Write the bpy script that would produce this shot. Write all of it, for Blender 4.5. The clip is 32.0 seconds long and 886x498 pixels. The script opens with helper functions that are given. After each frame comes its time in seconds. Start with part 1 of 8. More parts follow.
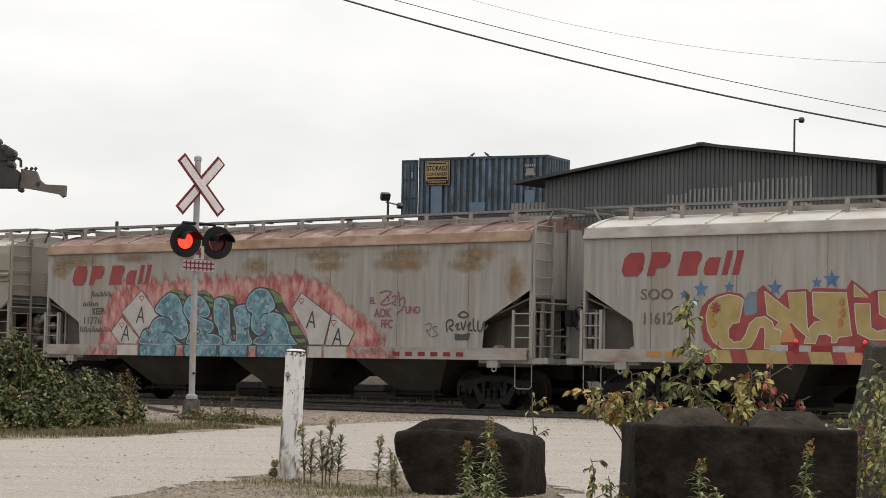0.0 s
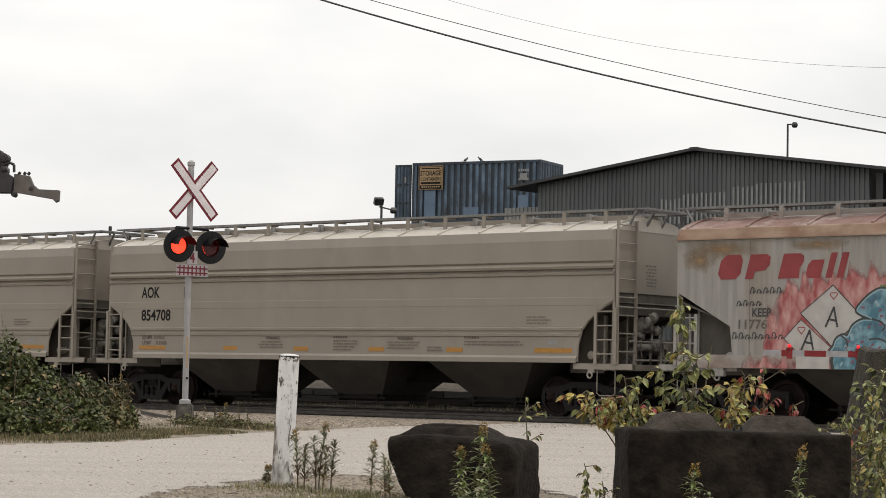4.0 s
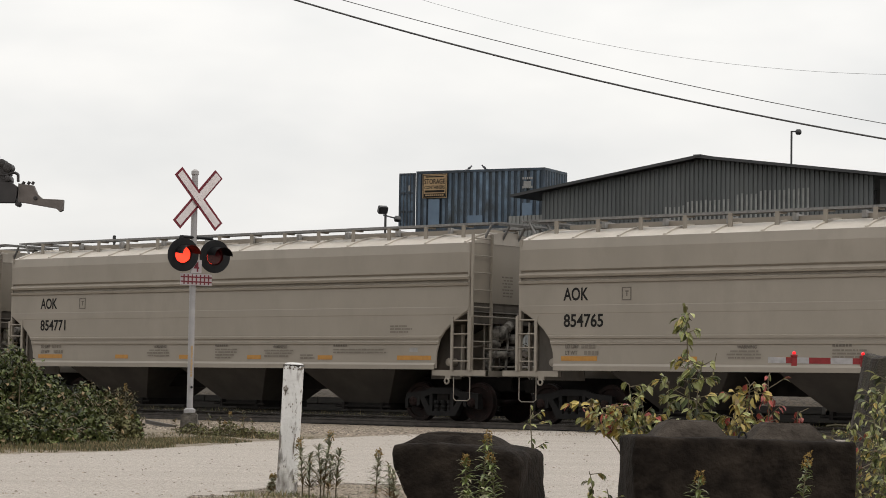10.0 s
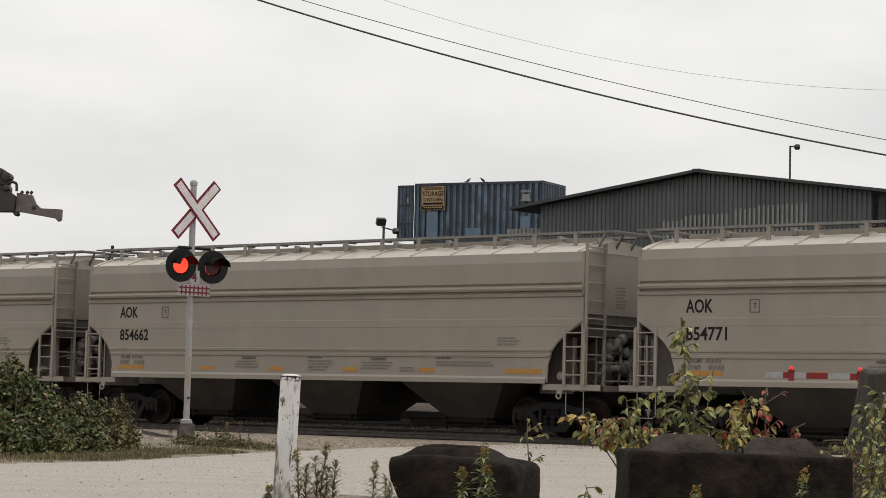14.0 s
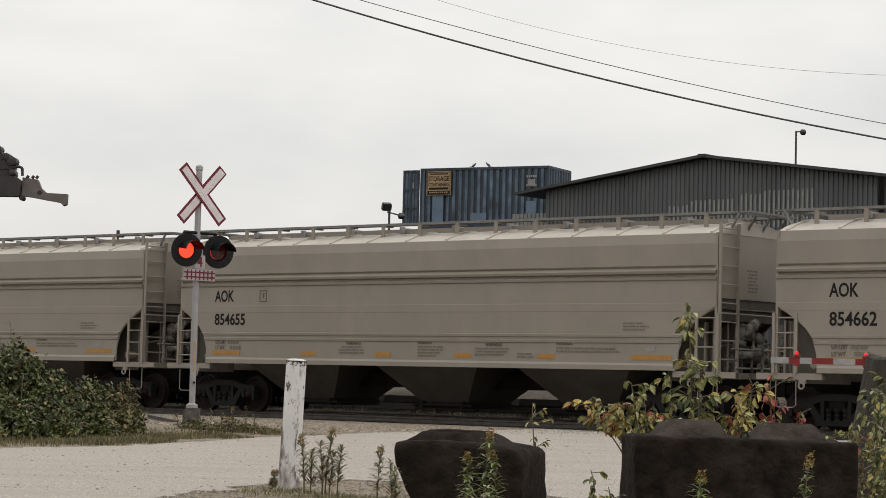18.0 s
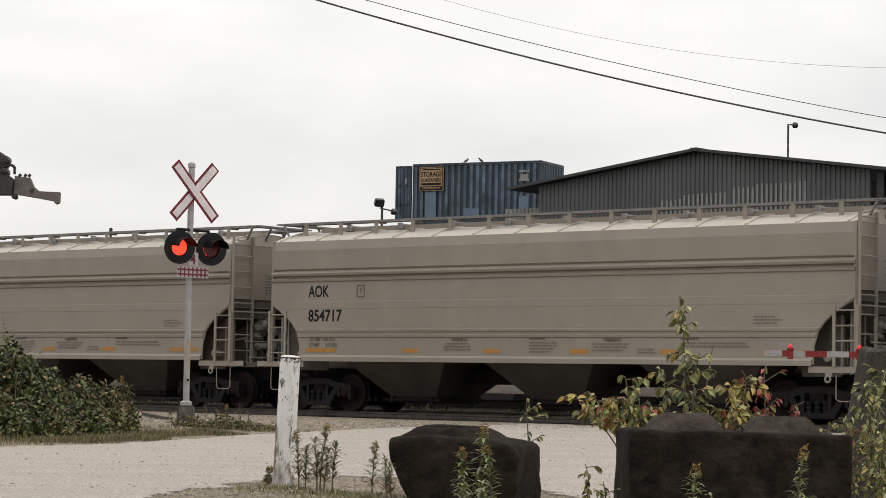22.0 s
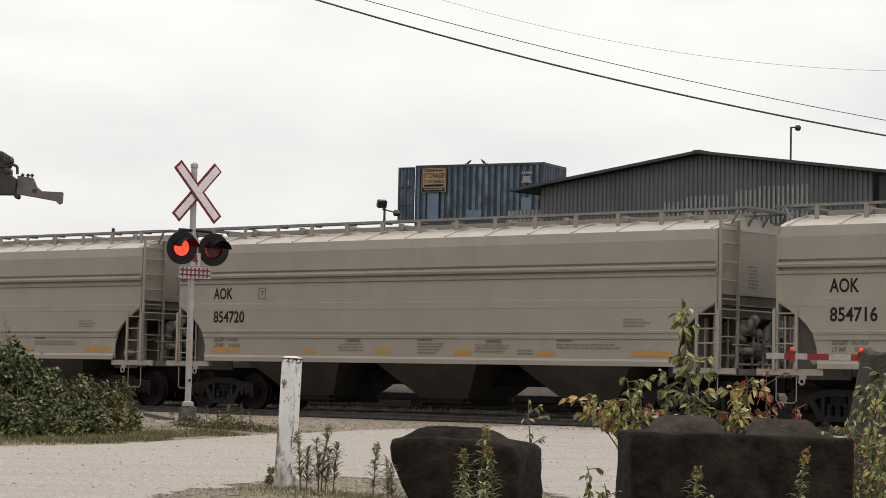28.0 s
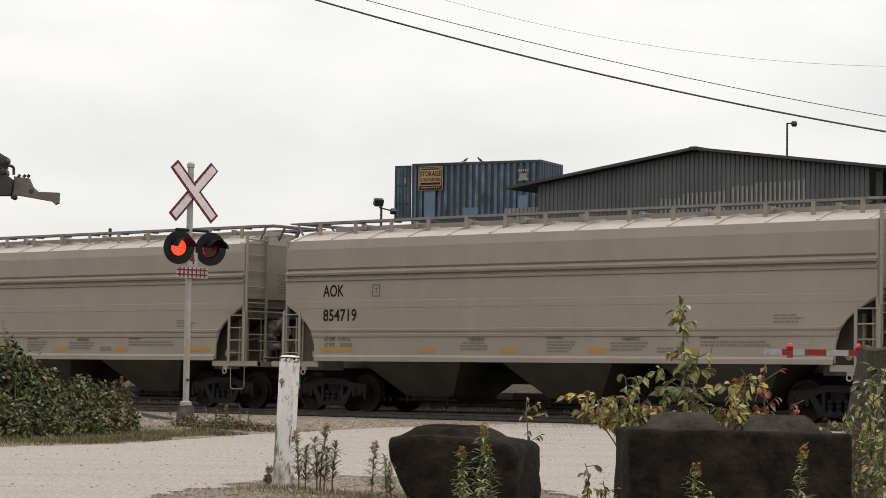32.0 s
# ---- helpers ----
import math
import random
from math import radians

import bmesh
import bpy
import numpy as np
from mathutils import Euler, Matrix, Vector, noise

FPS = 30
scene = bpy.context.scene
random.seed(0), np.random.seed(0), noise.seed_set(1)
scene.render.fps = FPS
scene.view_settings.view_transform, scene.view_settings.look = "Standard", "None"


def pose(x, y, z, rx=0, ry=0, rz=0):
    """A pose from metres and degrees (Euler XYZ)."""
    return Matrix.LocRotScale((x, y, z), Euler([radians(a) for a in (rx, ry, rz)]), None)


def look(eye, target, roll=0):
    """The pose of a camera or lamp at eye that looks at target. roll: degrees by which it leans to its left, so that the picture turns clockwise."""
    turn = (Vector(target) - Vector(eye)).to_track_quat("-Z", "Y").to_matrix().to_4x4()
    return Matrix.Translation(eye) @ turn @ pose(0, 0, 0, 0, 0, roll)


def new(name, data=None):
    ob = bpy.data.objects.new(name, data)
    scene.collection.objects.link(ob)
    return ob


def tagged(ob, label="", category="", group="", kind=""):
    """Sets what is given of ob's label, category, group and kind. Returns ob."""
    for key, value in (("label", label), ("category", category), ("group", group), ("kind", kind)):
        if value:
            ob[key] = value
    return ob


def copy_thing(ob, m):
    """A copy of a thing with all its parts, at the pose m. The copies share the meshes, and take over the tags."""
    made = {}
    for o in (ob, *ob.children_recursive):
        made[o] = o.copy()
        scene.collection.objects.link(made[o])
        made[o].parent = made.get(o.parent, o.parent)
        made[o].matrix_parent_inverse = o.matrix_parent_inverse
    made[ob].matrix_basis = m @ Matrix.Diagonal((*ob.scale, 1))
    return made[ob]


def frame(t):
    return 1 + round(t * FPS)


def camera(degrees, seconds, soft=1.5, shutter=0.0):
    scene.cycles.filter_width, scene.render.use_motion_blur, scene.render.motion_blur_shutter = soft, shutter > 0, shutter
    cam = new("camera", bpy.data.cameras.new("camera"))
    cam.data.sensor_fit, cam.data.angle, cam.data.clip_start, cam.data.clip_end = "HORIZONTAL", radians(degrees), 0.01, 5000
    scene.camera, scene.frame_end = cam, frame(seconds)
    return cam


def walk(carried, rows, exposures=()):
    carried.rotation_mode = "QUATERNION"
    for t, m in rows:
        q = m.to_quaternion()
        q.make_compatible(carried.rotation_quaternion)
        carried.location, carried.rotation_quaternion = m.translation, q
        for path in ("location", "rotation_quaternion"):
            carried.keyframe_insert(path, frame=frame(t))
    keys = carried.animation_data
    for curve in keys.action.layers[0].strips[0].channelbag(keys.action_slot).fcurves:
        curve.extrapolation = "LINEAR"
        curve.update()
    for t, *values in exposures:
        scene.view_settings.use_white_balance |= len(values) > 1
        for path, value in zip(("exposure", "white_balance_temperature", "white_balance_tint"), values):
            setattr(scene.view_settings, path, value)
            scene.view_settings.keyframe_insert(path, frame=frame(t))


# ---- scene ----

# ---------------------------------------------------------------- camera
EYE = Vector((0.0, 0.0, 0.745))
cam = camera(22.72, 32.0, soft=0.9)
REST = look(EYE, EYE + Vector((0, math.cos(radians(3.505)), math.sin(radians(3.505)))), 1.198)


def aim(left, up, lean):
    """The resting pose, turned a little by the unsteady tripod head (degrees)."""
    return REST @ pose(0, 0, 0, up) @ pose(0, 0, 0, 0, left) @ pose(0, 0, 0, 0, 0, lean)


walk(cam, [
    (0, aim(0.0930, -0.1904, -0.081)), (0.5, aim(0.0207, -0.2253, -0.012)), (1, aim(-0.0196, -0.3236, -0.100)),
    (1.5, aim(-0.0261, -0.3595, 0.007)), (2, aim(-0.0459, -0.3405, 0.039)), (2.5, aim(-0.1068, -0.2722, -0.211)),
    (3, aim(-0.0833, -0.2153, -0.181)), (3.5, aim(-0.0863, -0.1448, -0.094)), (5.5, aim(-0.0409, 0.0830, -0.115)),
    (6, aim(-0.0188, 0.0377, -0.125)), (6.5, aim(-0.0152, 0.0074, -0.189)), (7, aim(0.0076, -0.0291, -0.265)),
    (7.5, aim(-0.0177, -0.0700, -0.258)), (8, aim(-0.0386, -0.0669, -0.223)), (8.5, aim(-0.0334, -0.0239, -0.175)),
    (9, aim(-0.0207, 0.0465, -0.019)), (9.5, aim(0.0041, 0.1275, -0.125)), (10, aim(0.0287, 0.1491, -0.273)),
    (10.5, aim(0.0313, 0.1050, -0.271)), (11, aim(-0.0086, 0.0452, -0.009)), (11.5, aim(-0.1094, 0.0916, -0.053)),
    (12, aim(-0.1020, 0.1747, -0.142)), (12.5, aim(-0.0442, 0.2482, -0.035)), (13, aim(-0.0240, 0.3713, -0.061)),
    (13.5, aim(-0.0280, 0.4285, -0.024)), (14, aim(-0.0223, 0.4709, 0.140)), (14.5, aim(0.0170, 0.4713, 0.152)),
    (16.5, aim(0.0808, 0.4518, 0.198)), (17, aim(0.0800, 0.3270, 0.496)), (17.5, aim(0.0987, 0.2133, 0.324)),
    (18, aim(0.1207, 0.0801, 0.191)), (18.5, aim(0.1118, 0.0591, 0.088)), (19, aim(0.1828, 0.1093, 0.280)),
    (19.5, aim(0.1987, 0.0960, 0.057)), (20, aim(0.0957, 0.0648, -0.213)), (20.5, aim(0.0044, 0.0153, -0.108)),
    (21, aim(-0.0598, -0.0188, -0.204)), (21.5, aim(-0.0864, -0.0288, -0.108)), (22, aim(-0.0597, -0.0371, -0.212)),
    (22.5, aim(-0.0583, -0.0511, -0.272)), (23, aim(-0.0407, -0.0749, -0.119)), (23.5, aim(-0.0442, -0.0958, 0.320)),
    (24, aim(-0.0565, -0.1345, 0.308)), (24.5, aim(-0.0497, -0.1161, 0.127)), (25, aim(-0.0407, -0.0969, -0.119)),
    (25.5, aim(-0.0575, -0.0283, -0.131)), (27.5, aim(0.0187, -0.0002, -0.013)), (28, aim(0.0000, 0.0000, 0.000)),
    (28.5, aim(-0.0204, 0.0211, 0.003)), (29, aim(-0.0019, 0.0217, 0.013)), (29.5, aim(0.0052, -0.0298, -0.126)),
    (30, aim(-0.0436, -0.0887, -0.033)), (30.5, aim(-0.0584, -0.0976, -0.272)), (31, aim(-0.0776, -0.0998, -0.349)),
    (31.5, aim(-0.0797, -0.0720, -0.288)), (32, aim(-0.0770, -0.0502, -0.356)),
], [(0, 0.0), (5, 0.0), (9, -0.04), (13, -0.16), (17, -0.22), (19, -0.13), (21, -0.06), (24, -0.02), (32, -0.04)])

# ---------------------------------------------------------------- world, sun, exposure
SUN_ELEVATION, SUN_TURN = 52.0, 58.0
world = bpy.data.worlds.new("overcast_sky")
scene.world = world
world.use_nodes = True
wt = world.node_tree
wt.nodes.clear()
w_out = wt.nodes.new("ShaderNodeOutputWorld")
w_bg = wt.nodes.new("ShaderNodeBackground")
w_sky = wt.nodes.new("ShaderNodeTexSky")
w_sky.sky_type, w_sky.sun_disc = "NISHITA", False
w_sky.sun_elevation, w_sky.sun_rotation = radians(SUN_ELEVATION), radians(180 + SUN_TURN)
w_dim = wt.nodes.new("ShaderNodeMix")
w_dim.data_type, w_dim.blend_type = "RGBA", "MULTIPLY"
w_dim.inputs["Factor"].default_value = 1.0
w_dim.inputs["B"].default_value = (0.09, 0.09, 0.09, 1)
w_coord = wt.nodes.new("ShaderNodeTexCoord")
w_map = wt.nodes.new("ShaderNodeMapping")
w_map.inputs["Scale"].default_value = (5.0, 5.0, 13.0)
w_noise = wt.nodes.new("ShaderNodeTexNoise")
w_noise.inputs["Scale"].default_value, w_noise.inputs["Detail"].default_value = 1.2, 4.0
w_ramp = wt.nodes.new("ShaderNodeValToRGB")
w_ramp.color_ramp.elements[0].position, w_ramp.color_ramp.elements[0].color = 0.32, (0.80, 0.80, 0.79, 1)
w_ramp.color_ramp.elements[1].position, w_ramp.color_ramp.elements[1].color = 0.62, (0.955, 0.94, 0.91, 1)
w_mix = wt.nodes.new("ShaderNodeMix")
w_mix.data_type = "RGBA"
w_mix.inputs["Factor"].default_value = 0.97
wt.links.new(w_coord.outputs["Generated"], w_map.inputs["Vector"])
wt.links.new(w_map.outputs["Vector"], w_noise.inputs["Vector"])
wt.links.new(w_noise.outputs["Fac"], w_ramp.inputs["Fac"])
wt.links.new(w_sky.outputs["Color"], w_dim.inputs["A"])
wt.links.new(w_dim.outputs["Result"], w_mix.inputs["A"])
wt.links.new(w_ramp.outputs["Color"], w_mix.inputs["B"])
wt.links.new(w_mix.outputs["Result"], w_bg.inputs["Color"])
w_sep = wt.nodes.new("ShaderNodeSeparateXYZ")
w_up = wt.nodes.new("ShaderNodeMapRange")
w_up.inputs["To Min"].default_value, w_up.inputs["To Max"].default_value = 0.94, 1.98
wt.links.new(w_coord.outputs["Generated"], w_sep.inputs["Vector"])
wt.links.new(w_sep.outputs["Z"], w_up.inputs["Value"])
wt.links.new(w_up.outputs["Result"], w_bg.inputs["Strength"])
wt.links.new(w_bg.outputs["Background"], w_out.inputs["Surface"])

sun = new("sun", bpy.data.lights.new("sun", "SUN"))
sun.data.energy, sun.data.angle, sun.data.color = 0.8, radians(30), (1.0, 0.97, 0.93)
sun.matrix_world = look(Vector((0, 0, 60)), Vector((0, 0, 60)) - Vector((
    math.sin(radians(SUN_TURN)) * math.cos(radians(SUN_ELEVATION)),
    -math.cos(radians(SUN_TURN)) * math.cos(radians(SUN_ELEVATION)), math.sin(radians(SUN_ELEVATION)))))
scene.view_settings.exposure = 0.0


# ---------------------------------------------------------------- materials
def surface(name, c1, c2, scale=3.0, rough=0.7, metal=0.0, bump=0.0, bump_scale=60.0, spread=0.5,
            stain=None, stain_scale=0.6, stain_amount=0.0, stretch=(1, 1, 1), vary=0.0, sub=0.0, spec=0.5, islands=False, sparse=0.5):
    """Principled paint, stone or leaf: two tones mixed by noise, an optional stain at a larger scale, and fine relief."""
    m = bpy.data.materials.new(name)
    m.use_nodes = True
    nt = m.node_tree
    bs = nt.nodes["Principled BSDF"]
    co = nt.nodes.new("ShaderNodeTexCoord")
    mp = nt.nodes.new("ShaderNodeMapping")
    mp.inputs["Scale"].default_value = stretch
    nt.links.new(co.outputs["Object"], mp.inputs["Vector"])
    n1 = nt.nodes.new("ShaderNodeTexNoise")
    n1.inputs["Scale"].default_value, n1.inputs["Detail"].default_value = scale, 6.0
    nt.links.new(mp.outputs["Vector"], n1.inputs["Vector"])
    r1 = nt.nodes.new("ShaderNodeValToRGB")
    r1.color_ramp.elements[0].position, r1.color_ramp.elements[1].position = 0.5 - spread * 0.4, 0.5 + spread * 0.4
    r1.color_ramp.elements[0].color, r1.color_ramp.elements[1].color = (*c1, 1), (*c2, 1)
    nt.links.new(n1.outputs["Fac"], r1.inputs["Fac"])
    colour = r1.outputs["Color"]
    if stain:
        n2 = nt.nodes.new("ShaderNodeTexNoise")
        n2.inputs["Scale"].default_value, n2.inputs["Detail"].default_value = stain_scale, 8.0
        n2.inputs["Roughness"].default_value = 0.65
        nt.links.new(mp.outputs["Vector"], n2.inputs["Vector"])
        r2 = nt.nodes.new("ShaderNodeValToRGB")
        r2.color_ramp.elements[0].position, r2.color_ramp.elements[1].position = sparse, sparse + 0.22 * (1.5 - sparse)
        r2.color_ramp.elements[0].color = (0, 0, 0, 1)
        r2.color_ramp.elements[1].color = (stain_amount,) * 3 + (1,)
        nt.links.new(n2.outputs["Fac"], r2.inputs["Fac"])
        mx = nt.nodes.new("ShaderNodeMix")
        mx.data_type = "RGBA"
        nt.links.new(r2.outputs["Color"], mx.inputs["Factor"])
        nt.links.new(colour, mx.inputs["A"])
        mx.inputs["B"].default_value = (*stain, 1)
        colour = mx.outputs["Result"]
    if vary:
        hs = nt.nodes.new("ShaderNodeHueSaturation")
        if islands:
            ge = nt.nodes.new("ShaderNodeNewGeometry")
            pick = ge.outputs["Random Per Island"]
        else:
            oi = nt.nodes.new("ShaderNodeObjectInfo")
            pick = oi.outputs["Random"]
        ra = nt.nodes.new("ShaderNodeMapRange")
        ra.inputs["To Min"].default_value, ra.inputs["To Max"].default_value = 1 - vary, 1 + vary
        nt.links.new(pick, ra.inputs["Value"])
        nt.links.new(ra.outputs["Result"], hs.inputs["Value"])
        nt.links.new(colour, hs.inputs["Color"])
        colour = hs.outputs["Color"]
    nt.links.new(colour, bs.inputs["Base Color"])
    bs.inputs["Roughness"].default_value, bs.inputs["Metallic"].default_value = rough, metal
    bs.inputs["Specular IOR Level"].default_value = spec
    if sub:
        bs.inputs["Transmission Weight"].default_value = 0.0
        bs.inputs["Subsurface Weight"].default_value = sub
        bs.inputs["Subsurface Radius"].default_value = (0.01, 0.02, 0.005)
    if bump:
        n3 = nt.nodes.new("ShaderNodeTexNoise")
        n3.inputs["Scale"].default_value, n3.inputs["Detail"].default_value = bump_scale, 5.0
        nt.links.new(co.outputs["Object"], n3.inputs["Vector"])
        bp = nt.nodes.new("ShaderNodeBump")
        bp.inputs["Strength"].default_value, bp.inputs["Distance"].default_value = bump, 0.02
        nt.links.new(n3.outputs["Fac"], bp.inputs["Height"])
        nt.links.new(bp.outputs["Normal"], bs.inputs["Normal"])
    return m


def glow(name, colour, strength):
    m = bpy.data.materials.new(name)
    m.use_nodes = True
    bs = m.node_tree.nodes["Principled BSDF"]
    bs.inputs["Base Color"].default_value = (*colour, 1)
    bs.inputs["Emission Color"].default_value = (*colour, 1)
    bs.inputs["Emission Strength"].default_value = strength
    bs.inputs["Roughness"].default_value = 0.3
    return m


def misted(name, c1, c2, scale, stretch, ragged, most=1.0, tone=2.5, soft=0.9):
    """Aerosol or bleeding rust that thins out towards its rim in ragged wisps."""
    m = surface(name, c1, c2, tone, 0.6, spread=0.35, stretch=stretch)
    nt = m.node_tree
    bs = nt.nodes["Principled BSDF"]
    co = nt.nodes.new("ShaderNodeTexCoord")
    mp = nt.nodes.new("ShaderNodeMapping")
    mp.inputs["Scale"].default_value = stretch
    mp.inputs["Rotation"].default_value = (0, radians(18), 0)
    n = nt.nodes.new("ShaderNodeTexNoise")
    n.inputs["Scale"].default_value, n.inputs["Detail"].default_value = scale, 4.0
    f = nt.nodes.new("ShaderNodeAttribute")
    f.attribute_name = "cover"
    a = nt.nodes.new("ShaderNodeMath")
    a.operation = "MULTIPLY_ADD"
    a.inputs[1].default_value = ragged
    r = nt.nodes.new("ShaderNodeMapRange")
    r.inputs["From Min"].default_value, r.inputs["From Max"].default_value = 0.18 + ragged * 0.5, soft + ragged * 0.5
    r.inputs["To Max"].default_value = most
    nt.links.new(co.outputs["Object"], mp.inputs["Vector"])
    nt.links.new(mp.outputs["Vector"], n.inputs["Vector"])
    nt.links.new(n.outputs["Fac"], a.inputs[0])
    nt.links.new(f.outputs["Fac"], a.inputs[2])
    nt.links.new(a.outputs["Value"], r.inputs["Value"])
    nt.links.new(r.outputs["Result"], bs.inputs["Alpha"])
    return m


GREY_PAINT = surface("grey_wagon_paint", (0.206, 0.180, 0.147), (0.241, 0.211, 0.174), 1.2, 0.45, bump=0.03, bump_scale=25,
                     stain=(0.160, 0.138, 0.110), stain_scale=1.3, stain_amount=0.45, stretch=(0.6, 1, 0.35))
# Side grey made paler for the roof: light from above put into the colour.
ROOF_LIT = surface("lit_grey_roof", (0.375, 0.335, 0.285), (0.45, 0.405, 0.355), 2.0, 0.5, bump=0.03, bump_scale=25,
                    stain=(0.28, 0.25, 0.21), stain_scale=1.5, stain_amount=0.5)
# Wagon grey darkened for the hoppers: the shade under the body is in the colour.
HOPPER_SHADE = surface("shaded_hopper_paint", (0.036, 0.031, 0.027), (0.056, 0.049, 0.042), 1.5, 0.9, bump=0.05, spec=0.2,
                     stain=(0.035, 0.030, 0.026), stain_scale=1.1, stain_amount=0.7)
OLD_PAINT = surface("weathered_white_wagon_paint", (0.196, 0.183, 0.166), (0.285, 0.268, 0.246), 6.0, 0.65, bump=0.05, bump_scale=30,
                    stain=(0.22, 0.155, 0.095), stain_scale=1.4, stain_amount=0.5, stretch=(1.5, 1, 0.12))
OLD_ROOF = surface("rusty_roof_paint", (0.125, 0.065, 0.052), (0.215, 0.130, 0.108), 2.2, 0.8, bump=0.08, bump_scale=30,
                   stain=(0.46, 0.42, 0.38), stain_scale=1.5, stain_amount=0.7, stretch=(1, 1, 0.5))
PALE_ROOF = surface("chalky_roof_paint", (0.42, 0.40, 0.365), (0.53, 0.51, 0.475), 2.2, 0.7, bump=0.05, bump_scale=30,
                    stain=(0.30, 0.19, 0.11), stain_scale=1.1, stain_amount=0.75, stretch=(1, 1, 0.5))
OLD_EDGE = surface("rust_streaked_edge_paint", (0.20, 0.178, 0.155), (0.31, 0.285, 0.26), 3.0, 0.7,
                   stain=(0.15, 0.078, 0.05), stain_scale=1.6, stain_amount=0.9, stretch=(0.5, 1, 1))
RUST_EDGE = surface("rusted_edge_paint", (0.165, 0.09, 0.055), (0.28, 0.195, 0.14), 2.2, 0.8, bump=0.08, bump_scale=30,
                    stain=(0.13, 0.06, 0.03), stain_scale=1.4, stain_amount=0.9, stretch=(0.7, 1, 1.2))
# Tie timber darkened for the upright wall face, its shade in the colour.
TIE_SHADE = surface("shaded_creosoted_timber", (0.008, 0.0068, 0.0055), (0.022, 0.018, 0.0145), 9.0, 0.9, bump=0.3, stretch=(0.4, 3, 3), vary=0.3)
# Grimy wagon paint, darkened by the shade between the wagon ends.
END_SHADE = surface("grimy_shaded_end", (0.060, 0.052, 0.044), (0.100, 0.088, 0.075), 2.5, 0.75, bump=0.05, spec=0.25,
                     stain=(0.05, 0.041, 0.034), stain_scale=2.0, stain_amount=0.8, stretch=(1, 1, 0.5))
# Grimy castings, colour lowered further for the shadow of the wagon above.
CAST_SHADED = surface("grimy_shaded_cast_steel", (0.0030, 0.0027, 0.0026), (0.0078, 0.0068, 0.0065), 5.0, 0.8, 0.0, bump=0.15, spec=0.3)
STEEL_DARK = surface("grimy_black_steel", (0.005, 0.0044, 0.004), (0.012, 0.010, 0.0088), 5.0, 0.85, 0.0, bump=0.1, spec=0.15)
# Rusty wheels, with the shadow under the wagon mixed into the colour.
WHEEL_SHADED = surface("rusty_shaded_wheel_steel", (0.006, 0.004, 0.0036), (0.019, 0.0085, 0.007), 6.0, 0.75, 0.0, bump=0.1, spec=0.2)
GALVANISED = surface("weathered_galvanised_steel", (0.20, 0.195, 0.185), (0.28, 0.27, 0.26), 8.0, 0.5, 0.35, bump=0.03)
GRATING = surface("galvanised_grating", (0.125, 0.121, 0.117), (0.21, 0.205, 0.198), 14.0, 0.55, 0.4)
RAIL_STEEL = surface("worn_rail_steel", (0.040, 0.032, 0.027), (0.085, 0.072, 0.062), 6.0, 0.5, 0.4)
TIE_WOOD = surface("creosoted_timber", (0.045, 0.036, 0.030), (0.10, 0.08, 0.066), 9.0, 0.9, bump=0.3, stretch=(0.3, 3, 3), vary=0.3)
BLACK_INK = surface("black_lettering_paint", (0.008, 0.008, 0.008), (0.018, 0.017, 0.016), 9.0, 0.8, spec=0.15)
FADED_INK = surface("faded_stencil_paint", (0.085, 0.074, 0.062), (0.14, 0.122, 0.103), 12.0, 0.8, spec=0.2)
ORANGE = surface("orange_reflective_tape", (0.29, 0.135, 0.018), (0.36, 0.17, 0.026), 9.0, 0.4)
WHITE_PAINT = surface("white_sign_paint", (0.50, 0.45, 0.445), (0.60, 0.545, 0.54), 5.0, 0.45)
PLATE_PAINT = surface("faded_plate_paint", (0.30, 0.27, 0.272), (0.37, 0.335, 0.338), 6.0, 0.5)
ARM_WHITE = surface("dusty_white_tape", (0.20, 0.19, 0.19), (0.28, 0.27, 0.27), 9.0, 0.5)
RED_SIGN = surface("dark_red_sign_paint", (0.105, 0.012, 0.020), (0.15, 0.018, 0.027), 8.0, 0.6, spec=0.3)
RED_TAPE = surface("red_reflective_tape", (0.13, 0.010, 0.011), (0.18, 0.014, 0.015), 12.0, 0.5, spec=0.3)
MAST_PAINT = surface("silver_mast_paint", (0.24, 0.23, 0.23), (0.32, 0.31, 0.31), 6.0, 0.5, 0.1,
                     stain=(0.22, 0.17, 0.13), stain_scale=3.0, stain_amount=0.5)
LAMP_BLACK = surface("flat_black_lamp_paint", (0.004, 0.004, 0.0045), (0.010, 0.010, 0.011), 8.0, 0.6, spec=0.25)
LENS_OFF = surface("dark_red_lens", (0.05, 0.006, 0.008), (0.08, 0.01, 0.012), 30.0, 0.2)
LENS_ON = glow("lit_red_lens", (1.0, 0.045, 0.02), 1.9)
LENS_SMALL = glow("lit_red_marker", (0.85, 0.010, 0.016), 0.65)
CONCRETE = surface("pale_concrete", (0.17, 0.155, 0.135), (0.25, 0.23, 0.21), 7.0, 0.9, bump=0.3,
                   stain=(0.08, 0.068, 0.056), stain_scale=2.5, stain_amount=0.7)
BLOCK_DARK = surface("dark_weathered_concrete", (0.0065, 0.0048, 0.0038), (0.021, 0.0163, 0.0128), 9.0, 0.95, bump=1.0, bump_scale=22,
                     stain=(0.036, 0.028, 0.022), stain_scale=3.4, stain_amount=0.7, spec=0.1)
POST_WHITE = surface("peeling_white_paint", (0.53, 0.515, 0.495), (0.67, 0.655, 0.635), 5.0, 0.7, bump=0.25, bump_scale=40,
                     stain=(0.075, 0.055, 0.04), stain_scale=11.0, stain_amount=0.9, stretch=(1.6, 1.6, 0.45), sparse=0.545)
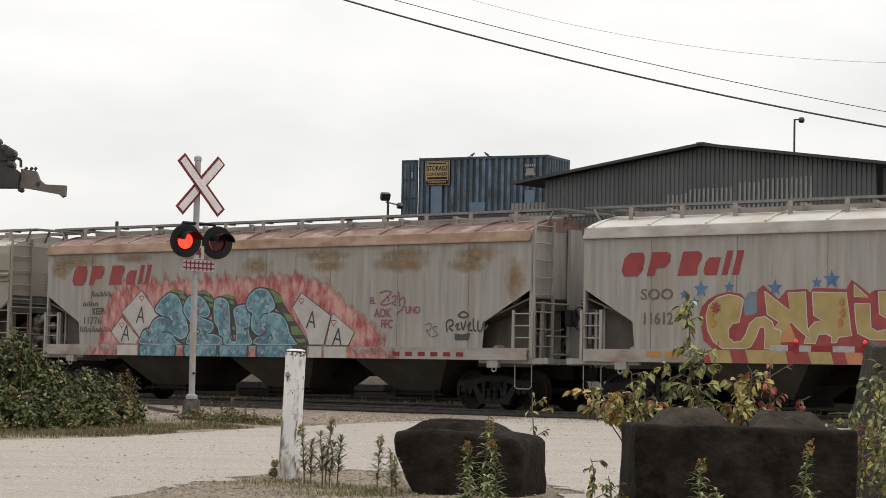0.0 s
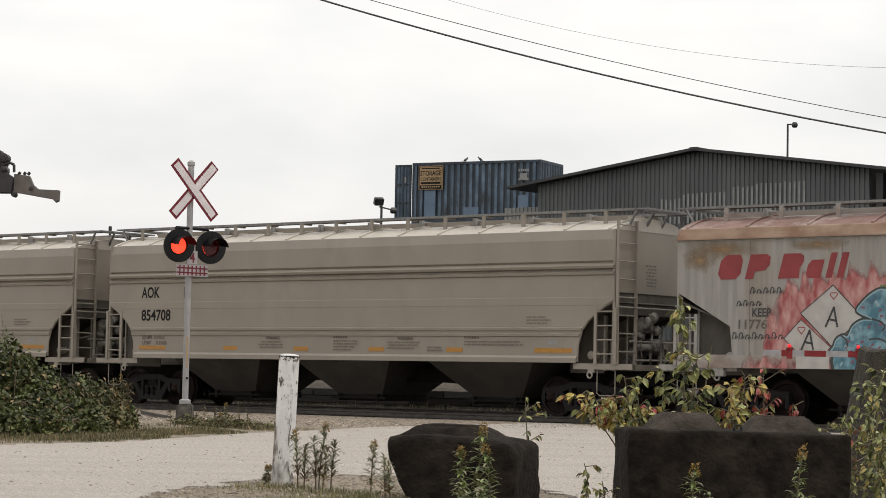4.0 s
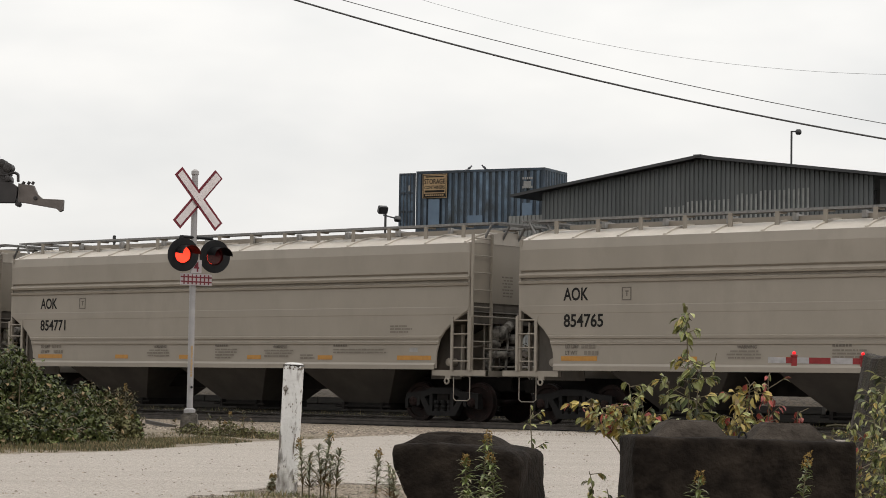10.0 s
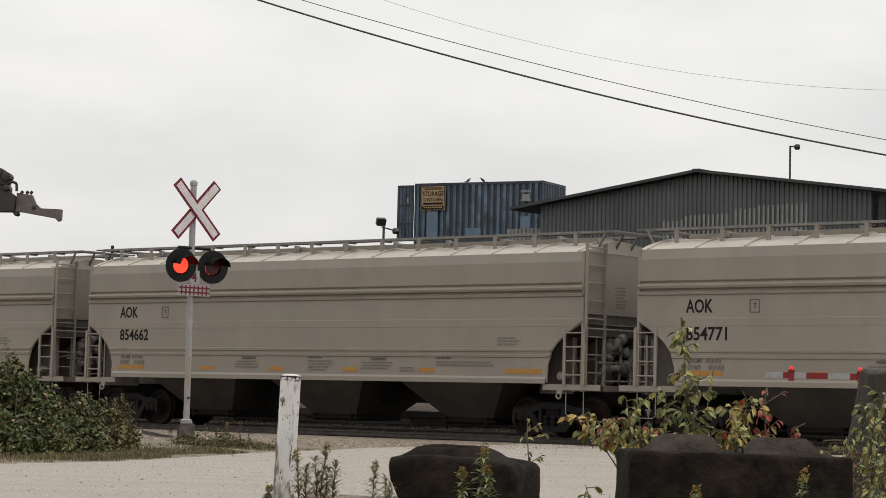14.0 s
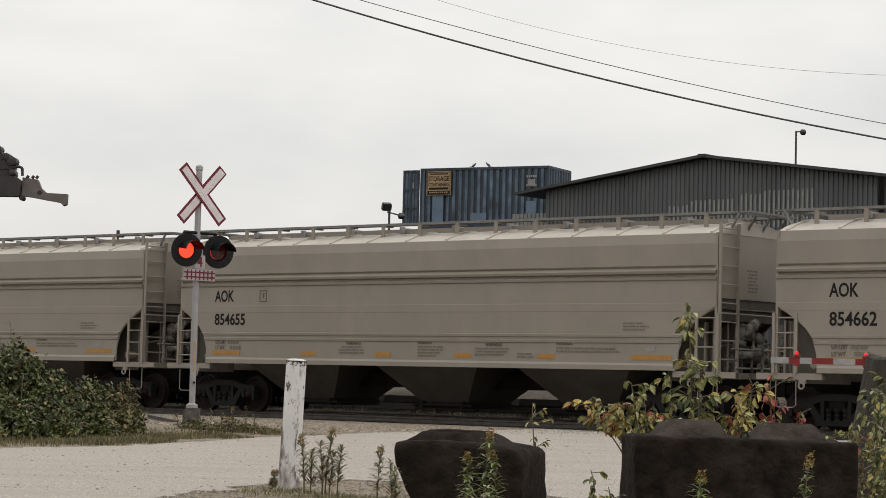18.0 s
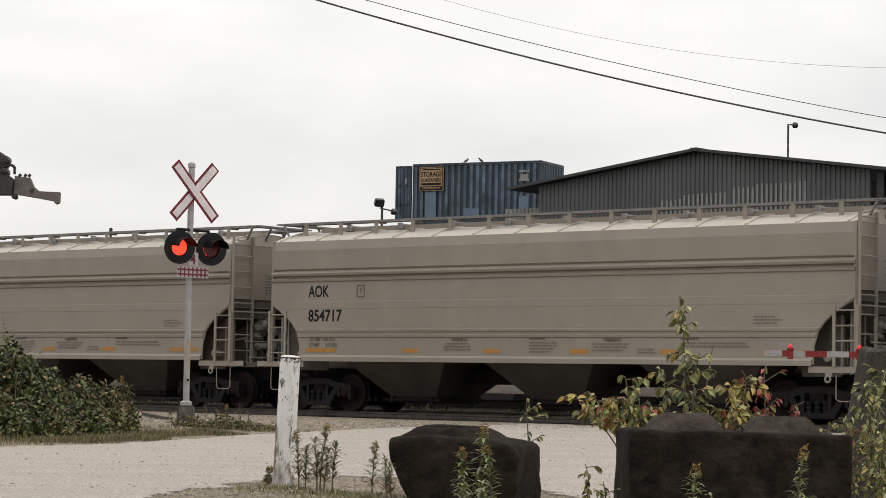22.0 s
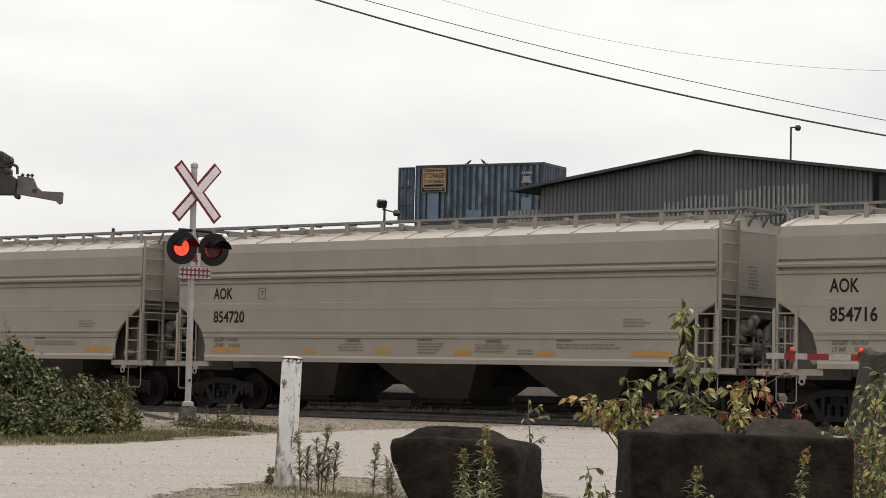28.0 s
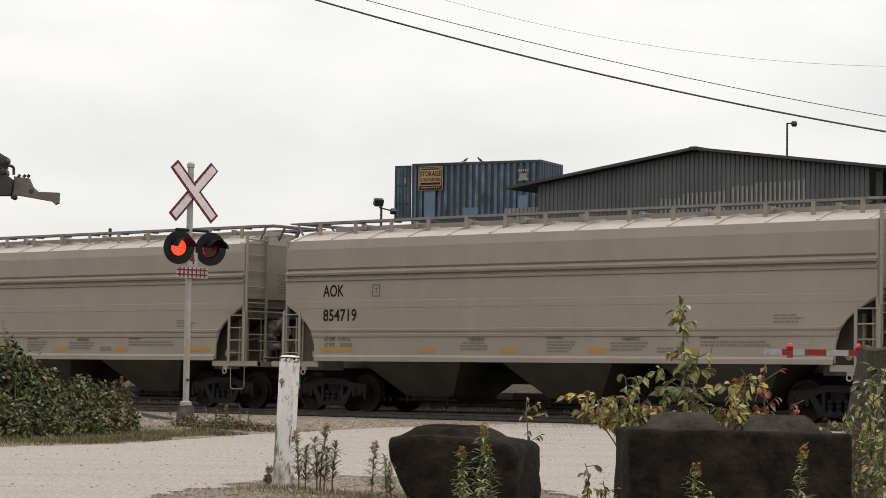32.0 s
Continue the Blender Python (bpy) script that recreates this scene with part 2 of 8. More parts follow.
STUMP_WOOD = surface("dark_mossy_timber", (0.011, 0.008, 0.006), (0.036, 0.0265, 0.020), 6.0, 0.95, bump=0.9, stretch=(3, 3, 0.5), spread=0.3,
                     stain=(0.05, 0.052, 0.022), stain_scale=2.0, stain_amount=0.6)
CORRUGATED = surface("grey_green_cladding", (0.066, 0.072, 0.073), (0.098, 0.104, 0.103), 0.8, 0.5, 0.15,
                     stain=(0.05, 0.05, 0.049), stain_scale=0.5, stain_amount=0.6, stretch=(1, 1, 0.2))
PALE_SHEET = surface("pale_translucent_sheet", (0.17, 0.172, 0.163), (0.245, 0.247, 0.235), 5.0, 0.5)
DARK_TRIM = surface("dark_roof_trim", (0.016, 0.016, 0.017), (0.026, 0.026, 0.027), 3.0, 0.5)
BARE_WOOD = surface("grey_bare_wood", (0.07, 0.058, 0.048), (0.30, 0.275, 0.245), 14.0, 0.9, bump=0.4, stretch=(2, 2, 0.4))
FOOT_WOOD = surface("scuffed_post_foot", (0.13, 0.115, 0.10), (0.56, 0.54, 0.51), 11.0, 0.9, bump=0.4, stretch=(1.3, 1.3, 0.5), spread=0.35,
                    stain=(0.035, 0.027, 0.021), stain_scale=9.0, stain_amount=0.9, sparse=0.5)
PATCH_WOOD = surface("dark_weathered_patch", (0.07, 0.055, 0.043), (0.27, 0.235, 0.20), 40.0, 0.95, bump=0.3)
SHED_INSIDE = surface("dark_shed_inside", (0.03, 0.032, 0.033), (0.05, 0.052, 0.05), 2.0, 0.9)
BLUE_BOX = surface("faded_blue_container_paint", (0.012, 0.019, 0.027), (0.034, 0.054, 0.080), 1.3, 0.55, bump=0.03, spread=0.3,
                   stain=(0.014, 0.017, 0.018), stain_scale=1.2, stain_amount=0.9, stretch=(0.8, 1, 0.5), sparse=0.44)
BLUE_RIB = surface("worn_blue_rib_paint", (0.040, 0.064, 0.094), (0.115, 0.172, 0.240), 1.3, 0.55, bump=0.03, spread=0.3,
                   stain=(0.018, 0.022, 0.023), stain_scale=1.2, stain_amount=0.95, stretch=(0.8, 1, 0.5), sparse=0.45)
BLUE_LIGHT = surface("fresh_blue_patch", (0.080, 0.120, 0.175), (0.11, 0.16, 0.22), 2.0, 0.6)
SIGN_YELLOW = surface("ochre_sign_board", (0.27, 0.175, 0.085), (0.36, 0.245, 0.125), 3.0, 0.6)
BOOM_DARK = surface("black_machine_steel", (0.018, 0.016, 0.016), (0.035, 0.030, 0.029), 3.0, 0.6, 0.2, bump=0.05)
BOOM_BROWN = surface("brown_worn_steel", (0.075, 0.062, 0.055), (0.12, 0.10, 0.09), 3.0, 0.7, bump=0.1)
WIRE = surface("black_cable", (0.03, 0.03, 0.03), (0.05, 0.05, 0.05), 3.0, 0.6)
LEAF_GREEN = surface("bramble_leaf", (0.018, 0.026, 0.007), (0.105, 0.118, 0.038), 1.5, 0.5, vary=0.75, spec=0.3, islands=True, sub=0.1)
LEAF_DRY = surface("dry_weed_leaf", (0.13, 0.090, 0.045), (0.27, 0.20, 0.105), 2.0, 0.8, vary=0.4, islands=True)
LEAF_LIGHT = surface("light_shoot_leaf", (0.14, 0.15, 0.04), (0.28, 0.28, 0.10), 3.0, 0.38, vary=0.4, islands=True, sub=0.1)
LEAF_YELLOW = surface("yellowing_leaf", (0.24, 0.175, 0.035), (0.38, 0.29, 0.08), 4.0, 0.55, vary=0.35, islands=True, sub=0.1)
LEAF_RED = surface("reddened_leaf", (0.20, 0.030, 0.024), (0.31, 0.060, 0.04), 4.0, 0.55, vary=0.35, islands=True, sub=0.1)
LEAF_LANCE = surface("goldenrod_leaf", (0.22, 0.215, 0.125), (0.40, 0.385, 0.25), 3.0, 0.6, vary=0.4, islands=True)
LEAF_SAGE = surface("grey_green_weed_leaf", (0.17, 0.175, 0.11), (0.37, 0.37, 0.255), 3.0, 0.6, vary=0.45, islands=True)
LEAF_ROD = surface("green_goldenrod_leaf", (0.10, 0.135, 0.036), (0.22, 0.255, 0.085), 3.0, 0.5, vary=0.4, islands=True)
FLOWER = surface("fading_yellow_flower", (0.16, 0.10, 0.025), (0.27, 0.17, 0.04), 9.0, 0.8, vary=0.3, islands=True)
STEM = surface("brown_green_stem", (0.085, 0.065, 0.04), (0.13, 0.11, 0.06), 6.0, 0.8)
LEAF_OLIVE = surface("olive_brown_leaf", (0.046, 0.047, 0.017), (0.122, 0.112, 0.045), 1.6, 0.7, vary=0.5, spec=0.3, islands=True)
GRASS = surface("autumn_grass", (0.038, 0.043, 0.014), (0.115, 0.102, 0.042), 0.8, 0.8, vary=0.45, islands=True)
# Leaf colour darkened to the shade seen through the gaps below the wagons.
SCRUB_SHADE = surface("shaded_brown_scrub", (0.010, 0.0085, 0.005), (0.036, 0.029, 0.017), 1.6, 0.8, vary=0.5, spec=0.2, islands=True)
GRASS_SHORT = surface("short_yellowed_grass", (0.062, 0.066, 0.022), (0.17, 0.157, 0.066), 0.8, 0.8, vary=0.45, islands=True)
STONE = surface("loose_dark_stone", (0.085, 0.067, 0.050), (0.31, 0.255, 0.20), 8.0, 0.9, vary=0.5, islands=True)
BIRD = surface("dark_feathers", (0.03, 0.03, 0.035), (0.07, 0.07, 0.08), 9.0, 0.7)
SPRAY_PINK = misted("pink_red_spray", (0.265, 0.048, 0.048), (0.44, 0.245, 0.225), 3.6, (1.5, 1, 0.7), 1.9, 0.95, 4.0, 0.95)
SPRAY_BLUE = surface("turquoise_spray", (0.042, 0.128, 0.172), (0.15, 0.275, 0.315), 4.5, 0.5, spread=0.3,
                     stain=(0.035, 0.05, 0.085), stain_scale=4.0, stain_amount=0.95)
RUST_BLEED = misted("bleeding_rust", (0.185, 0.105, 0.042), (0.25, 0.165, 0.085), 5.0, (1.0, 1, 0.8), 1.1, 0.9, 2.5, 1.3)
VALVE_GREY = surface("grimy_grey_castings", (0.055, 0.050, 0.045), (0.22, 0.205, 0.18), 7.0, 0.8, bump=0.3, spec=0.25, spread=0.3)
SPRAY_PALE = surface("pale_blue_spray", (0.17, 0.265, 0.295), (0.23, 0.325, 0.35), 5.0, 0.5)
STENCIL = surface("thin_stencil_paint", (0.135, 0.118, 0.098), (0.178, 0.156, 0.130), 12.0, 0.8, spec=0.2)
FOUNDATION = surface("stained_dark_concrete", (0.040, 0.034, 0.028), (0.12, 0.105, 0.088), 9.0, 0.95, bump=0.6, bump_scale=30)
# Block concrete made paler for the keys: skylight on their tops in the colour.
KEY_LIT = surface("lit_concrete_key", (0.024, 0.019, 0.0155), (0.062, 0.051, 0.042), 9.0, 0.95, bump=0.9, bump_scale=45,
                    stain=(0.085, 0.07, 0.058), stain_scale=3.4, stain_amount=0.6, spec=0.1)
SPRAY_BLACK = surface("black_spray", (0.02, 0.022, 0.022), (0.04, 0.04, 0.04), 6.0, 0.5)
SPRAY_GREEN = surface("olive_spray", (0.085, 0.125, 0.04), (0.13, 0.17, 0.06), 6.0, 0.5)
SPRAY_WHITE = surface("white_spray", (0.31, 0.292, 0.27), (0.39, 0.37, 0.345), 4.0, 0.5)
SPRAY_RED = surface("deep_red_spray", (0.17, 0.020, 0.020), (0.24, 0.036, 0.030), 4.0, 0.5)
SPRAY_YELLOW = surface("mustard_spray", (0.235, 0.175, 0.058), (0.31, 0.24, 0.095), 3.0, 0.5,
                       stain=(0.26, 0.105, 0.04), stain_scale=2.0, stain_amount=0.5)
SPRAY_STAR = surface("blue_star_spray", (0.035, 0.085, 0.18), (0.06, 0.125, 0.24), 4.0, 0.5)
SPRAY_SLATE = surface("slate_blue_spray", (0.085, 0.12, 0.15), (0.12, 0.16, 0.195), 4.0, 0.5)
SPRAY_ORANGE = surface("orange_spray", (0.33, 0.125, 0.045), (0.38, 0.17, 0.07), 4.0, 0.5)
ORANGE_MIST = misted("orange_mist", (0.30, 0.09, 0.03), (0.36, 0.13, 0.05), 6.0, (1, 1, 1), 1.1, 0.9, 4.0, 1.2)
SPRAY_VIOLET = surface("violet_marker", (0.135, 0.035, 0.065), (0.20, 0.06, 0.09), 4.0, 0.5)
LOGO_RED = surface("wagon_logo_red", (0.165, 0.014, 0.018), (0.22, 0.025, 0.026), 3.0, 0.5)


def ground_material(name, tones, scale, bump, speck=0.0):
    """Gravel or earth: three tones over two scales with coarse relief."""
    m = bpy.data.materials.new(name)
    m.use_nodes = True
    nt = m.node_tree
    bs = nt.nodes["Principled BSDF"]
    co = nt.nodes.new("ShaderNodeTexCoord")
    a, b = nt.nodes.new("ShaderNodeTexNoise"), nt.nodes.new("ShaderNodeTexNoise")
    a.inputs["Scale"].default_value, a.inputs["Detail"].default_value = scale, 8.0
    a.inputs["Roughness"].default_value = 0.7
    b.inputs["Scale"].default_value, b.inputs["Detail"].default_value = 0.9, 6.0
    v = nt.nodes.new("ShaderNodeTexVoronoi")
    v.inputs["Scale"].default_value = scale * 2.2
    for n in (a, v):
        nt.links.new(co.outputs["Object"], n.inputs["Vector"])
    bands = nt.nodes.new("ShaderNodeMapping")
    bands.inputs["Rotation"].default_value, bands.inputs["Scale"].default_value = (0, 0, radians(-12)), (0.3, 1.5, 1.0)
    nt.links.new(co.outputs["Object"], bands.inputs["Vector"])
    nt.links.new(bands.outputs["Vector"], b.inputs["Vector"])
    r = nt.nodes.new("ShaderNodeValToRGB")
    r.color_ramp.elements[0].position, r.color_ramp.elements[0].color = 0.36, (*tones[0], 1)
    r.color_ramp.elements[1].position, r.color_ramp.elements[1].color = 0.60, (*tones[1], 1)
    nt.links.new(a.outputs["Fac"], r.inputs["Fac"])
    x = nt.nodes.new("ShaderNodeMix")
    x.data_type = "RGBA"
    k = nt.nodes.new("ShaderNodeMapRange")
    k.inputs["From Min"].default_value, k.inputs["From Max"].default_value = 0.42, 0.68
    k.inputs["To Max"].default_value = 0.7
    nt.links.new(b.outputs["Fac"], k.inputs["Value"])
    nt.links.new(k.outputs["Result"], x.inputs["Factor"])
    nt.links.new(r.outputs["Color"], x.inputs["A"])
    x.inputs["B"].default_value = (*tones[2], 1)
    nt.links.new(x.outputs["Result"], bs.inputs["Base Color"])
    bs.inputs["Roughness"].default_value = 0.95
    bp = nt.nodes.new("ShaderNodeBump")
    bp.inputs["Strength"].default_value, bp.inputs["Distance"].default_value = bump, 0.03
    nt.links.new(v.outputs["Distance"], bp.inputs["Height"])
    nt.links.new(bp.outputs["Normal"], bs.inputs["Normal"])
    return m


ROAD_GRAVEL = ground_material("pale_limestone_gravel", ((0.285, 0.247, 0.212), (0.565, 0.505, 0.447), (0.385, 0.338, 0.292)), 22.0, 1.0)
BALLAST = ground_material("brown_gravel", ((0.10, 0.077, 0.054), (0.36, 0.295, 0.225), (0.21, 0.168, 0.125)), 20.0, 1.0)
EARTH = ground_material("earth_and_thin_grass", ((0.10, 0.076, 0.050), (0.36, 0.295, 0.225), (0.14, 0.115, 0.065)), 20.0, 1.0)
# Dark ground whose tones also hold the shadow beneath the train.
SHADE_GROUND = ground_material("dark_shaded_ground", ((0.013, 0.0105, 0.008), (0.040, 0.033, 0.026), (0.023, 0.020, 0.013)), 16.0, 1.0)
HEAP_GRAVEL = ground_material("heaped_gravel", ((0.018, 0.0135, 0.009), (0.085, 0.065, 0.045), (0.034, 0.026, 0.018)), 9.0, 1.0)


# ---------------------------------------------------------------- mesh helpers
def mesh_of(bm, materials, smooth=False):
    me = bpy.data.meshes.new("mesh")
    bm.normal_update()
    bm.to_mesh(me)
    bm.free()
    for m in (materials if isinstance(materials, (list, tuple)) else [materials]):
        me.materials.append(m)
    if smooth:
        for p in me.polygons:
            p.use_smooth = True
    return me


def part(name, bm, material, parent, label="", smooth=False):
    """One mesh object under a thing or a part."""
    ob = new(name, bm if isinstance(bm, bpy.types.Mesh) else mesh_of(bm, material, smooth))
    ob.parent = parent
    if label:
        tagged(ob, label)
    return ob


def thing(name, m, label, category, group=""):
    ob = new(name)
    ob.empty_display_size = 0.2
    ob.matrix_basis = m
    return tagged(ob, label, category, group)


def box(bm, x0, x1, y0, y1, z0, z1, index=0):
    vs = [bm.verts.new((x, y, z)) for x in (x0, x1) for y in (y0, y1) for z in (z0, z1)]
    for q in ((0, 1, 3, 2), (4, 6, 7, 5), (0, 4, 5, 1), (2, 3, 7, 6), (0, 2, 6, 4), (1, 5, 7, 3)):
        bm.faces.new([vs[i] for i in q]).material_index = index
    return vs


def soft_box(x0, x1, y0, y1, z0, z1, bevel=0.01):
    bm = bmesh.new()
    box(bm, x0, x1, y0, y1, z0, z1)
    bmesh.ops.bevel(bm, geom=bm.edges[:], offset=bevel, segments=2, affect="EDGES")
    return bm


def bar(bm, a, b, r, sides=6, r2=None):
    """A round bar from a to b."""
    a, b = Vector(a), Vector(b)
    way = (b - a).normalized()
    side = way.orthogonal().normalized()
    other = way.cross(side)
    r2 = r if r2 is None else r2
    rings = []
    for p, q in ((a, r), (b, r2)):
        rings.append([bm.verts.new(p + q * (math.cos(2 * math.pi * i / sides) * side + math.sin(2 * math.pi * i / sides) * other))
                      for i in range(sides)])
    for i in range(sides):
        j = (i + 1) % sides
        bm.faces.new((rings[0][i], rings[0][j], rings[1][j], rings[1][i]))
    bm.faces.new(rings[0][::-1])
    bm.faces.new(rings[1])


def tube(bm, points, radii, sides=6):
    """A bent round bar through the points."""
    pts = [Vector(p) for p in points]
    side = (pts[1] - pts[0]).normalized().orthogonal().normalized()
    rings = []
    for i, p in enumerate(pts):
        way = (pts[min(i + 1, len(pts) - 1)] - pts[max(i - 1, 0)]).normalized()
        side = (side - way * side.dot(way)).normalized()
        other = way.cross(side)
        r = radii[i] if isinstance(radii, (list, tuple)) else radii
        rings.append([bm.verts.new(p + r * (math.cos(2 * math.pi * k / sides) * side + math.sin(2 * math.pi * k / sides) * other)) for k in range(sides)])
    for a, b in zip(rings, rings[1:]):
        for k in range(sides):
            j = (k + 1) % sides
            bm.faces.new((a[k], a[j], b[j], b[k]))
    bm.faces.new(rings[0][::-1])
    bm.faces.new(rings[-1])


def lathe(bm, profile, axis="z", sides=20, centre=(0, 0, 0), index=0):
    """Turn (radius, height) pairs round an axis."""
    c = Vector(centre)
    rings = []
    for r, h in profile:
        ring = []
        for i in range(sides):
            u, v = r * math.cos(2 * math.pi * i / sides), r * math.sin(2 * math.pi * i / sides)
            ring.append(bm.verts.new(c + (Vector((u, v, h)) if axis == "z" else Vector((u, h, v)) if axis == "y" else Vector((h, u, v)))))
        rings.append(ring)
    for k in range(len(rings) - 1):
        for i in range(sides):
            j = (i + 1) % sides
            bm.faces.new((rings[k][i], rings[k][j], rings[k + 1][j], rings[k + 1][i])).material_index = index
    bm.faces.new(rings[0][::-1]).material_index = index
    bm.faces.new(rings[-1]).material_index = index


def plate(bm, outline, y0, y1, index=0):
    """A plate from an (x, z) outline, between two depths in y."""
    front = [bm.verts.new((x, y0, z)) for x, z in outline]
    back = [bm.verts.new((x, y1, z)) for x, z in outline]
    n = len(outline)
    bm.faces.new(front).material_index = index
    bm.faces.new(back[::-1]).material_index = index
    for i in range(n):
        j = (i + 1) % n
        bm.faces.new((front[i], back[i], back[j], front[j])).material_index = index


def rounded(points, steps=6):
    """A smooth closed outline through the points."""
    n, out = len(points), []
    for i in range(n):
        p0, p1, p2, p3 = (Vector(points[(i + k) % n]) for k in (-1, 0, 1, 2))
        for s in range(steps):
            t = s / steps
            q = 0.5 * ((2 * p1) + (p2 - p0) * t + (2 * p0 - 5 * p1 + 4 * p2 - p3) * t * t + (3 * p1 - p0 - 3 * p2 + p3) * t ** 3)
            out.append((q.x, q.y))
    return out


def flat(outline, y):
    """A painted shape on a wall in the xz plane, triangulated."""
    bm = bmesh.new()
    vs = [bm.verts.new((x, y, z)) for x, z in outline]
    f = bm.faces.new(vs)
    bm.normal_update()
    if f.normal.y > 0:
        f.normal_flip()
    bmesh.ops.triangulate(bm, faces=[f])
    return bm


def stroke(points, width, y):
    """A brush line of even width in the xz plane."""
    bm = bmesh.new()
    pts = [Vector(p) for p in points]
    rows = []
    for i, p in enumerate(pts):
        d = (pts[min(i + 1, len(pts) - 1)] - pts[max(i - 1, 0)]).normalized()
        nrm = Vector((-d.y, d.x)) * width / 2
        rows.append([bm.verts.new((q.x, y, q.y)) for q in (p + nrm, p - nrm)])
    for a, b in zip(rows, rows[1:]):
        bm.faces.new((a[0], a[1], b[1], b[0]))
    return bm


def lettering(text, size, material, narrow=1.0, align="LEFT"):
    """A mesh of raised letters in the xz plane, facing -y."""
    cu = bpy.data.curves.new("letters", "FONT")
    cu.body, cu.size, cu.extrude, cu.align_x, cu.resolution_u, cu.offset = text, size, 0.0015, align, 3, size * 0.02
    ob = bpy.data.objects.new("letters", cu)
    scene.collection.objects.link(ob)
    me = bpy.data.meshes.new_from_object(ob.evaluated_get(bpy.context.evaluated_depsgraph_get()))
    bpy.data.objects.remove(ob)
    me.transform(Matrix.Diagonal((narrow, 1, 1, 1)))
    me.transform(Matrix.Rotation(radians(90), 4, "X"))
    me.materials.clear()
    me.materials.append(material)
    return me


def at(ob, x, y, z, rx=0, ry=0, rz=0):
    ob.matrix_basis = pose(x, y, z, rx, ry, rz)
    return ob


# ---------------------------------------------------------------- plan
TRACK_TURN = 39.28
ALONG = Vector((math.cos(radians(TRACK_TURN)), -math.sin(radians(TRACK_TURN)), 0))
AWAY = Vector((math.sin(radians(TRACK_TURN)), math.cos(radians(TRACK_TURN)), 0))
TRACK_MID = Vector((0, 53.90, 0))


def trackside(s, off, z=0.0):
    """A place s metres along the track and off metres beyond its centre line."""
    p = TRACK_MID + ALONG * s + AWAY * off
    return Vector((p.x, p.y, z))


def track_pose(s, off=0.0, z=0.0):
    p = trackside(s, off, z)
    return pose(p.x, p.y, p.z, 0, 0, -TRACK_TURN)


def sheet(name, outline, z, material, label, category, ragged=0.0, seed=1):
    """A thin slab of ground cover with a ragged rim."""
    rng = random.Random(seed)
    pts = []
    for i, p in enumerate(outline):
        a, b = Vector(p), Vector(outline[(i + 1) % len(outline)])
        n = max(1, int((b - a).length / 0.2)) if ragged and (b - a).length < 16 else 1
        for k in range(n):
            q = a.lerp(b, k / n)
            if k and ragged:
                q += Vector((rng.uniform(-1, 1), rng.uniform(-1, 1))) * ragged
            pts.append(q)
    bm = bmesh.new()
    top = [bm.verts.new((p.x, p.y, z)) for p in pts]
    f = bm.faces.new(top)
    bm.normal_update()
    if f.normal.z < 0:
        f.normal_flip()
    low = [bm.verts.new(v.co - Vector((0, 0, 0.10))) for v in top]
    for i in range(len(top)):
        j = (i + 1) % len(top)
        bm.faces.new((top[i], top[j], low[j], low[i]))
    bmesh.ops.triangulate(bm, faces=[f])
    bmesh.ops.recalc_face_normals(bm, faces=bm.faces[:])
    ob = new(name, mesh_of(bm, material))
    return tagged(ob, label, category, kind="structure")


# ground: one sheet to the horizon
def build_ground():
    bm = bmesh.new()
    xs = [-3000, -600, -150, -60] + [-30 + 1.5 * i for i in range(41)] + [60, 150, 600, 3000]
    ys = [-600, -100, -20, 0] + [4 + 1.5 * i for i in range(47)] + [90, 150, 400, 1200, 4500]
    grid = []
    for y in ys:
        row = []
        for x in xs:
            off = (Vector((x, y, 0)) - TRACK_MID).dot(AWAY)
            lift = -0.15 + 0.02 * max(0.0, 1 - abs(off) / 9.0)
            near = abs(x) < 60 and -5 < y < 80
            z = lift + (0.008 * noise.noise(Vector((x * 0.35, y * 0.35, 0))) if near else 0)
            mound = math.exp(-(((x + 5.2) / 1.6) ** 2 + ((y - 38.2) / 2.4) ** 2))
            row.append(bm.verts.new((x, y, z + 0.13 * mound)))
        grid.append(row)
    for a, b in zip(grid, grid[1:]):
        for i in range(len(xs) - 1):
            f = bm.faces.new((a[i], a[i + 1], b[i + 1], b[i]))
            c = f.calc_center_median()
            off = (c - TRACK_MID).dot(AWAY)
            # From the track outwards the ground takes the tone with painted-in shade.
            f.material_index = 2 if off > 0.9 else 1 if off > -9 else 0
    ob = new("ground", mesh_of(bm, [EARTH, BALLAST, SHADE_GROUND], True))
    tagged(ob, "earthy brown gravel ground with thin grass", "ground", kind="structure")


build_ground()
sheet("road", [(-60, 15), (-14, 23.2), (-7.5, 25.6), (-5.5, 26.9), (-4.2, 29.4), (-3.5, 32.6), (-3.0, 35.4), (-0.9, 42.4), (1.5, 47.5), (2.55, 51.0), (3.0, 51.4), (14, 42.0),
               (30, 28), (12, 20), (6, 12), (2.7, 12.4), (1.1, 15.5), (0.9, 18.6), (0.1, 20.4), (-0.9, 20.7), (-1.62, 19.3), (-1.75, 18.4), (-1.98, 17.4),
               (-2.10, 16.4), (-2.25, 15.6), (-2.35, 14.0), (-2.1, 8), (-60, 4)], -0.134, ROAD_GRAVEL, "pale dusty gravel road running up to the level crossing", "road", 0.14, 3)


for off in (0.0, 4.6):
    near = [tuple(trackside(s, off - 1.75).xy) for s in (-110, -60, -45, -30, -15, 0, 15, 30, 45, 60, 130)]
    far = [tuple(trackside(s, off + 1.75).xy) for s in (130, -110)]
    sheet("track_bed", near + far, -0.118 + 0.004 * (off > 0), SHADE_GROUND, "dark bed under the rails with wagon shade in its colour", "track bed", 0.22, 9)


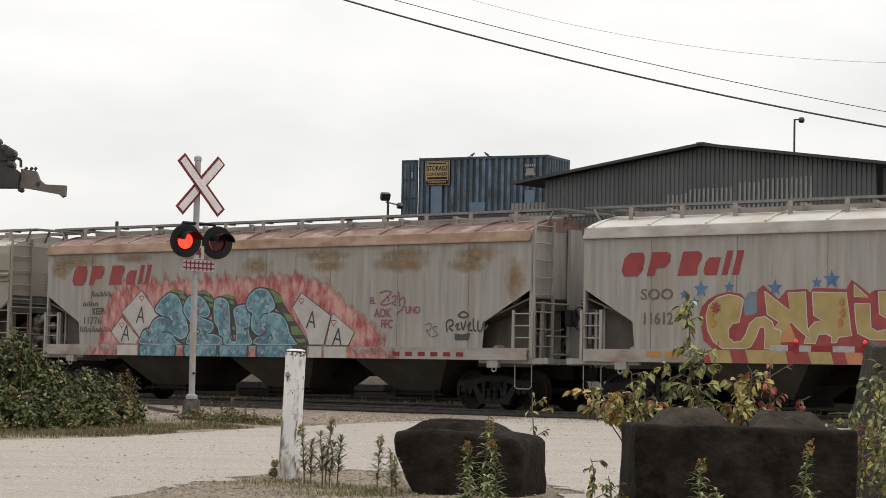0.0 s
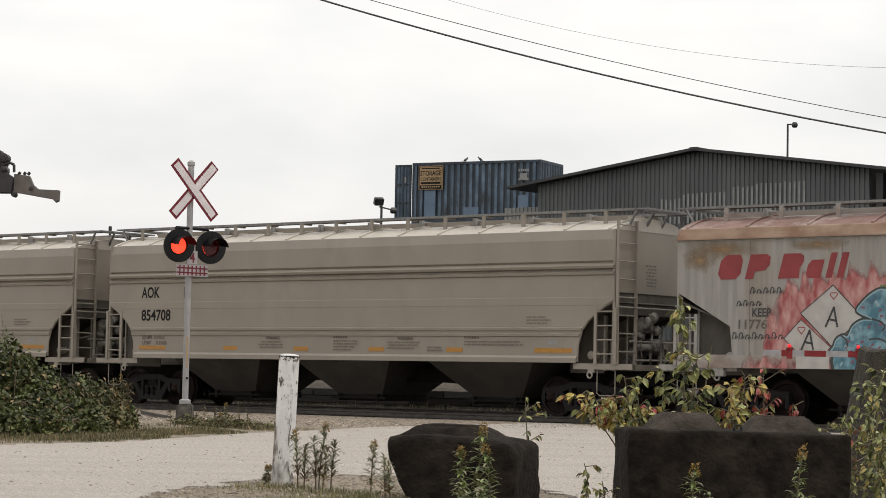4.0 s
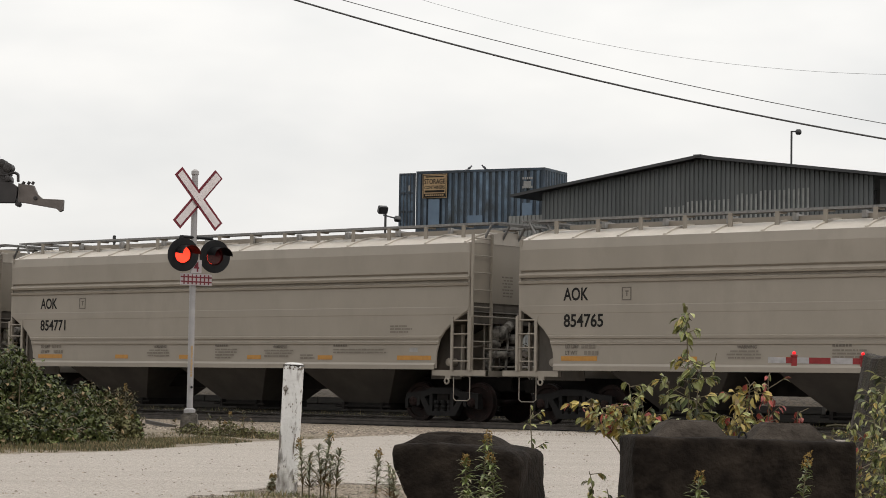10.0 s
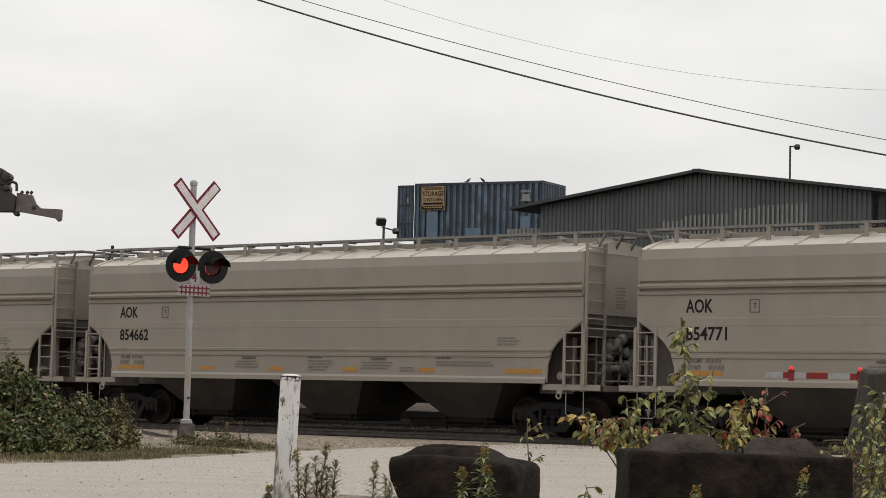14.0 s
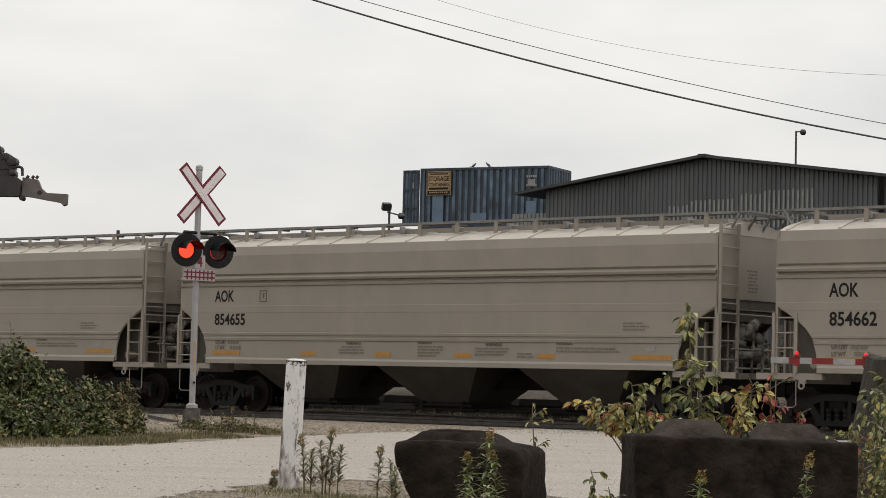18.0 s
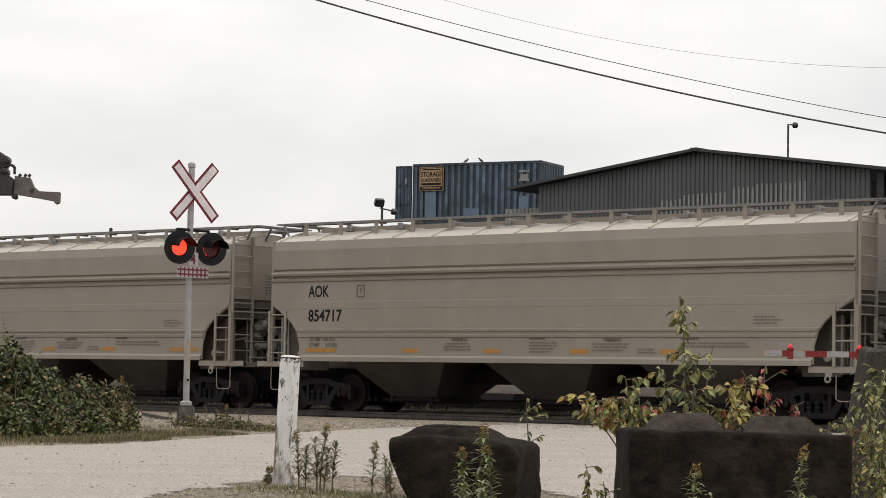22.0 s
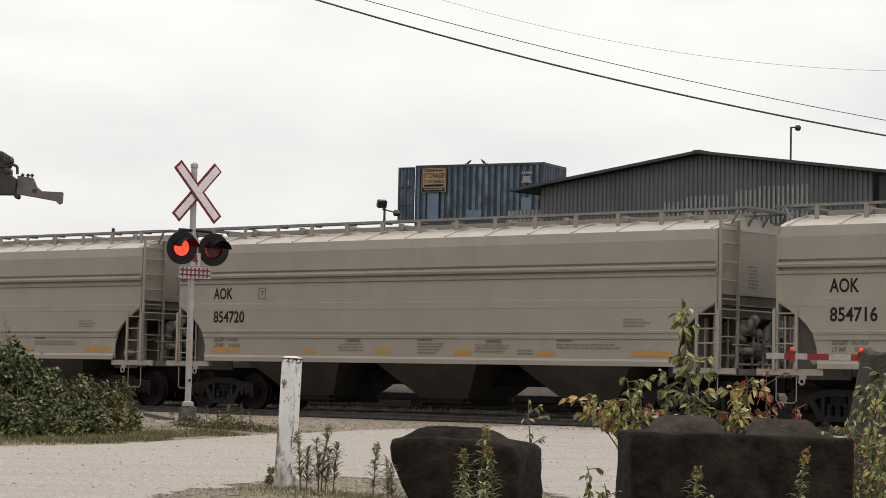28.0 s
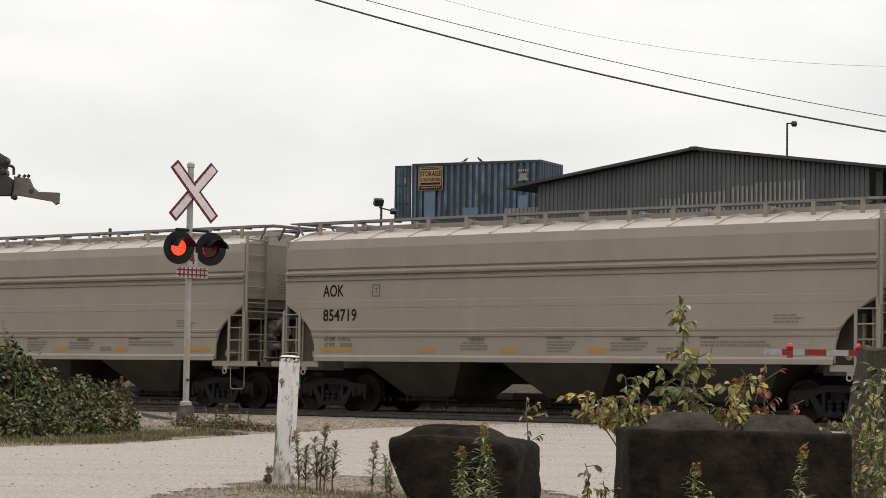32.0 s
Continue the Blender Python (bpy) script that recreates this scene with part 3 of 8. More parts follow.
def build_track(off, s0, s1, label):
    """Two rails on timber ties, over a low bed of ballast."""
    bed = new("railway_track")
    bed.matrix_basis = track_pose(0, off)
    tagged(bed, label, "railway track", kind="structure")
    profile = [(-0.075, -0.17), (0.075, -0.17), (0.075, -0.155), (0.012, -0.13), (0.012, -0.045), (0.036, -0.035), (0.036, 0.0),
               (-0.036, 0.0), (-0.036, -0.035), (-0.012, -0.045), (-0.012, -0.13), (-0.075, -0.155)]
    for y in (-0.7525, 0.7525):
        bm = bmesh.new()
        a = [bm.verts.new((s0, y + p, q)) for p, q in profile]
        b = [bm.verts.new((s1, y + p, q)) for p, q in profile]
        n = len(profile)
        for i in range(n):
            j = (i + 1) % n
            bm.faces.new((a[i], a[j], b[j], b[i]))
        part("rail", bm, RAIL_STEEL, bed)
    tie = mesh_of(soft_box(-0.115, 0.115, -1.3, 1.3, -0.34, -0.172, 0.012), TIE_WOOD)
    rng = random.Random(7)
    for i in range(int(44 / 0.56)):
        at(part("tie", tie, None, bed), -22 + 0.56 * i + rng.uniform(-0.02, 0.02), rng.uniform(-0.04, 0.04), 0, 0, 0, rng.uniform(-1.5, 1.5))


build_track(0.0, -120, 140, "worn steel rails on dark ties in brown gravel")
build_track(4.6, -120, 140, "second line of worn steel rails on dark ties")


# ---------------------------------------------------------------- covered hopper wagons
def loft(levels, extent, sign, material):
    """Side sheet of a wagon: (z, y) levels, each as long as extent(z) says; sign -1 is the near side."""
    bm = bmesh.new()
    rows = [[bm.verts.new((x, sign * o, z)) for x in (-extent(z), extent(z))] for z, o in levels]
    back = [[bm.verts.new((x, sign * (o - 0.02), z)) for x in (-extent(z), extent(z))] for z, o in levels]
    for r, flip in ((rows, sign < 0), (back, sign > 0)):
        for a, b in zip(r, r[1:]):
            q = (a[0], a[1], b[1], b[0])
            bm.faces.new(q if flip else q[::-1])
    for k in (0, 1):
        for i in range(len(rows) - 1):
            bm.faces.new((rows[i][k], rows[i + 1][k], back[i + 1][k], back[i][k]))
    bm.faces.new((rows[0][0], rows[0][1], back[0][1], back[0][0]))
    bm.faces.new((rows[-1][0], rows[-1][1], back[-1][1], back[-1][0]))
    bmesh.ops.recalc_face_normals(bm, faces=bm.faces[:])
    return mesh_of(bm, material)


def cut_curve(points):
    """Half length of the side sheet at height z, from a list of (z, x)."""
    def extent(z):
        if z <= points[0][0]:
            return points[0][1]
        for (z0, x0), (z1, x1) in zip(points, points[1:]):
            if z <= z1:
                return x0 + (x1 - x0) * (z - z0) / (z1 - z0)
        return points[-1][1]
    return extent


def build_bogie():
    """A cast truck: side frames, bolster, springs and two wheelsets."""
    bogie = new("bogie", None)
    bogie.empty_display_size = 0.1
    casting = [[(-1.10, 0.52), (-1.10, 0.66), (-0.58, 0.71), (-0.32, 0.80), (0.32, 0.80), (0.58, 0.71), (1.10, 0.66), (1.10, 0.52), (0.60, 0.55), (0.32, 0.65), (-0.32, 0.65), (-0.60, 0.55)],
               [(-0.44, 0.13), (0.44, 0.13), (0.44, 0.24), (-0.44, 0.24)]]
    for k in (-1, 1):
        casting += [[(k * 0.70, 0.57), (k * 0.54, 0.57), (k * 0.26, 0.20), (k * 0.43, 0.135)], [(k * 0.37, 0.23), (k * 0.28, 0.23), (k * 0.28, 0.66), (k * 0.37, 0.66)],
                    [(k * 1.12, 0.30), (k * 1.03, 0.32), (k * 1.03, 0.54), (k * 1.12, 0.54)], [(k * 0.76, 0.34), (k * 0.67, 0.38), (k * 0.67, 0.57), (k * 0.76, 0.57)]]
    for y in (-1.02, 1.02):
        bm = bmesh.new()
        for i, piece in enumerate(casting):
            plate(bm, piece, y - 0.07 - 0.003 * i, y + 0.07 + 0.003 * i)
        bmesh.ops.triangulate(bm, faces=[f for f in bm.faces if len(f.verts) > 4])
        bmesh.ops.recalc_face_normals(bm, faces=bm.faces[:])
        part("side_frame", bm, CAST_SHADED, bogie)
        for x in (-0.2, 0.0, 0.2):
            bm = bmesh.new()
            lathe(bm, [(0.055, 0.22), (0.075, 0.24), (0.055, 0.29), (0.075, 0.34), (0.055, 0.39), (0.075, 0.44), (0.06, 0.50)], "z", 10, (x, y, 0))
            part("spring", bm, CAST_SHADED, bogie)
    part("bolster", soft_box(-0.2, 0.2, -1.05, 1.05, 0.45, 0.72, 0.03), STEEL_DARK, bogie)
    for x in (-0.889, 0.889):
        bm = bmesh.new()
        for y in (-0.755, 0.755):
            k = 1 if y > 0 else -1
            lathe(bm, [(0.09, y + 0.08 * k), (0.16, y + 0.075 * k), (0.17, y + 0.02 * k), (0.36, y + 0.03 * k), (0.38, y + 0.065 * k),
                       (0.457, y + 0.065 * k), (0.457, y - 0.03 * k), (0.482, y - 0.055 * k), (0.482, y - 0.075 * k), (0.2, y - 0.05 * k)], "y", 28)
        lathe(bm, [(0.08, -1.0), (0.08, 1.0)], "y", 12)
        for y in (-1.13, 1.13):
            k = 1 if y > 0 else -1
            lathe(bm, [(0.12, y - 0.20 * k), (0.12, y - 0.04 * k), (0.08, y), (0.03, y + 0.01 * k)], "y", 14)
            for a in range(3):
                t = 2 * math.pi * a / 3
                bar(bm, (0.06 * math.cos(t), y - 0.02 * k, 0.06 * math.sin(t)), (0.06 * math.cos(t), y + 0.03 * k, 0.06 * math.sin(t)), 0.018, 6)
        at(part("wheelset", bm, WHEEL_SHADED, bogie), x, 0, 0.457)
    return bogie


def ladder(bm, x, y0, y1, z0, z1, rungs, along=False):
    """Two stiles with rungs; along: the rungs run along the wagon."""
    ends = ((x, y0), (x, y1)) if not along else ((y0, x), (y1, x))
    for px, py in ends:
        box(bm, px - 0.035, px + 0.035, py - 0.02, py + 0.02, z0, z1)
    for i in range(rungs):
        z = z0 + (z1 - z0) * (i + 0.7) / rungs
        bar(bm, (*ends[0], z), (*ends[1], z), 0.017, 6)


def underframe(car, half, cut, paint, hopper_mat, sill_z, bays, pitch_bay, wheel=True):
    """Hoppers, sills, end platforms, couplers and brake gear."""
    for i in range(bays):
        c = (i - (bays - 1) / 2) * pitch_bay + 0.15
        bm = bmesh.new()
        top, mid, low = [], [], []
        for r, (hx, hy, z) in ((top, (1.53, 1.57, sill_z + 0.05)), (mid, (1.50, 1.545, sill_z - 0.03)), (low, (0.70, 0.82, 0.40))):
            for sx, sy in ((-1, -1), (1, -1), (1, 1), (-1, 1)):
                r.append(bm.verts.new((c + sx * hx, sy * hy, z)))
        for a, b in ((top, mid), (mid, low)):
            for k in range(4):
                j = (k + 1) % 4
                bm.faces.new((a[k], b[k], b[j], a[j]))
        bm.faces.new(low[::-1])
        bmesh.ops.recalc_face_normals(bm, faces=bm.faces[:])
        hop = part("hopper", bm, hopper_mat, car, "grey discharge hopper with underside shade in its colour")
        bm = bmesh.new()
        box(bm, c - 0.74, c + 0.74, -0.84, 0.84, 0.24, 0.40)
        bar(bm, (c - 0.9, -0.92, 0.31), (c + 0.9, -0.92, 0.31), 0.03, 8)
        for x in (-0.62, 0.62):
            box(bm, c + x - 0.04, c + x + 0.04, -0.96, -0.82, 0.24, 0.41)
        part("outlet_gate", bm, STEEL_DARK, hop)
    part("floor_sheet", soft_box(-cut + 0.6, cut - 0.6, -1.5, 1.5, sill_z + 0.01, sill_z + 0.04, 0.005), STEEL_DARK, car)
    part("centre_sill", soft_box(-half - 0.35, half + 0.35, -0.33, 0.33, 0.72, 1.06, 0.02), STEEL_DARK, car)
    for e in (-1, 1):
        x = e * half
        bm = bmesh.new()
        vs = [bm.verts.new(v) for v in ((x - e * 0.02, -1.55, 2.60), (x - e * 0.02, 1.55, 2.60), (e * (cut - 2.2), 1.50, sill_z + 0.02), (e * (cut - 2.2), -1.50, sill_z + 0.02))]
        bm.faces.new(vs)
        vs2 = [bm.verts.new(v.co + Vector((e * 0.03, 0, -0.03))) for v in vs]
        bm.faces.new(vs2[::-1])
        for k in range(4):
            j = (k + 1) % 4
            bm.faces.new((vs[k], vs2[k], vs2[j], vs[j]))
        part("slope_sheet", bm, END_SHADE, car)
        # Added strip that stands for the shadowed band below the end sheet.
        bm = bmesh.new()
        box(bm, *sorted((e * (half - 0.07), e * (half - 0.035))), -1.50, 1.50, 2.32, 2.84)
        part("end_bearer", bm, END_SHADE, car)
        # webs under the slope sheet, with their stiffeners
        rise = (2.60 - sill_z) / (half - cut + 2.18)
        near = cut + (0.42 if half - cut < 1.2 and e > 0 else 0.8) * (half - cut)
        for y, a, b in ((-1.08, cut - 0.5, near), (0.0, cut - 1.6, half - 0.3), (1.08, cut - 0.5, near)):
            bm = bmesh.new()
            top = lambda q: sill_z + rise * (q - cut + 2.2) - 0.05
            plate(bm, [(e * a, 1.0), (e * b, 1.0), (e * b, top(b)), (e * a, top(a))], y - 0.012, y + 0.012)
            part("bolster_web", bm, END_SHADE if y else paint, car)
            if y < 0:
                for q in (b, b + 0.22):
                    bm = bmesh.new()
                    box(bm, *sorted((e * q, e * (q + 0.05))), y - 0.05, y + 0.05, 1.05, top(q) - 0.02)
                    part("stiffener", bm, paint, car)
        bm = bmesh.new()
        lathe(bm, [(0.02, -0.05), (0.09, -0.04), (0.10, 0.0), (0.10, 0.2)], "y", 14, (e * (cut + 0.22), -1.30, 1.40))
        part("end_cap", bm, paint, car)
        bm = bmesh.new()
        box(bm, min(x + e * 0.30, x + e * 0.48), max(x + e * 0.30, x + e * 0.48), -1.50, 1.50, 1.07, 1.20)
        for y in (-1.55, 1.55):
            k = 1 if y > 0 else -1
            box(bm, min(e * (cut - 0.1), x + e * 0.48), max(e * (cut - 0.1), x + e * 0.48), min(y, y - 0.12 * k), max(y, y - 0.12 * k), 1.08, 1.21)
            box(bm, min(e * (cut + 0.29), e * (cut + 0.45)), max(e * (cut + 0.29), e * (cut + 0.45)), min(y, y - 0.05 * k), max(y, y - 0.05 * k), 1.0, 1.08)
        for xx in (x + e * 0.05, x - e * 0.5):
            bar(bm, (xx, -0.45, 1.14), (xx, -1.5, 1.14), 0.03)
        part("end_platform", bm, paint, car)
        for y in (-1.58, 1.58):
            bm = bmesh.new()
            tube(bm, [(e * (cut + 0.37) + 0.062 * math.sin(2 * math.pi * i / 14), y, 0.95 + 0.062 * math.cos(2 * math.pi * i / 14)) for i in range(15)], 0.022)
            part("lifting_eye", bm, paint, car)
        bm = bmesh.new()
        box(bm, min(x + e * 0.35, x + e * 0.62), max(x + e * 0.35, x + e * 0.62), -0.10, 0.10, 0.76, 0.98)
        box(bm, min(x + e * 0.60, x + e * 0.74), max(x + e * 0.60, x + e * 0.74), -0.16, 0.13, 0.70, 1.02)
        part("coupler", bm, STEEL_DARK, car)
        bm = bmesh.new()
        for k, y in ((0, 0.42), (1, 0.50)):
            pts = [(x + e * 0.45, y, 0.92), (x + e * 0.58, y, 0.66), (x + e * 0.68, y, 0.55), (x + e * 0.75, y - 0.1, 0.58)]
            tube(bm, pts, 0.022)
        part("air_hose", bm, LAMP_BLACK, car)
        for y in (-1.52, 1.52):
            bm = bmesh.new()
            tube(bm, [(x + e * 0.02, y, 1.05), (x + e * 0.02, y, 0.55), (x - e * 0.05, y, 0.50), (x - e * 0.39, y, 0.50), (x - e * 0.46, y, 0.55), (x - e * 0.46, y, 1.05)], 0.012)
            part("stirrup_step", bm, paint, car)
    # brake gear on the platform of the leading end
    bm = bmesh.new()
    lathe(bm, [(0.05, -0.05), (0.19, 0.0), (0.20, 0.42), (0.13, 0.55), (0.05, 0.56)], "y", 16, (half - 0.35, 0.25, 1.62))
    part("brake_cylinder", bm, VALVE_GREY, car, "grimy grey brake cylinder")
    bm = bmesh.new()
    lathe(bm, [(0.06, -0.42), (0.20, -0.36), (0.20, 0.36), (0.06, 0.42)], "x", 16, (half - 0.9, 0.35, 1.45))
    part("air_reservoir", bm, VALVE_GREY, car)
    bm = bmesh.new()
    for a, b in (((half - 0.3, -0.6, 1.2), (half - 0.3, -0.6, 2.5)), ((half - 0.35, -0.15, 1.4), (half - 0.9, 0.3, 1.4)), ((half + 0.1, -0.9, 1.3), (half + 0.1, 0.9, 1.32)),
                 ((half - 0.6, -0.8, 1.22), (half - 0.6, -0.8, 1.75)), ((half - 0.6, -0.8, 1.75), (half - 0.2, 0.0, 1.9))):
        bar(bm, a, b, 0.025)
    part("brake_pipe", bm, paint, car)
    if not wheel:
        valve_cluster(car, half)
        return
    bm = bmesh.new()
    box(bm, half + 0.03, half + 0.13, -0.22, 0.20, 1.06, 4.22)
    part("end_post", bm, paint, car, "pale upright channel on the wagon end")
    bm = bmesh.new()
    for i in range(24):
        t, u = 2 * math.pi * i / 24, 2 * math.pi * (i + 1) / 24
        bar(bm, (half + 0.30, -0.06 + 0.27 * math.cos(t), 2.16 + 0.27 * math.sin(t)), (half + 0.30, -0.06 + 0.27 * math.cos(u), 2.16 + 0.27 * math.sin(u)), 0.02, 5)
    for i in range(4):
        t = math.pi / 4 + math.pi / 2 * i
        bar(bm, (half + 0.28, -0.06, 2.16), (half + 0.30, -0.06 + 0.27 * math.cos(t), 2.16 + 0.27 * math.sin(t)), 0.016, 5)
    box(bm, half + 0.13, half + 0.28, -0.42, -0.10, 1.96, 2.34)
    part("hand_brake", bm, BOOM_DARK, car)


def valve_cluster(car, half):
    """Grey brake valves piled under the slope sheet of the leading end."""
    for k, (dx, y, z, r, l) in enumerate(((0.02, -0.38, 2.10, 0.19, 0.34), (0.10, -0.18, 2.26, 0.13, 0.26), (-0.10, -0.45, 1.82, 0.14, 0.28), (0.08, -0.42, 1.60, 0.09, 0.44), (-0.40, -0.30, 1.40, 0.16, 0.5), (0.05, -0.02, 1.98, 0.12, 0.30))):
        bm = bmesh.new()
        lathe(bm, [(r * 0.5, -l / 2), (r, -l / 3), (r * 0.9, 0), (r, l / 4), (r * 0.55, l / 2)], "xyz"[k % 3], 14, (half + dx, y, z))
        bmesh.ops.rotate(bm, cent=(half + dx, y, z), verts=bm.verts[:], matrix=Matrix.Rotation(radians(17 * k + 9), 3, "ZXY"[k % 3]))
        part("control_valve", bm, VALVE_GREY, car)
    bm = bmesh.new()
    for a, b in (((0.0, -0.45, 2.0), (-0.2, -0.5, 1.2)), ((0.12, -0.2, 2.2), (0.12, -0.3, 1.2)), ((-0.15, -0.5, 1.7), (0.1, -0.5, 1.6)), ((0.14, 0.15, 2.1), (0.14, 0.12, 1.2))):
        bar(bm, (half + a[0], a[1], a[2]), (half + b[0], b[1], b[2]), 0.03)
    part("valve_pipe", bm, VALVE_GREY, car)


def roof_fittings(car, half, paint, brackets, spacing, walk_z):
    """Hatch trough and running boards on brackets."""
    for y in (-0.83, 0.83):
        bm = bmesh.new()
        w = 0.15
        box(bm, -half - 0.15, half + 0.15, y - w, y + w, walk_z - 0.035, walk_z)
        box(bm, -half - 0.15, half + 0.15, y - w - 0.006, y - w, walk_z - 0.052, walk_z + 0.004)
        box(bm, -half - 0.15, half + 0.15, y + w, y + w + 0.006, walk_z - 0.052, walk_z + 0.004)
        part("running_board", bm, GRATING, car, "galvanised grating running board")
    for k in (-1, 1):
        bm = bmesh.new()
        box(bm, -0.04, 0.04, min(k * 0.70, k * 1.06), max(k * 0.70, k * 1.06), walk_z - 0.085, walk_z - 0.045)
        plate_pts = [(-0.05, walk_z - 0.05), (0.05, walk_z - 0.05), (0.05, walk_z - 0.34), (-0.05, walk_z - 0.34)]
        vs = []
        for dy in (0.0, 0.03):
            vs.append([bm.verts.new((x, k * (1.02 + dy), z)) for x, z in plate_pts])
        bm.faces.new(vs[0])
        bm.faces.new(vs[1][::-1])
        for i in range(4):
            j = (i + 1) % 4
            bm.faces.new((vs[0][i], vs[1][i], vs[1][j], vs[0][j]))
        me = mesh_of(bm, paint)
        for i in range(brackets):
            at(part("bracket", me, None, car), (i - (brackets - 1) / 2) * spacing, 0, 0)
    bm = bmesh.new()
    box(bm, -half + 0.5, half - 0.5, -0.34, 0.34, walk_z - 0.24, walk_z - 0.10)
    trough = part("hatch_cover", bm, paint, car)
    bm = bmesh.new()
    box(bm, -0.03, 0.03, -0.40, 0.40, walk_z - 0.12, walk_z - 0.06)
    box(bm, -0.05, 0.05, -0.46, -0.36, walk_z - 0.20, walk_z - 0.04)
    clamp = mesh_of(bm, GALVANISED)
    for i in range(9):
        at(part("hatch_clamp", clamp, None, trough), (i - 4) * (half - 0.8) / 4.4, 0, 0)
    for e in (-1, 1):
        bm = bmesh.new()
        for y in (-0.98, -0.30, 0.30, 0.98):
            bar(bm, (e * (half - 0.1), y, walk_z - 0.5), (e * (half + 0.18), y, walk_z - 0.05), 0.03)
        for i in range(6):
            x = e * (half - 0.02 + 0.088 * i)
            box(bm, x - 0.014, x + 0.014, -1.0, 1.0, walk_z - 0.035, walk_z)
        for y in (-0.98, -0.3, 0.3, 0.98):
            box(bm, *sorted((e * (half - 0.04), e * (half + 0.44))), y - 0.012, y + 0.012, walk_z - 0.030, walk_z - 0.004)
        part("end_walkway", bm, GRATING, car)


def roof_shell(half, eave_z, eave_y, crown_z, ribs, paint):
    """Arched roof with raised carlines."""
    bm = bmesh.new()
    prof = []
    for i in range(13):
        t = -1 + i / 6
        prof.append((eave_y * t, eave_z + (crown_z - eave_z) * (1 - abs(t) ** 2.2)))
    xs = [-half, half]
    rows = [[bm.verts.new((x, y, z)) for y, z in prof] for x in xs]
    for i in range(12):
        bm.faces.new((rows[0][i], rows[1][i], rows[1][i + 1], rows[0][i + 1]))
    for k, r in ((0, rows[0]), (1, rows[1])):
        f = bm.faces.new(r if k else r[::-1])
    bm.faces.new((rows[0][0], rows[0][-1], rows[1][-1], rows[1][0]))
    for n in range(ribs):
        x = (n - (ribs - 1) / 2) * (2 * half - 0.4) / (ribs - 1)
        for i in range(12):
            (y0, z0), (y1, z1) = prof[i], prof[i + 1]
            a = [bm.verts.new(v) for v in ((x - 0.035, y0, z0), (x + 0.035, y0, z0), (x + 0.035, y1, z1), (x - 0.035, y1, z1))]
            b = [bm.verts.new(v.co + Vector((0, 0, 0.035))) for v in a]
            bm.faces.new(b)
            for k in range(4):
                j = (k + 1) % 4
                bm.faces.new((a[k], a[j], b[j], b[k]))
    return mesh_of(bm, paint)


def end_sheet(car, half, eave_z, eave_y, crown_z, low, paint):
    for e in (-1, 1):
        bm = bmesh.new()
        pts = [(-eave_y, low), (eave_y, low), (eave_y, eave_z)]
        pts += [(eave_y * (1 - i / 4), eave_z + (crown_z - eave_z) * (1 - abs(1 - i / 4) ** 2.2)) for i in range(1, 8)] + [(-eave_y, eave_z)]
        a = [bm.verts.new((e * (half - 0.03), y, z)) for y, z in pts]
        b = [bm.verts.new((e * (half - 0.01), y, z)) for y, z in pts]
        bm.faces.new(a)
        bm.faces.new(b)
        bmesh.ops.recalc_face_normals(bm, faces=bm.faces[:])
        part("end_sheet", bm, paint, car)
        for y in (-1.53, 1.53):
            bm = bmesh.new()
            box(bm, min(e * (half - 0.04), e * (half + 0.02)), max(e * (half - 0.04), e * (half + 0.02)), y - 0.04, y + 0.04, 1.21, eave_z)
            part("corner_post", bm, paint, car)


def ladders(car, half, cut, eave_z, paint):
    """End ladders up to the roof, side ladders on the cut-outs, and the grab bar across."""
    for e in (-1, 1):
        for y in (-1, 1):
            if e * y < 0:
                bm = bmesh.new()
                ladder(bm, e * (half + 0.07), y * 1.54, y * 0.82, 1.20, eave_z + 0.22, 8)
                part("end_ladder", bm, paint, car)
            bm = bmesh.new()
            ladder(bm, y * 1.58, e * (half + 0.05), e * (half - 0.48), 1.20, 2.46 if half - cut < 1.2 else 2.30, 4, True)
            part("side_ladder", bm, paint, car)
        for reach, z in ((1.52, 2.47), (1.08, 1.72)):
            bm = bmesh.new()
            bar(bm, (e * (half + 0.09), -reach, z), (e * (half + 0.09), reach, z), 0.02)
            part("grab_rail", bm, paint, car)


BOGIE = build_bogie()


def add_bogies(car):
    for x in (-6.97, 6.97):
        b = copy_thing(BOGIE, pose(x, 0, 0))
        b.parent = car


def lengthen(car, f):
    """Draw a wagon out along its length; the bogies and the repeated fittings keep their shape."""
    for o in car.children:
        o.matrix_basis.translation.x *= f
        if o.type == "MESH" and o.data.users == 1:
            o.data.transform(Matrix.Diagonal((f, 1, 1, 1)))


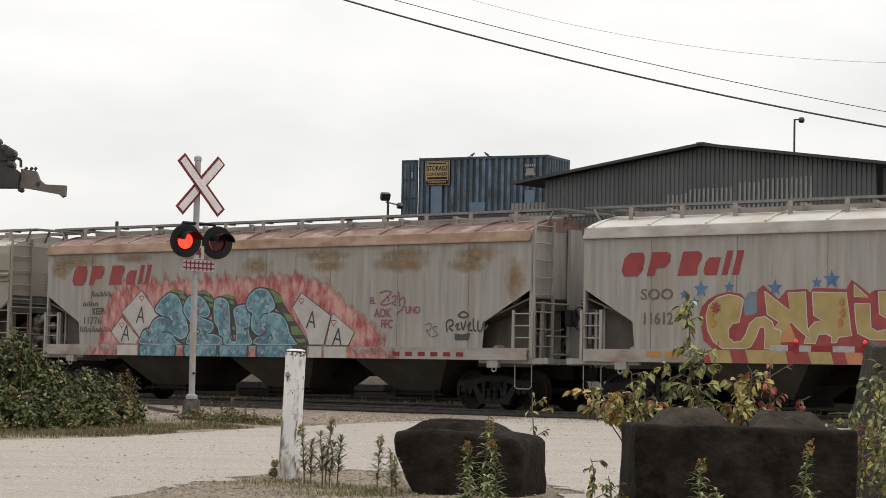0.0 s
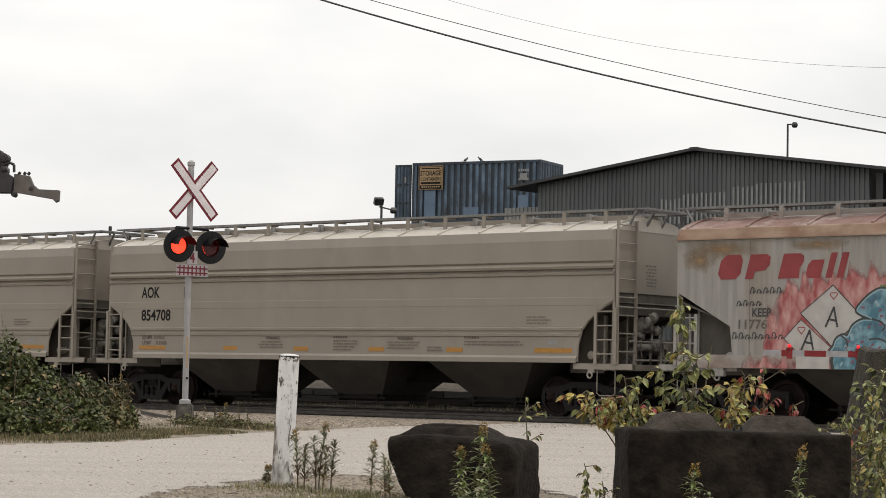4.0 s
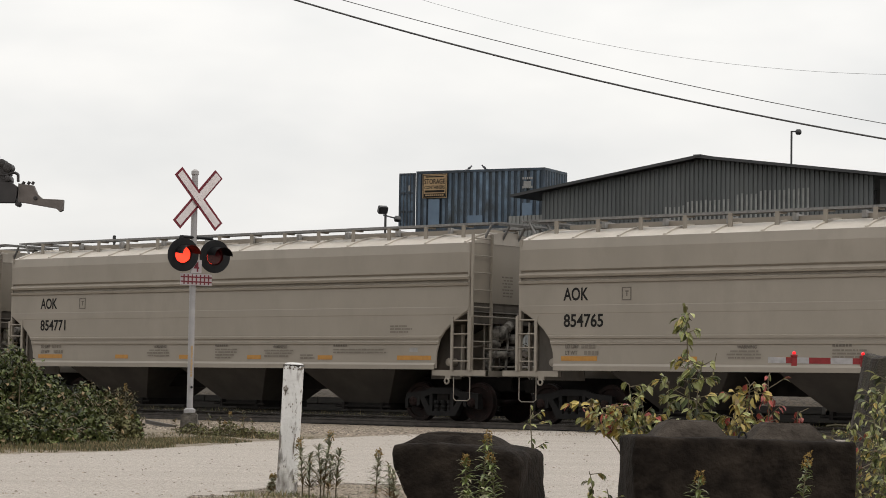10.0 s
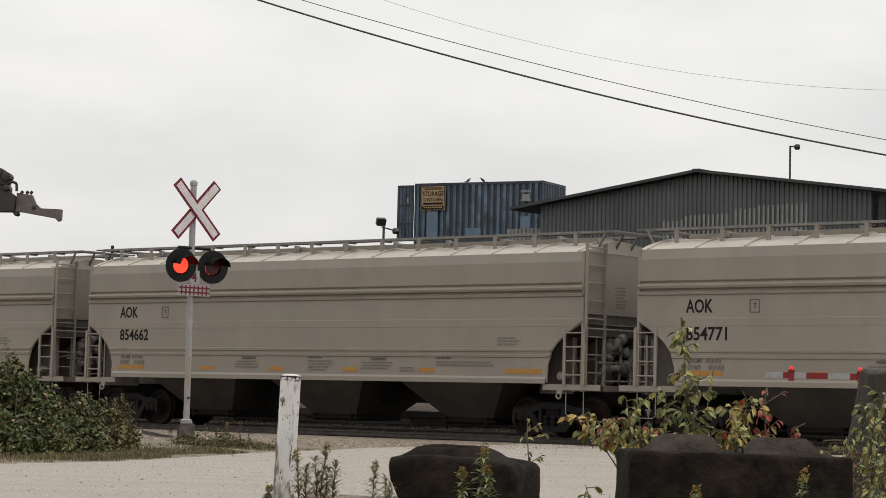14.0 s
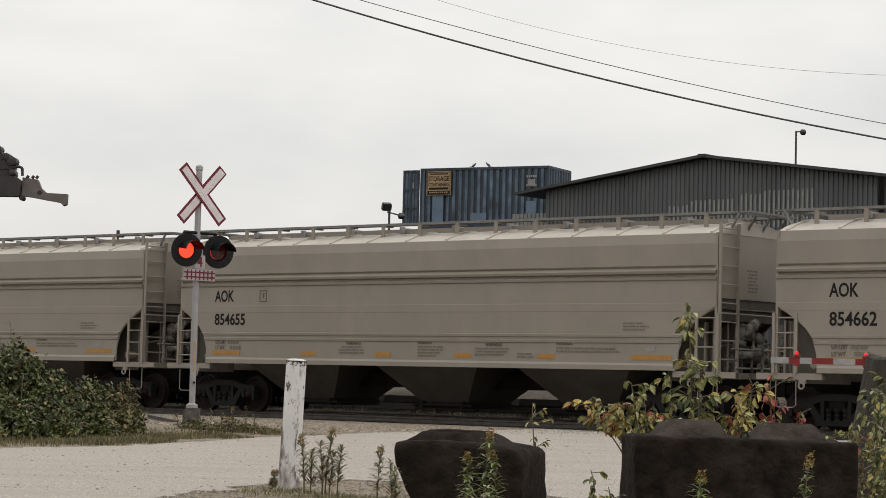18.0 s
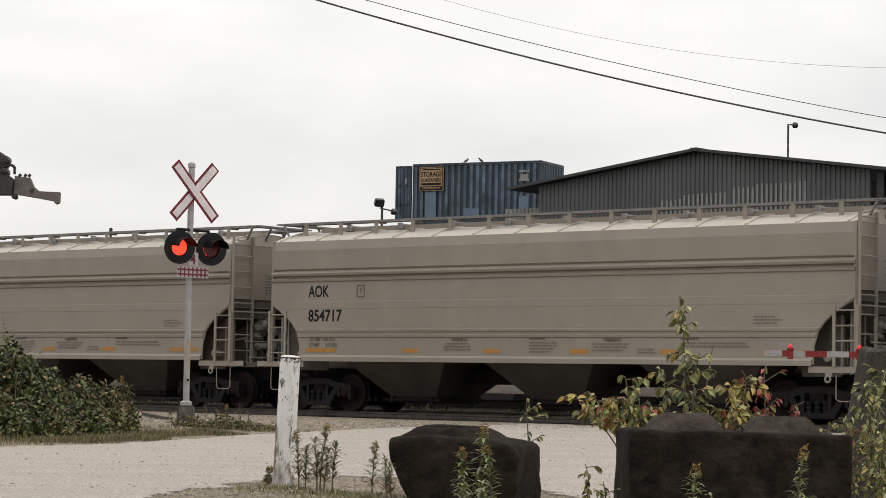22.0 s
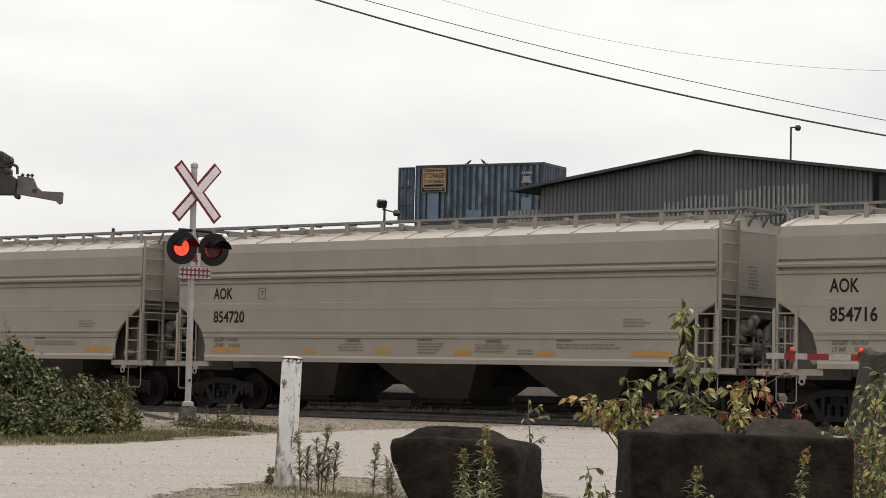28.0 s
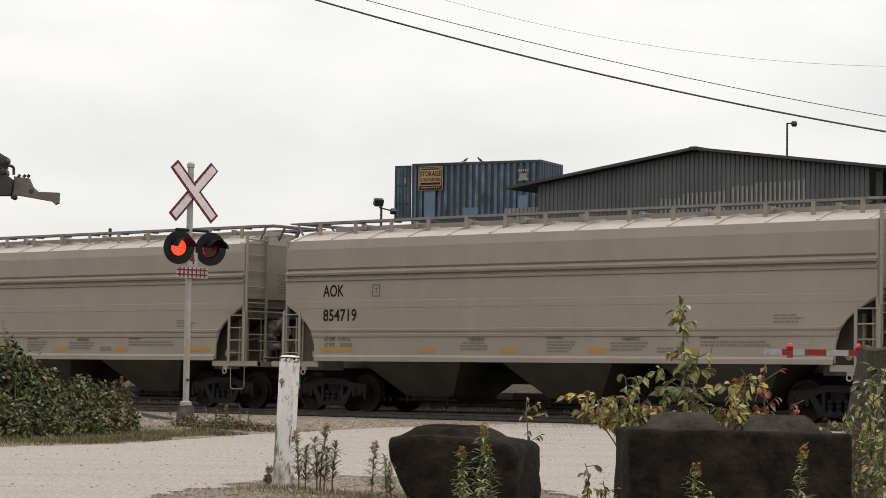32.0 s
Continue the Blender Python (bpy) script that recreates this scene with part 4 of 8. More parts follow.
def grey_hopper():
    car = thing("hopper_wagon", pose(0, 0, 0), "clean light grey covered hopper wagon with ribbed sides on the rails", "freight wagon", "wagons of the train")
    half, extent = 8.13, cut_curve([(1.22, 7.14), (1.62, 7.16), (1.95, 7.26), (2.15, 7.42), (2.32, 7.62), (2.50, 7.90), (2.62, 8.10), (2.63, 8.13)])
    levels = [(1.22, 1.612), (1.325, 1.612), (1.375, 1.575), (1.62, 1.575), (1.80, 1.575), (1.815, 1.60), (1.87, 1.605), (1.885, 1.575), (1.93, 1.575),
              (1.945, 1.60), (2.0, 1.605), (2.015, 1.58), (2.15, 1.58), (2.32, 1.58), (2.50, 1.582), (2.515, 1.586), (2.62, 1.586), (2.63, 1.586), (2.68, 1.586), (2.69, 1.582),
              (3.17, 1.58), (3.19, 1.615), (3.245, 1.625), (3.275, 1.54), (3.31, 1.53), (3.33, 1.61), (3.385, 1.625), (3.43, 1.56), (3.46, 1.53), (3.50, 1.575),
              (3.97, 1.575), (4.19, 1.53), (4.20, 1.50)]
    for sign in (-1, 1):
        part("side_sheet", loft(levels, extent, sign, GREY_PAINT), None, car)
    part("roof", roof_shell(half, 4.20, 1.50, 4.50, 14, ROOF_LIT), None, car)
    end_sheet(car, half, 4.20, 1.50, 4.50, 2.80, GREY_PAINT)
    ladders(car, half, 7.14, 4.20, GREY_PAINT)
    roof_fittings(car, half, GREY_PAINT, 14, 1.155, 4.70)
    underframe(car, half, 7.14, GREY_PAINT, HOPPER_SHADE, 1.22, 3, 4.25, False)
    for e in (-1, 1):
        for y in (-1.55, 1.55):
            rim = bmesh.new()
            tube(rim, [(e * extent(z), y, z) for z in (1.25, 1.62, 1.95, 2.15, 2.32, 2.50, 2.62)], 0.028)
            part("edge_rim", rim, GREY_PAINT, car)
    add_bogies(car)
    front = -1.612
    # reflective strips, stencils and the square plate on the near side
    for x, w in ((-6.45, 0.98), (-3.6, 0.48), (-1.18, 0.48), (1.27, 0.48), (3.67, 0.48), (6.5, 1.05)):
        part("reflector", soft_box(x - w / 2, x + w / 2, -1.583, -1.573, 1.44, 1.545, 0.003), ORANGE, car, "orange reflective strip")
    rng = random.Random(5)
    for x0, x1, z, n, head in ((-6.82, -6.05, 1.79, 2, 0.0), (-2.62, -1.62, 1.715, 3, 0.5), (-0.1, 0.72, 1.74, 4, 0.1), (1.62, 2.72, 1.715, 3, 0.5), (2.85, 3.4, 1.60, 2, 0.0), (3.95, 6.02, 1.74, 2, 0.05), (5.75, 6.45, 2.30, 3, 0.0)):
        if head == 0.5:
            at(part("stencil_heading", lettering("WARNING", 0.105, FADED_INK, 0.95, "CENTER"), None, car), (x0 + x1) / 2, -1.590, z + 0.005)
        elif head:
            bm = bmesh.new()
            w = 0.46
            c = x0 + (x1 - x0 - w) * (1 if head == 0.5 else 0) / 2
            for k in range(6):
                box(bm, c + k * w / 6, c + k * w / 6 + 0.060, -1.5905, -1.589, z + 0.02, z + 0.075)
            tagged(part("stencil_heading", bm, FADED_INK, car), kind="stuff")
        if x0 < -6:
            at(part("stencil_heading", lettering("LD LMT", 0.13, FADED_INK, 0.85), None, car), x0, -1.590, 1.72)
            at(part("stencil_heading", lettering("LT WT", 0.13, FADED_INK, 0.85), None, car), x0, -1.590, 1.575)
            bm = bmesh.new()
            for c, q in ((-6.38, 1.72), (-6.28, 1.72), (-6.18, 1.72), (-6.08, 1.72), (-6.30, 1.575), (-6.20, 1.575), (-6.10, 1.575), (-6.00, 1.575)):
                box(bm, c, c + 0.075, -1.5905, -1.589, q, q + 0.09)
            tagged(part("stencil_text", bm, STENCIL, car), kind="stuff")
            continue
        bm = bmesh.new()
        for i in range(n):
            c, end = x0 + (rng.uniform(0, 0.15) if head == 0.5 else 0), x1 - rng.uniform(0, 0.3) * (x1 - x0)
            while c < end:
                l = rng.uniform(0.04, 0.22)
                e = min(c + l, end)
                vs = [bm.verts.new(v) for v in ((c, -1.590, z - 0.07 * (i + 1)), (e, -1.590, z - 0.07 * (i + 1)), (e, -1.590, z - 0.07 * (i + 1) + 0.034), (c, -1.590, z - 0.07 * (i + 1) + 0.034))]
                bm.faces.new(vs)
                c += l + 0.022
        tagged(part("stencil_text", bm, STENCIL, car), kind="stuff")
    # small stencils on the end sheet
    bm = bmesh.new()
    for i in range(7):
        y = -0.35 + rng.uniform(0, 0.1)
        while y < 0.05:
            l = rng.uniform(0.05, 0.14)
            box(bm, half - 0.008, half - 0.006, y, y + l, 3.42 - 0.075 * i, 3.455 - 0.075 * i)
            y += l + 0.03
    tagged(part("end_stencil", bm, STENCIL, car), kind="stuff")
    part("inspection_label", soft_box(6.36, 6.61, -1.583, -1.577, 1.63, 1.73, 0.002), GALVANISED, car, "small pale inspection label")
    bm = bmesh.new()
    for x in range(12):
        box(bm, -1.9 + 0.21 * x, -1.9 + 0.21 * x + 0.15, -1.604, -1.601, 1.28, 1.315)
    tagged(part("stencil_text", bm, STENCIL, car), kind="stuff")
    bm = bmesh.new()
    x0, z0, s = -5.31, 2.78, 0.25
    for a in ((x0, x0 + s, z0, z0 + 0.025), (x0, x0 + s, z0 + s + 0.02, z0 + s + 0.045), (x0, x0 + 0.025, z0 + 0.025, z0 + s + 0.02), (x0 + s - 0.025, x0 + s, z0 + 0.025, z0 + s + 0.02),
              (x0 + 0.09, x0 + 0.18, z0 + 0.19, z0 + 0.215), (x0 + 0.12, x0 + 0.145, z0 + 0.09, z0 + 0.19)):
        box(bm, a[0], a[1], -1.588, -1.584, a[2], a[3])
    part("stencil_square", bm, FADED_INK, car)
    lengthen(car, 1.0083)
    return car


def old_hopper(roof_paint, edge_paint, label):
    car = thing("hopper_wagon", pose(0, 0, 0), label, "freight wagon", "wagons of the train")
    half, extent = 8.35, cut_curve([(1.41, 6.96), (2.03, 7.02), (2.74, 8.30), (2.76, 8.35)])
    levels = [(1.41, 1.585), (2.03, 1.585), (2.74, 1.585), (2.76, 1.585), (3.84, 1.585), (3.87, 1.59), (3.885, 1.655)]
    for sign in (-1, 1):
        part("side_sheet", loft(levels, extent, sign, OLD_PAINT), None, car)
        edge = loft([(3.885, 1.655), (3.91, 1.65), (4.12, 1.56), (4.14, 1.53)], lambda z: 8.35, sign, edge_paint)
        part("roof_edge", edge, None, car)
        bm = bmesh.new()
        box(bm, -8.30, 8.30, *sorted((sign * 1.50, sign * 1.645)), 1.15, 1.185)
        box(bm, -8.30, 8.30, *sorted((sign * 1.60, sign * 1.645)), 1.185, 1.395)
        box(bm, -8.30, 8.30, *sorted((sign * 1.50, sign * 1.645)), 1.395, 1.43)
        part("side_sill", bm, OLD_EDGE if sign < 0 else OLD_PAINT, car)
        for i in range(7):
            x = (i - 3) * 2.18
            bm = bmesh.new()
            box(bm, x - 0.006, x + 0.006, *sorted((sign * 1.584, sign * 1.592)), 1.435, 3.86)
            part("weld_seam", bm, STENCIL, car)
    part("roof", roof_shell(half, 4.14, 1.53, 4.46, 12, roof_paint), None, car)
    end_sheet(car, half, 4.14, 1.53, 4.46, 2.6, OLD_PAINT)
    ladders(car, half, 6.96, 4.14, OLD_PAINT)
    roof_fittings(car, half, OLD_EDGE, 12, 1.36, 4.66)
    underframe(car, half, 6.96, OLD_PAINT, HOPPER_SHADE, 1.22, 3, 4.25)
    for x in (-7.3, 7.3):
        part("jack_pad", soft_box(x - 0.16, x + 0.16, -1.63, -1.5, 0.97, 1.15, 0.01), OLD_PAINT, car)
    add_bogies(car)
    # red company mark: slanted plain shapes
    z, lean = 3.03, 0.27
    marks = ([(0.10, 0.0), (0.46, 0.0), (0.56, 0.12), (0.54, 0.40), (0.46, 0.52), (0.12, 0.52), (0.0, 0.40), (0.0, 0.12)], [(0.0, 0.0), (0.20, 0.0), (0.20, 0.16), (0.44, 0.18), (0.52, 0.30), (0.50, 0.46), (0.40, 0.52), (0.0, 0.52)],
             [(0.0, 0.0), (0.50, 0.0), (0.46, 0.22), (0.52, 0.34), (0.50, 0.46), (0.40, 0.52), (0.0, 0.52)], [(0.06, 0.0), (0.36, 0.0), (0.36, 0.38), (0.08, 0.38), (0.0, 0.28), (0.0, 0.10)],
             [(0.0, 0.0), (0.15, 0.0), (0.15, 0.52), (0.0, 0.52)], [(0.0, 0.0), (0.16, 0.0), (0.16, 0.52), (0.0, 0.52)])
    for x, pts in zip((-7.36, -6.66, -5.86, -5.22, -4.74, -4.48), marks):
        part("company_mark", flat([(x + u + lean * v, z + v) for u, v in pts], -1.5935), LOGO_RED, car, "red slanted company mark")
    return car


# ---------------------------------------------------------------- spray paint on the two old wagons
def spray_letter(car, pts, fill, line, y, fat=0.055, label="", rim=None):
    """A bubble letter: dark outline, pale rim, coloured fill."""
    out = rounded(pts)
    c = sum((Vector(p) for p in out), Vector((0, 0))) / len(out)

    def grown(d):
        res = []
        n = len(out)
        for i in range(n):
            a, b = Vector(out[i - 1]), Vector(out[(i + 1) % n])
            t = (b - a).normalized()
            res.append((out[i][0] + t.y * d, out[i][1] - t.x * d))
        return res
    area = sum(out[i - 1][0] * out[i][1] - out[i][0] * out[i - 1][1] for i in range(len(out)))
    s = 1 if area > 0 else -1
    base = part("spray_letter", flat(grown(s * fat), y), line, car, label)
    if rim:
        part("rim", flat(out, y - 0.0015), rim, base)
    part("fill", flat(grown(-s * (0.012 if fat < 0.04 else 0.03 if rim else 0.0)), y - 0.003), fill, base)
    return base


def rounded_line(points, steps=4):
    """A smooth open line through the points."""
    out = []
    n = len(points)
    for i in range(n - 1):
        p0, p1, p2, p3 = (Vector(points[max(0, min(n - 1, i + k))]) for k in (-1, 0, 1, 2))
        for q in range(steps):
            t = q / steps
            v = 0.5 * ((2 * p1) + (p2 - p0) * t + (2 * p0 - 5 * p1 + 4 * p2 - p3) * t * t + (3 * p1 - p0 - 3 * p2 + p3) * t ** 3)
            out.append((v.x, v.y))
    return out + [points[-1]]


def mist(outline, y, rings=6):
    """A painted patch whose cover fades from its middle to its rim."""
    bm = bmesh.new()
    cover = bm.verts.layers.float.new("cover")
    c = sum((Vector(p) for p in outline), Vector((0, 0))) / len(outline)
    rows = []
    for k in range(1, rings + 1):
        row = []
        for p in outline:
            q = c + (Vector(p) - c) * k / rings
            v = bm.verts.new((q.x, y, q.y))
            v[cover] = 1.25 * (1 - k / rings)
            row.append(v)
        rows.append(row)
    mid = bm.verts.new((c.x, y, c.y))
    mid[cover] = 1.25
    n = len(outline)
    for i in range(n):
        j = (i + 1) % n
        bm.faces.new((mid, rows[0][i], rows[0][j]))
        for p, q in zip(rows, rows[1:]):
            bm.faces.new((p[i], q[i], q[j], p[j]))
    return bm


def flame_band(crest, low, y, over=0.22, seed=0.0):
    """A cloud of spray under a flaming crest; its cover thins out upwards and at both ends."""
    bm = bmesh.new()
    cover = bm.verts.layers.float.new("cover")
    cols = []
    x0, x1 = crest[0][0], crest[-1][0]
    n = int((x1 - x0) / 0.06)
    for i in range(n + 1):
        x = x0 + (x1 - x0) * i / n
        for (a, za), (b, zb) in zip(crest, crest[1:]):
            if a <= x <= b + 1e-6:
                top = za + (zb - za) * (x - a) / (b - a)
                break
        wave = (x * 2.6 + 0.6 * noise.noise(Vector((x * 1.3 + seed, 0.5, 0)))) % 1.0
        top += (0.34 * (1 - wave) ** 1.6 - 0.12) * (0.6 + 0.8 * noise.noise(Vector((x * 0.9, 4.5, 0)))) + 0.05 * noise.noise(Vector((x * 11.0, 2.5, 0)))
        side = min(1.0, (x - x0) / 0.5, (x1 - x) / 0.5)
        col = []
        for k in range(9):
            q = k / 8
            lean = 0.10 * q * q
            v = bm.verts.new((x + lean, y, low + (top + over - low) * q))
            v[cover] = min(1.25, 0.30 + (1 - q) * (top + over - low) / 0.34) * (0.35 + 0.65 * side) if q < 1 else 0.0
            col.append(v)
        cols.append(col)
    for p, q in zip(cols, cols[1:]):
        for k in range(8):
            bm.faces.new((p[k], q[k], q[k + 1], p[k + 1]))
    return bm


def sprayed_wagon():
    car = old_hopper(OLD_ROOF, RUST_EDGE, "rusty white covered hopper wagon sprayed with turquoise bubble letters")
    rng = random.Random(21)
    # ragged pink cloud behind the letters
    crest = [(-6.2, 2.2), (-5.75, 2.80), (-4.92, 2.95), (-4.05, 3.05), (-2.97, 3.02), (-1.9, 3.06), (-0.4, 3.05), (0.77, 3.10), (1.4, 3.0), (2.06, 2.86), (2.65, 2.35), (3.43, 1.90), (4.0, 1.55)]
    part("spray_cloud", flame_band(crest, 1.435, -1.5925), SPRAY_PINK, car, "pink and red spray cloud")
    part("spray_cloud", flame_band([(-6.7, 1.36), (4.5, 1.36)], 1.155, -1.6475, 0.035), SPRAY_PINK, car)
    # olive and black striped shades behind the letters
    y = -1.600
    shades = ([(-3.58, 2.75), (-3.31, 2.88), (-3.02, 2.85), (-2.74, 2.67), (-2.66, 2.48), (-2.72, 2.23), (-2.78, 1.99), (-2.93, 2.28), (-3.05, 2.58)],
              [(-3.69, 1.74), (-3.3, 1.74), (-3.05, 1.59), (-2.74, 1.74), (-2.63, 1.6), (-2.69, 1.45), (-3.68, 1.45)],
              [(-2.53, 2.73), (-2.26, 2.86), (-2.01, 2.79), (-1.84, 2.62), (-1.83, 2.42), (-1.78, 2.03), (-1.53, 1.6), (-1.8, 1.74), (-1.85, 1.99), (-2.0, 2.4)],
              [(-1.56, 2.66), (-1.36, 2.73), (-1.12, 2.66), (-0.98, 2.47), (-1.11, 2.32), (-1.04, 2.03), (-0.98, 1.75), (-1.19, 1.75), (-1.25, 2.32)],
              [(-0.17, 2.88), (0.23, 2.86), (0.53, 2.69), (0.66, 2.46), (1.03, 2.08), (1.36, 1.71), (1.53, 1.45), (1.05, 1.45), (0.88, 1.75), (0.57, 2.2), (0.34, 2.41), (0.2, 2.7)],
              [(-0.51, 2.32), (-0.28, 2.32), (-0.08, 2.24), (-0.13, 1.7), (-0.32, 1.45), (-0.51, 1.45)])
    stripes = ([[(-3.48, 2.82), (-3.23, 2.84), (-2.95, 2.77)], [(-3.26, 2.70), (-3.02, 2.70), (-2.80, 2.62)], [(-3.06, 2.55), (-2.91, 2.53), (-2.74, 2.50)]],
               [[(-3.50, 1.58), (-3.35, 1.56), (-3.22, 1.50)], [(-2.95, 1.55), (-2.80, 1.60)]],
               [[(-2.39, 2.79), (-2.19, 2.81), (-1.99, 2.74)], [(-2.22, 2.67), (-2.04, 2.64), (-1.87, 2.57)], [(-2.02, 2.47), (-1.86, 2.45)]],
               [[(-1.50, 2.69), (-1.30, 2.70), (-1.12, 2.64)], [(-1.27, 2.56), (-1.12, 2.51)], [(-1.14, 1.88), (-1.04, 1.86)]], [], [[(-0.42, 2.20), (-0.25, 2.22)], [(-0.38, 1.56), (-0.30, 1.58)]])
    bands = ([(0.03, 2.87), (0.26, 2.83), (0.56, 2.66), (0.63, 2.53), (0.36, 2.51), (0.27, 2.7)], [(0.63, 2.27), (0.88, 2.21), (1.03, 2.05), (0.77, 2.06)], [(0.87, 1.92), (1.14, 1.92), (1.33, 1.72), (0.95, 1.71)],
             [(1.0, 1.60), (1.38, 1.62), (1.44, 1.53), (1.06, 1.51)])
    for k, pts in enumerate(shades):
        base = part("spray_shade", flat(rounded(pts, 3), y), SPRAY_BLACK, car)
        for line in stripes[k]:
            part("stripe", stroke(line, 0.085, y - 0.003), SPRAY_GREEN, base)
        for band in bands if k == 4 else ():
            part("stripe", flat(band, y - 0.003), SPRAY_GREEN, base)
    y = -1.606
    letters = ([(-4.5, 1.45), (-4.52, 1.64), (-4.44, 1.79), (-4.3, 1.85), (-4.21, 1.83), (-4.09, 2.04), (-3.88, 2.16), (-3.66, 2.17), (-3.92, 2.28), (-4.0, 2.38), (-3.79, 2.61), (-3.58, 2.75), (-3.41, 2.79), (-3.19, 2.72),
                (-3.05, 2.55), (-2.93, 2.28), (-2.78, 1.99), (-2.74, 1.74), (-2.87, 1.62), (-3.05, 1.59), (-3.3, 1.69), (-3.18, 1.54), (-3.06, 1.45)],
               [(-2.93, 2.33), (-2.84, 2.6), (-2.6, 2.73), (-2.32, 2.69), (-2.14, 2.57), (-2.0, 2.4), (-1.96, 2.25), (-2.09, 2.15), (-2.34, 2.19), (-2.2, 2.13), (-1.88, 2.03), (-1.81, 1.91), (-1.87, 1.79), (-2.04, 1.72),
                (-1.8, 1.72), (-1.53, 1.62), (-1.49, 1.52), (-1.59, 1.45), (-2.69, 1.45), (-2.77, 1.6), (-2.67, 1.79), (-2.54, 1.89), (-2.71, 2.06)],
               [(-1.83, 2.42), (-1.8, 2.59), (-1.63, 2.66), (-1.43, 2.62), (-1.3, 2.52), (-1.25, 2.28), (-1.23, 2.03), (-1.19, 1.75), (-1.09, 1.56), (-1.0, 1.56), (-0.99, 1.79), (-1.04, 2.03), (-1.11, 2.27), (-1.07, 2.39),
                (-0.85, 2.46), (-0.58, 2.46), (-0.49, 2.39), (-0.54, 2.23), (-0.45, 2.06), (-0.56, 1.89), (-0.52, 1.7), (-0.48, 1.46), (-1.45, 1.46), (-1.59, 1.55), (-1.64, 1.84), (-1.78, 2.03), (-1.82, 2.23)],
               [(-0.65, 2.46), (-0.59, 2.66), (-0.4, 2.82), (-0.17, 2.88), (0.07, 2.83), (0.23, 2.67), (0.34, 2.48), (0.32, 2.36), (0.12, 2.24), (0.31, 2.27), (0.57, 2.2), (0.77, 2.01), (0.88, 1.75), (1.05, 1.56),
                (1.05, 1.46), (-0.25, 1.46), (-0.32, 1.6), (-0.17, 1.68), (-0.33, 1.75), (-0.46, 1.89), (-0.47, 2.13), (-0.43, 2.25), (-0.58, 2.32)])
    curls = ([[(-3.66, 2.18), (-3.45, 2.12), (-3.36, 2.02), (-3.42, 1.94)], [(-3.72, 1.76), (-3.5, 1.78), (-3.3, 1.70)], [(-4.36, 1.84), (-4.24, 1.76), (-4.2, 1.62)]],
             [[(-2.34, 2.20), (-2.4, 2.28), (-2.34, 2.36)], [(-2.54, 1.90), (-2.36, 1.84), (-2.3, 1.76), (-2.5, 1.68)]],
             [[(-1.22, 1.75), (-1.16, 1.6), (-1.06, 1.55)], [(-0.56, 1.89), (-0.72, 1.82)]],
             [[(0.12, 2.25), (-0.06, 2.22), (-0.14, 2.12)], [(-0.28, 1.66), (-0.05, 1.7), (0.08, 1.82), (0.0, 1.92)], [(0.1, 1.6), (0.22, 1.7), (0.3, 1.62)]])
    for k, pts in enumerate(letters):
        base = spray_letter(car, pts, SPRAY_BLUE, SPRAY_BLACK, y - 0.006 * (k % 2), 0.042, "turquoise bubble letter", SPRAY_PALE)
        for line in curls[k]:
            part("inner_line", stroke(rounded_line(line, 3), 0.035, y - 0.006 * (k % 2) - 0.0065), SPRAY_BLACK, base)
        edge = rounded(pts, 2)
        made = 0
        while made < 26:
            x, z = rng.uniform(min(p[0] for p in pts), max(p[0] for p in pts)), rng.uniform(1.5, 2.82)
            inside = sum((a[1] > z) != (b[1] > z) and x < a[0] + (b[0] - a[0]) * (z - a[1]) / (b[1] - a[1]) for a, b in zip(edge, edge[1:] + edge[:1])) % 2
            if not inside or min(math.hypot(x - p[0], z - p[1]) for p in edge) < 0.09:
                continue
            t = rng.uniform(-1.4, 0.9)
            w = 0.075 if made % 3 else 0.14
            part("fleck", stroke([(x - w * 0.5 * math.cos(t), z - w * 0.5 * math.sin(t)), (x, z + 0.012), (x + w * 0.5 * math.cos(t), z + w * 0.5 * math.sin(t))], 0.040 if made % 3 else 0.07, y - 0.006 * (k % 2) - 0.005), SPRAY_VIOLET if made % 3 else SPRAY_PALE, base)
            made += 1
    for x0, x1 in ((-4.47, -3.22), (-2.78, -1.70), (-1.50, -0.60), (-0.16, 0.98)):
        part("spray_outline", flat([(x0 - 0.09, 1.1525), (x1 + 0.07, 1.1525), (x1 + 0.11, 1.28), (x1 + 0.09, 1.4275), (x0 - 0.09, 1.4275), (x0 - 0.11, 1.28)], -1.650), SPRAY_BLACK, car)
        for i in range(5):
            q = x0 + (x1 - x0) * (i + 0.5) / 5
            part("fleck", stroke([(q, 1.22 + 0.05 * (i % 2)), (q + 0.05, 1.30 + 0.04 * (i % 2))], 0.04, -1.6535), SPRAY_VIOLET if i % 2 else SPRAY_PALE, car)
        part("spray_letter", flat([(x0, 1.153), (x1, 1.153), (x1 + 0.05, 1.28), (x1 + 0.03, 1.427), (x0 - 0.03, 1.427), (x0 - 0.04, 1.28)], -1.652), SPRAY_BLUE, car)
    # playing cards either side, each with a painted A
    cards = (([(-5.32, 2.3), (-4.55, 2.89), (-3.85, 2.21), (-4.58, 1.61)], (-4.57, 2.21), 0), ([(-5.71, 1.78), (-5.3, 2.18), (-4.58, 1.59), (-4.66, 1.45), (-5.34, 1.45)], (-5.13, 1.74), 1),
             ([(0.92, 2.41), (1.23, 2.78), (2.26, 2.19), (2.03, 1.45), (1.53, 1.45), (1.42, 1.75)], (1.58, 2.08), 0), ([(2.26, 2.19), (2.32, 2.24), (3.04, 1.78), (2.84, 1.45), (2.06, 1.45)], (2.46, 1.66), 1))
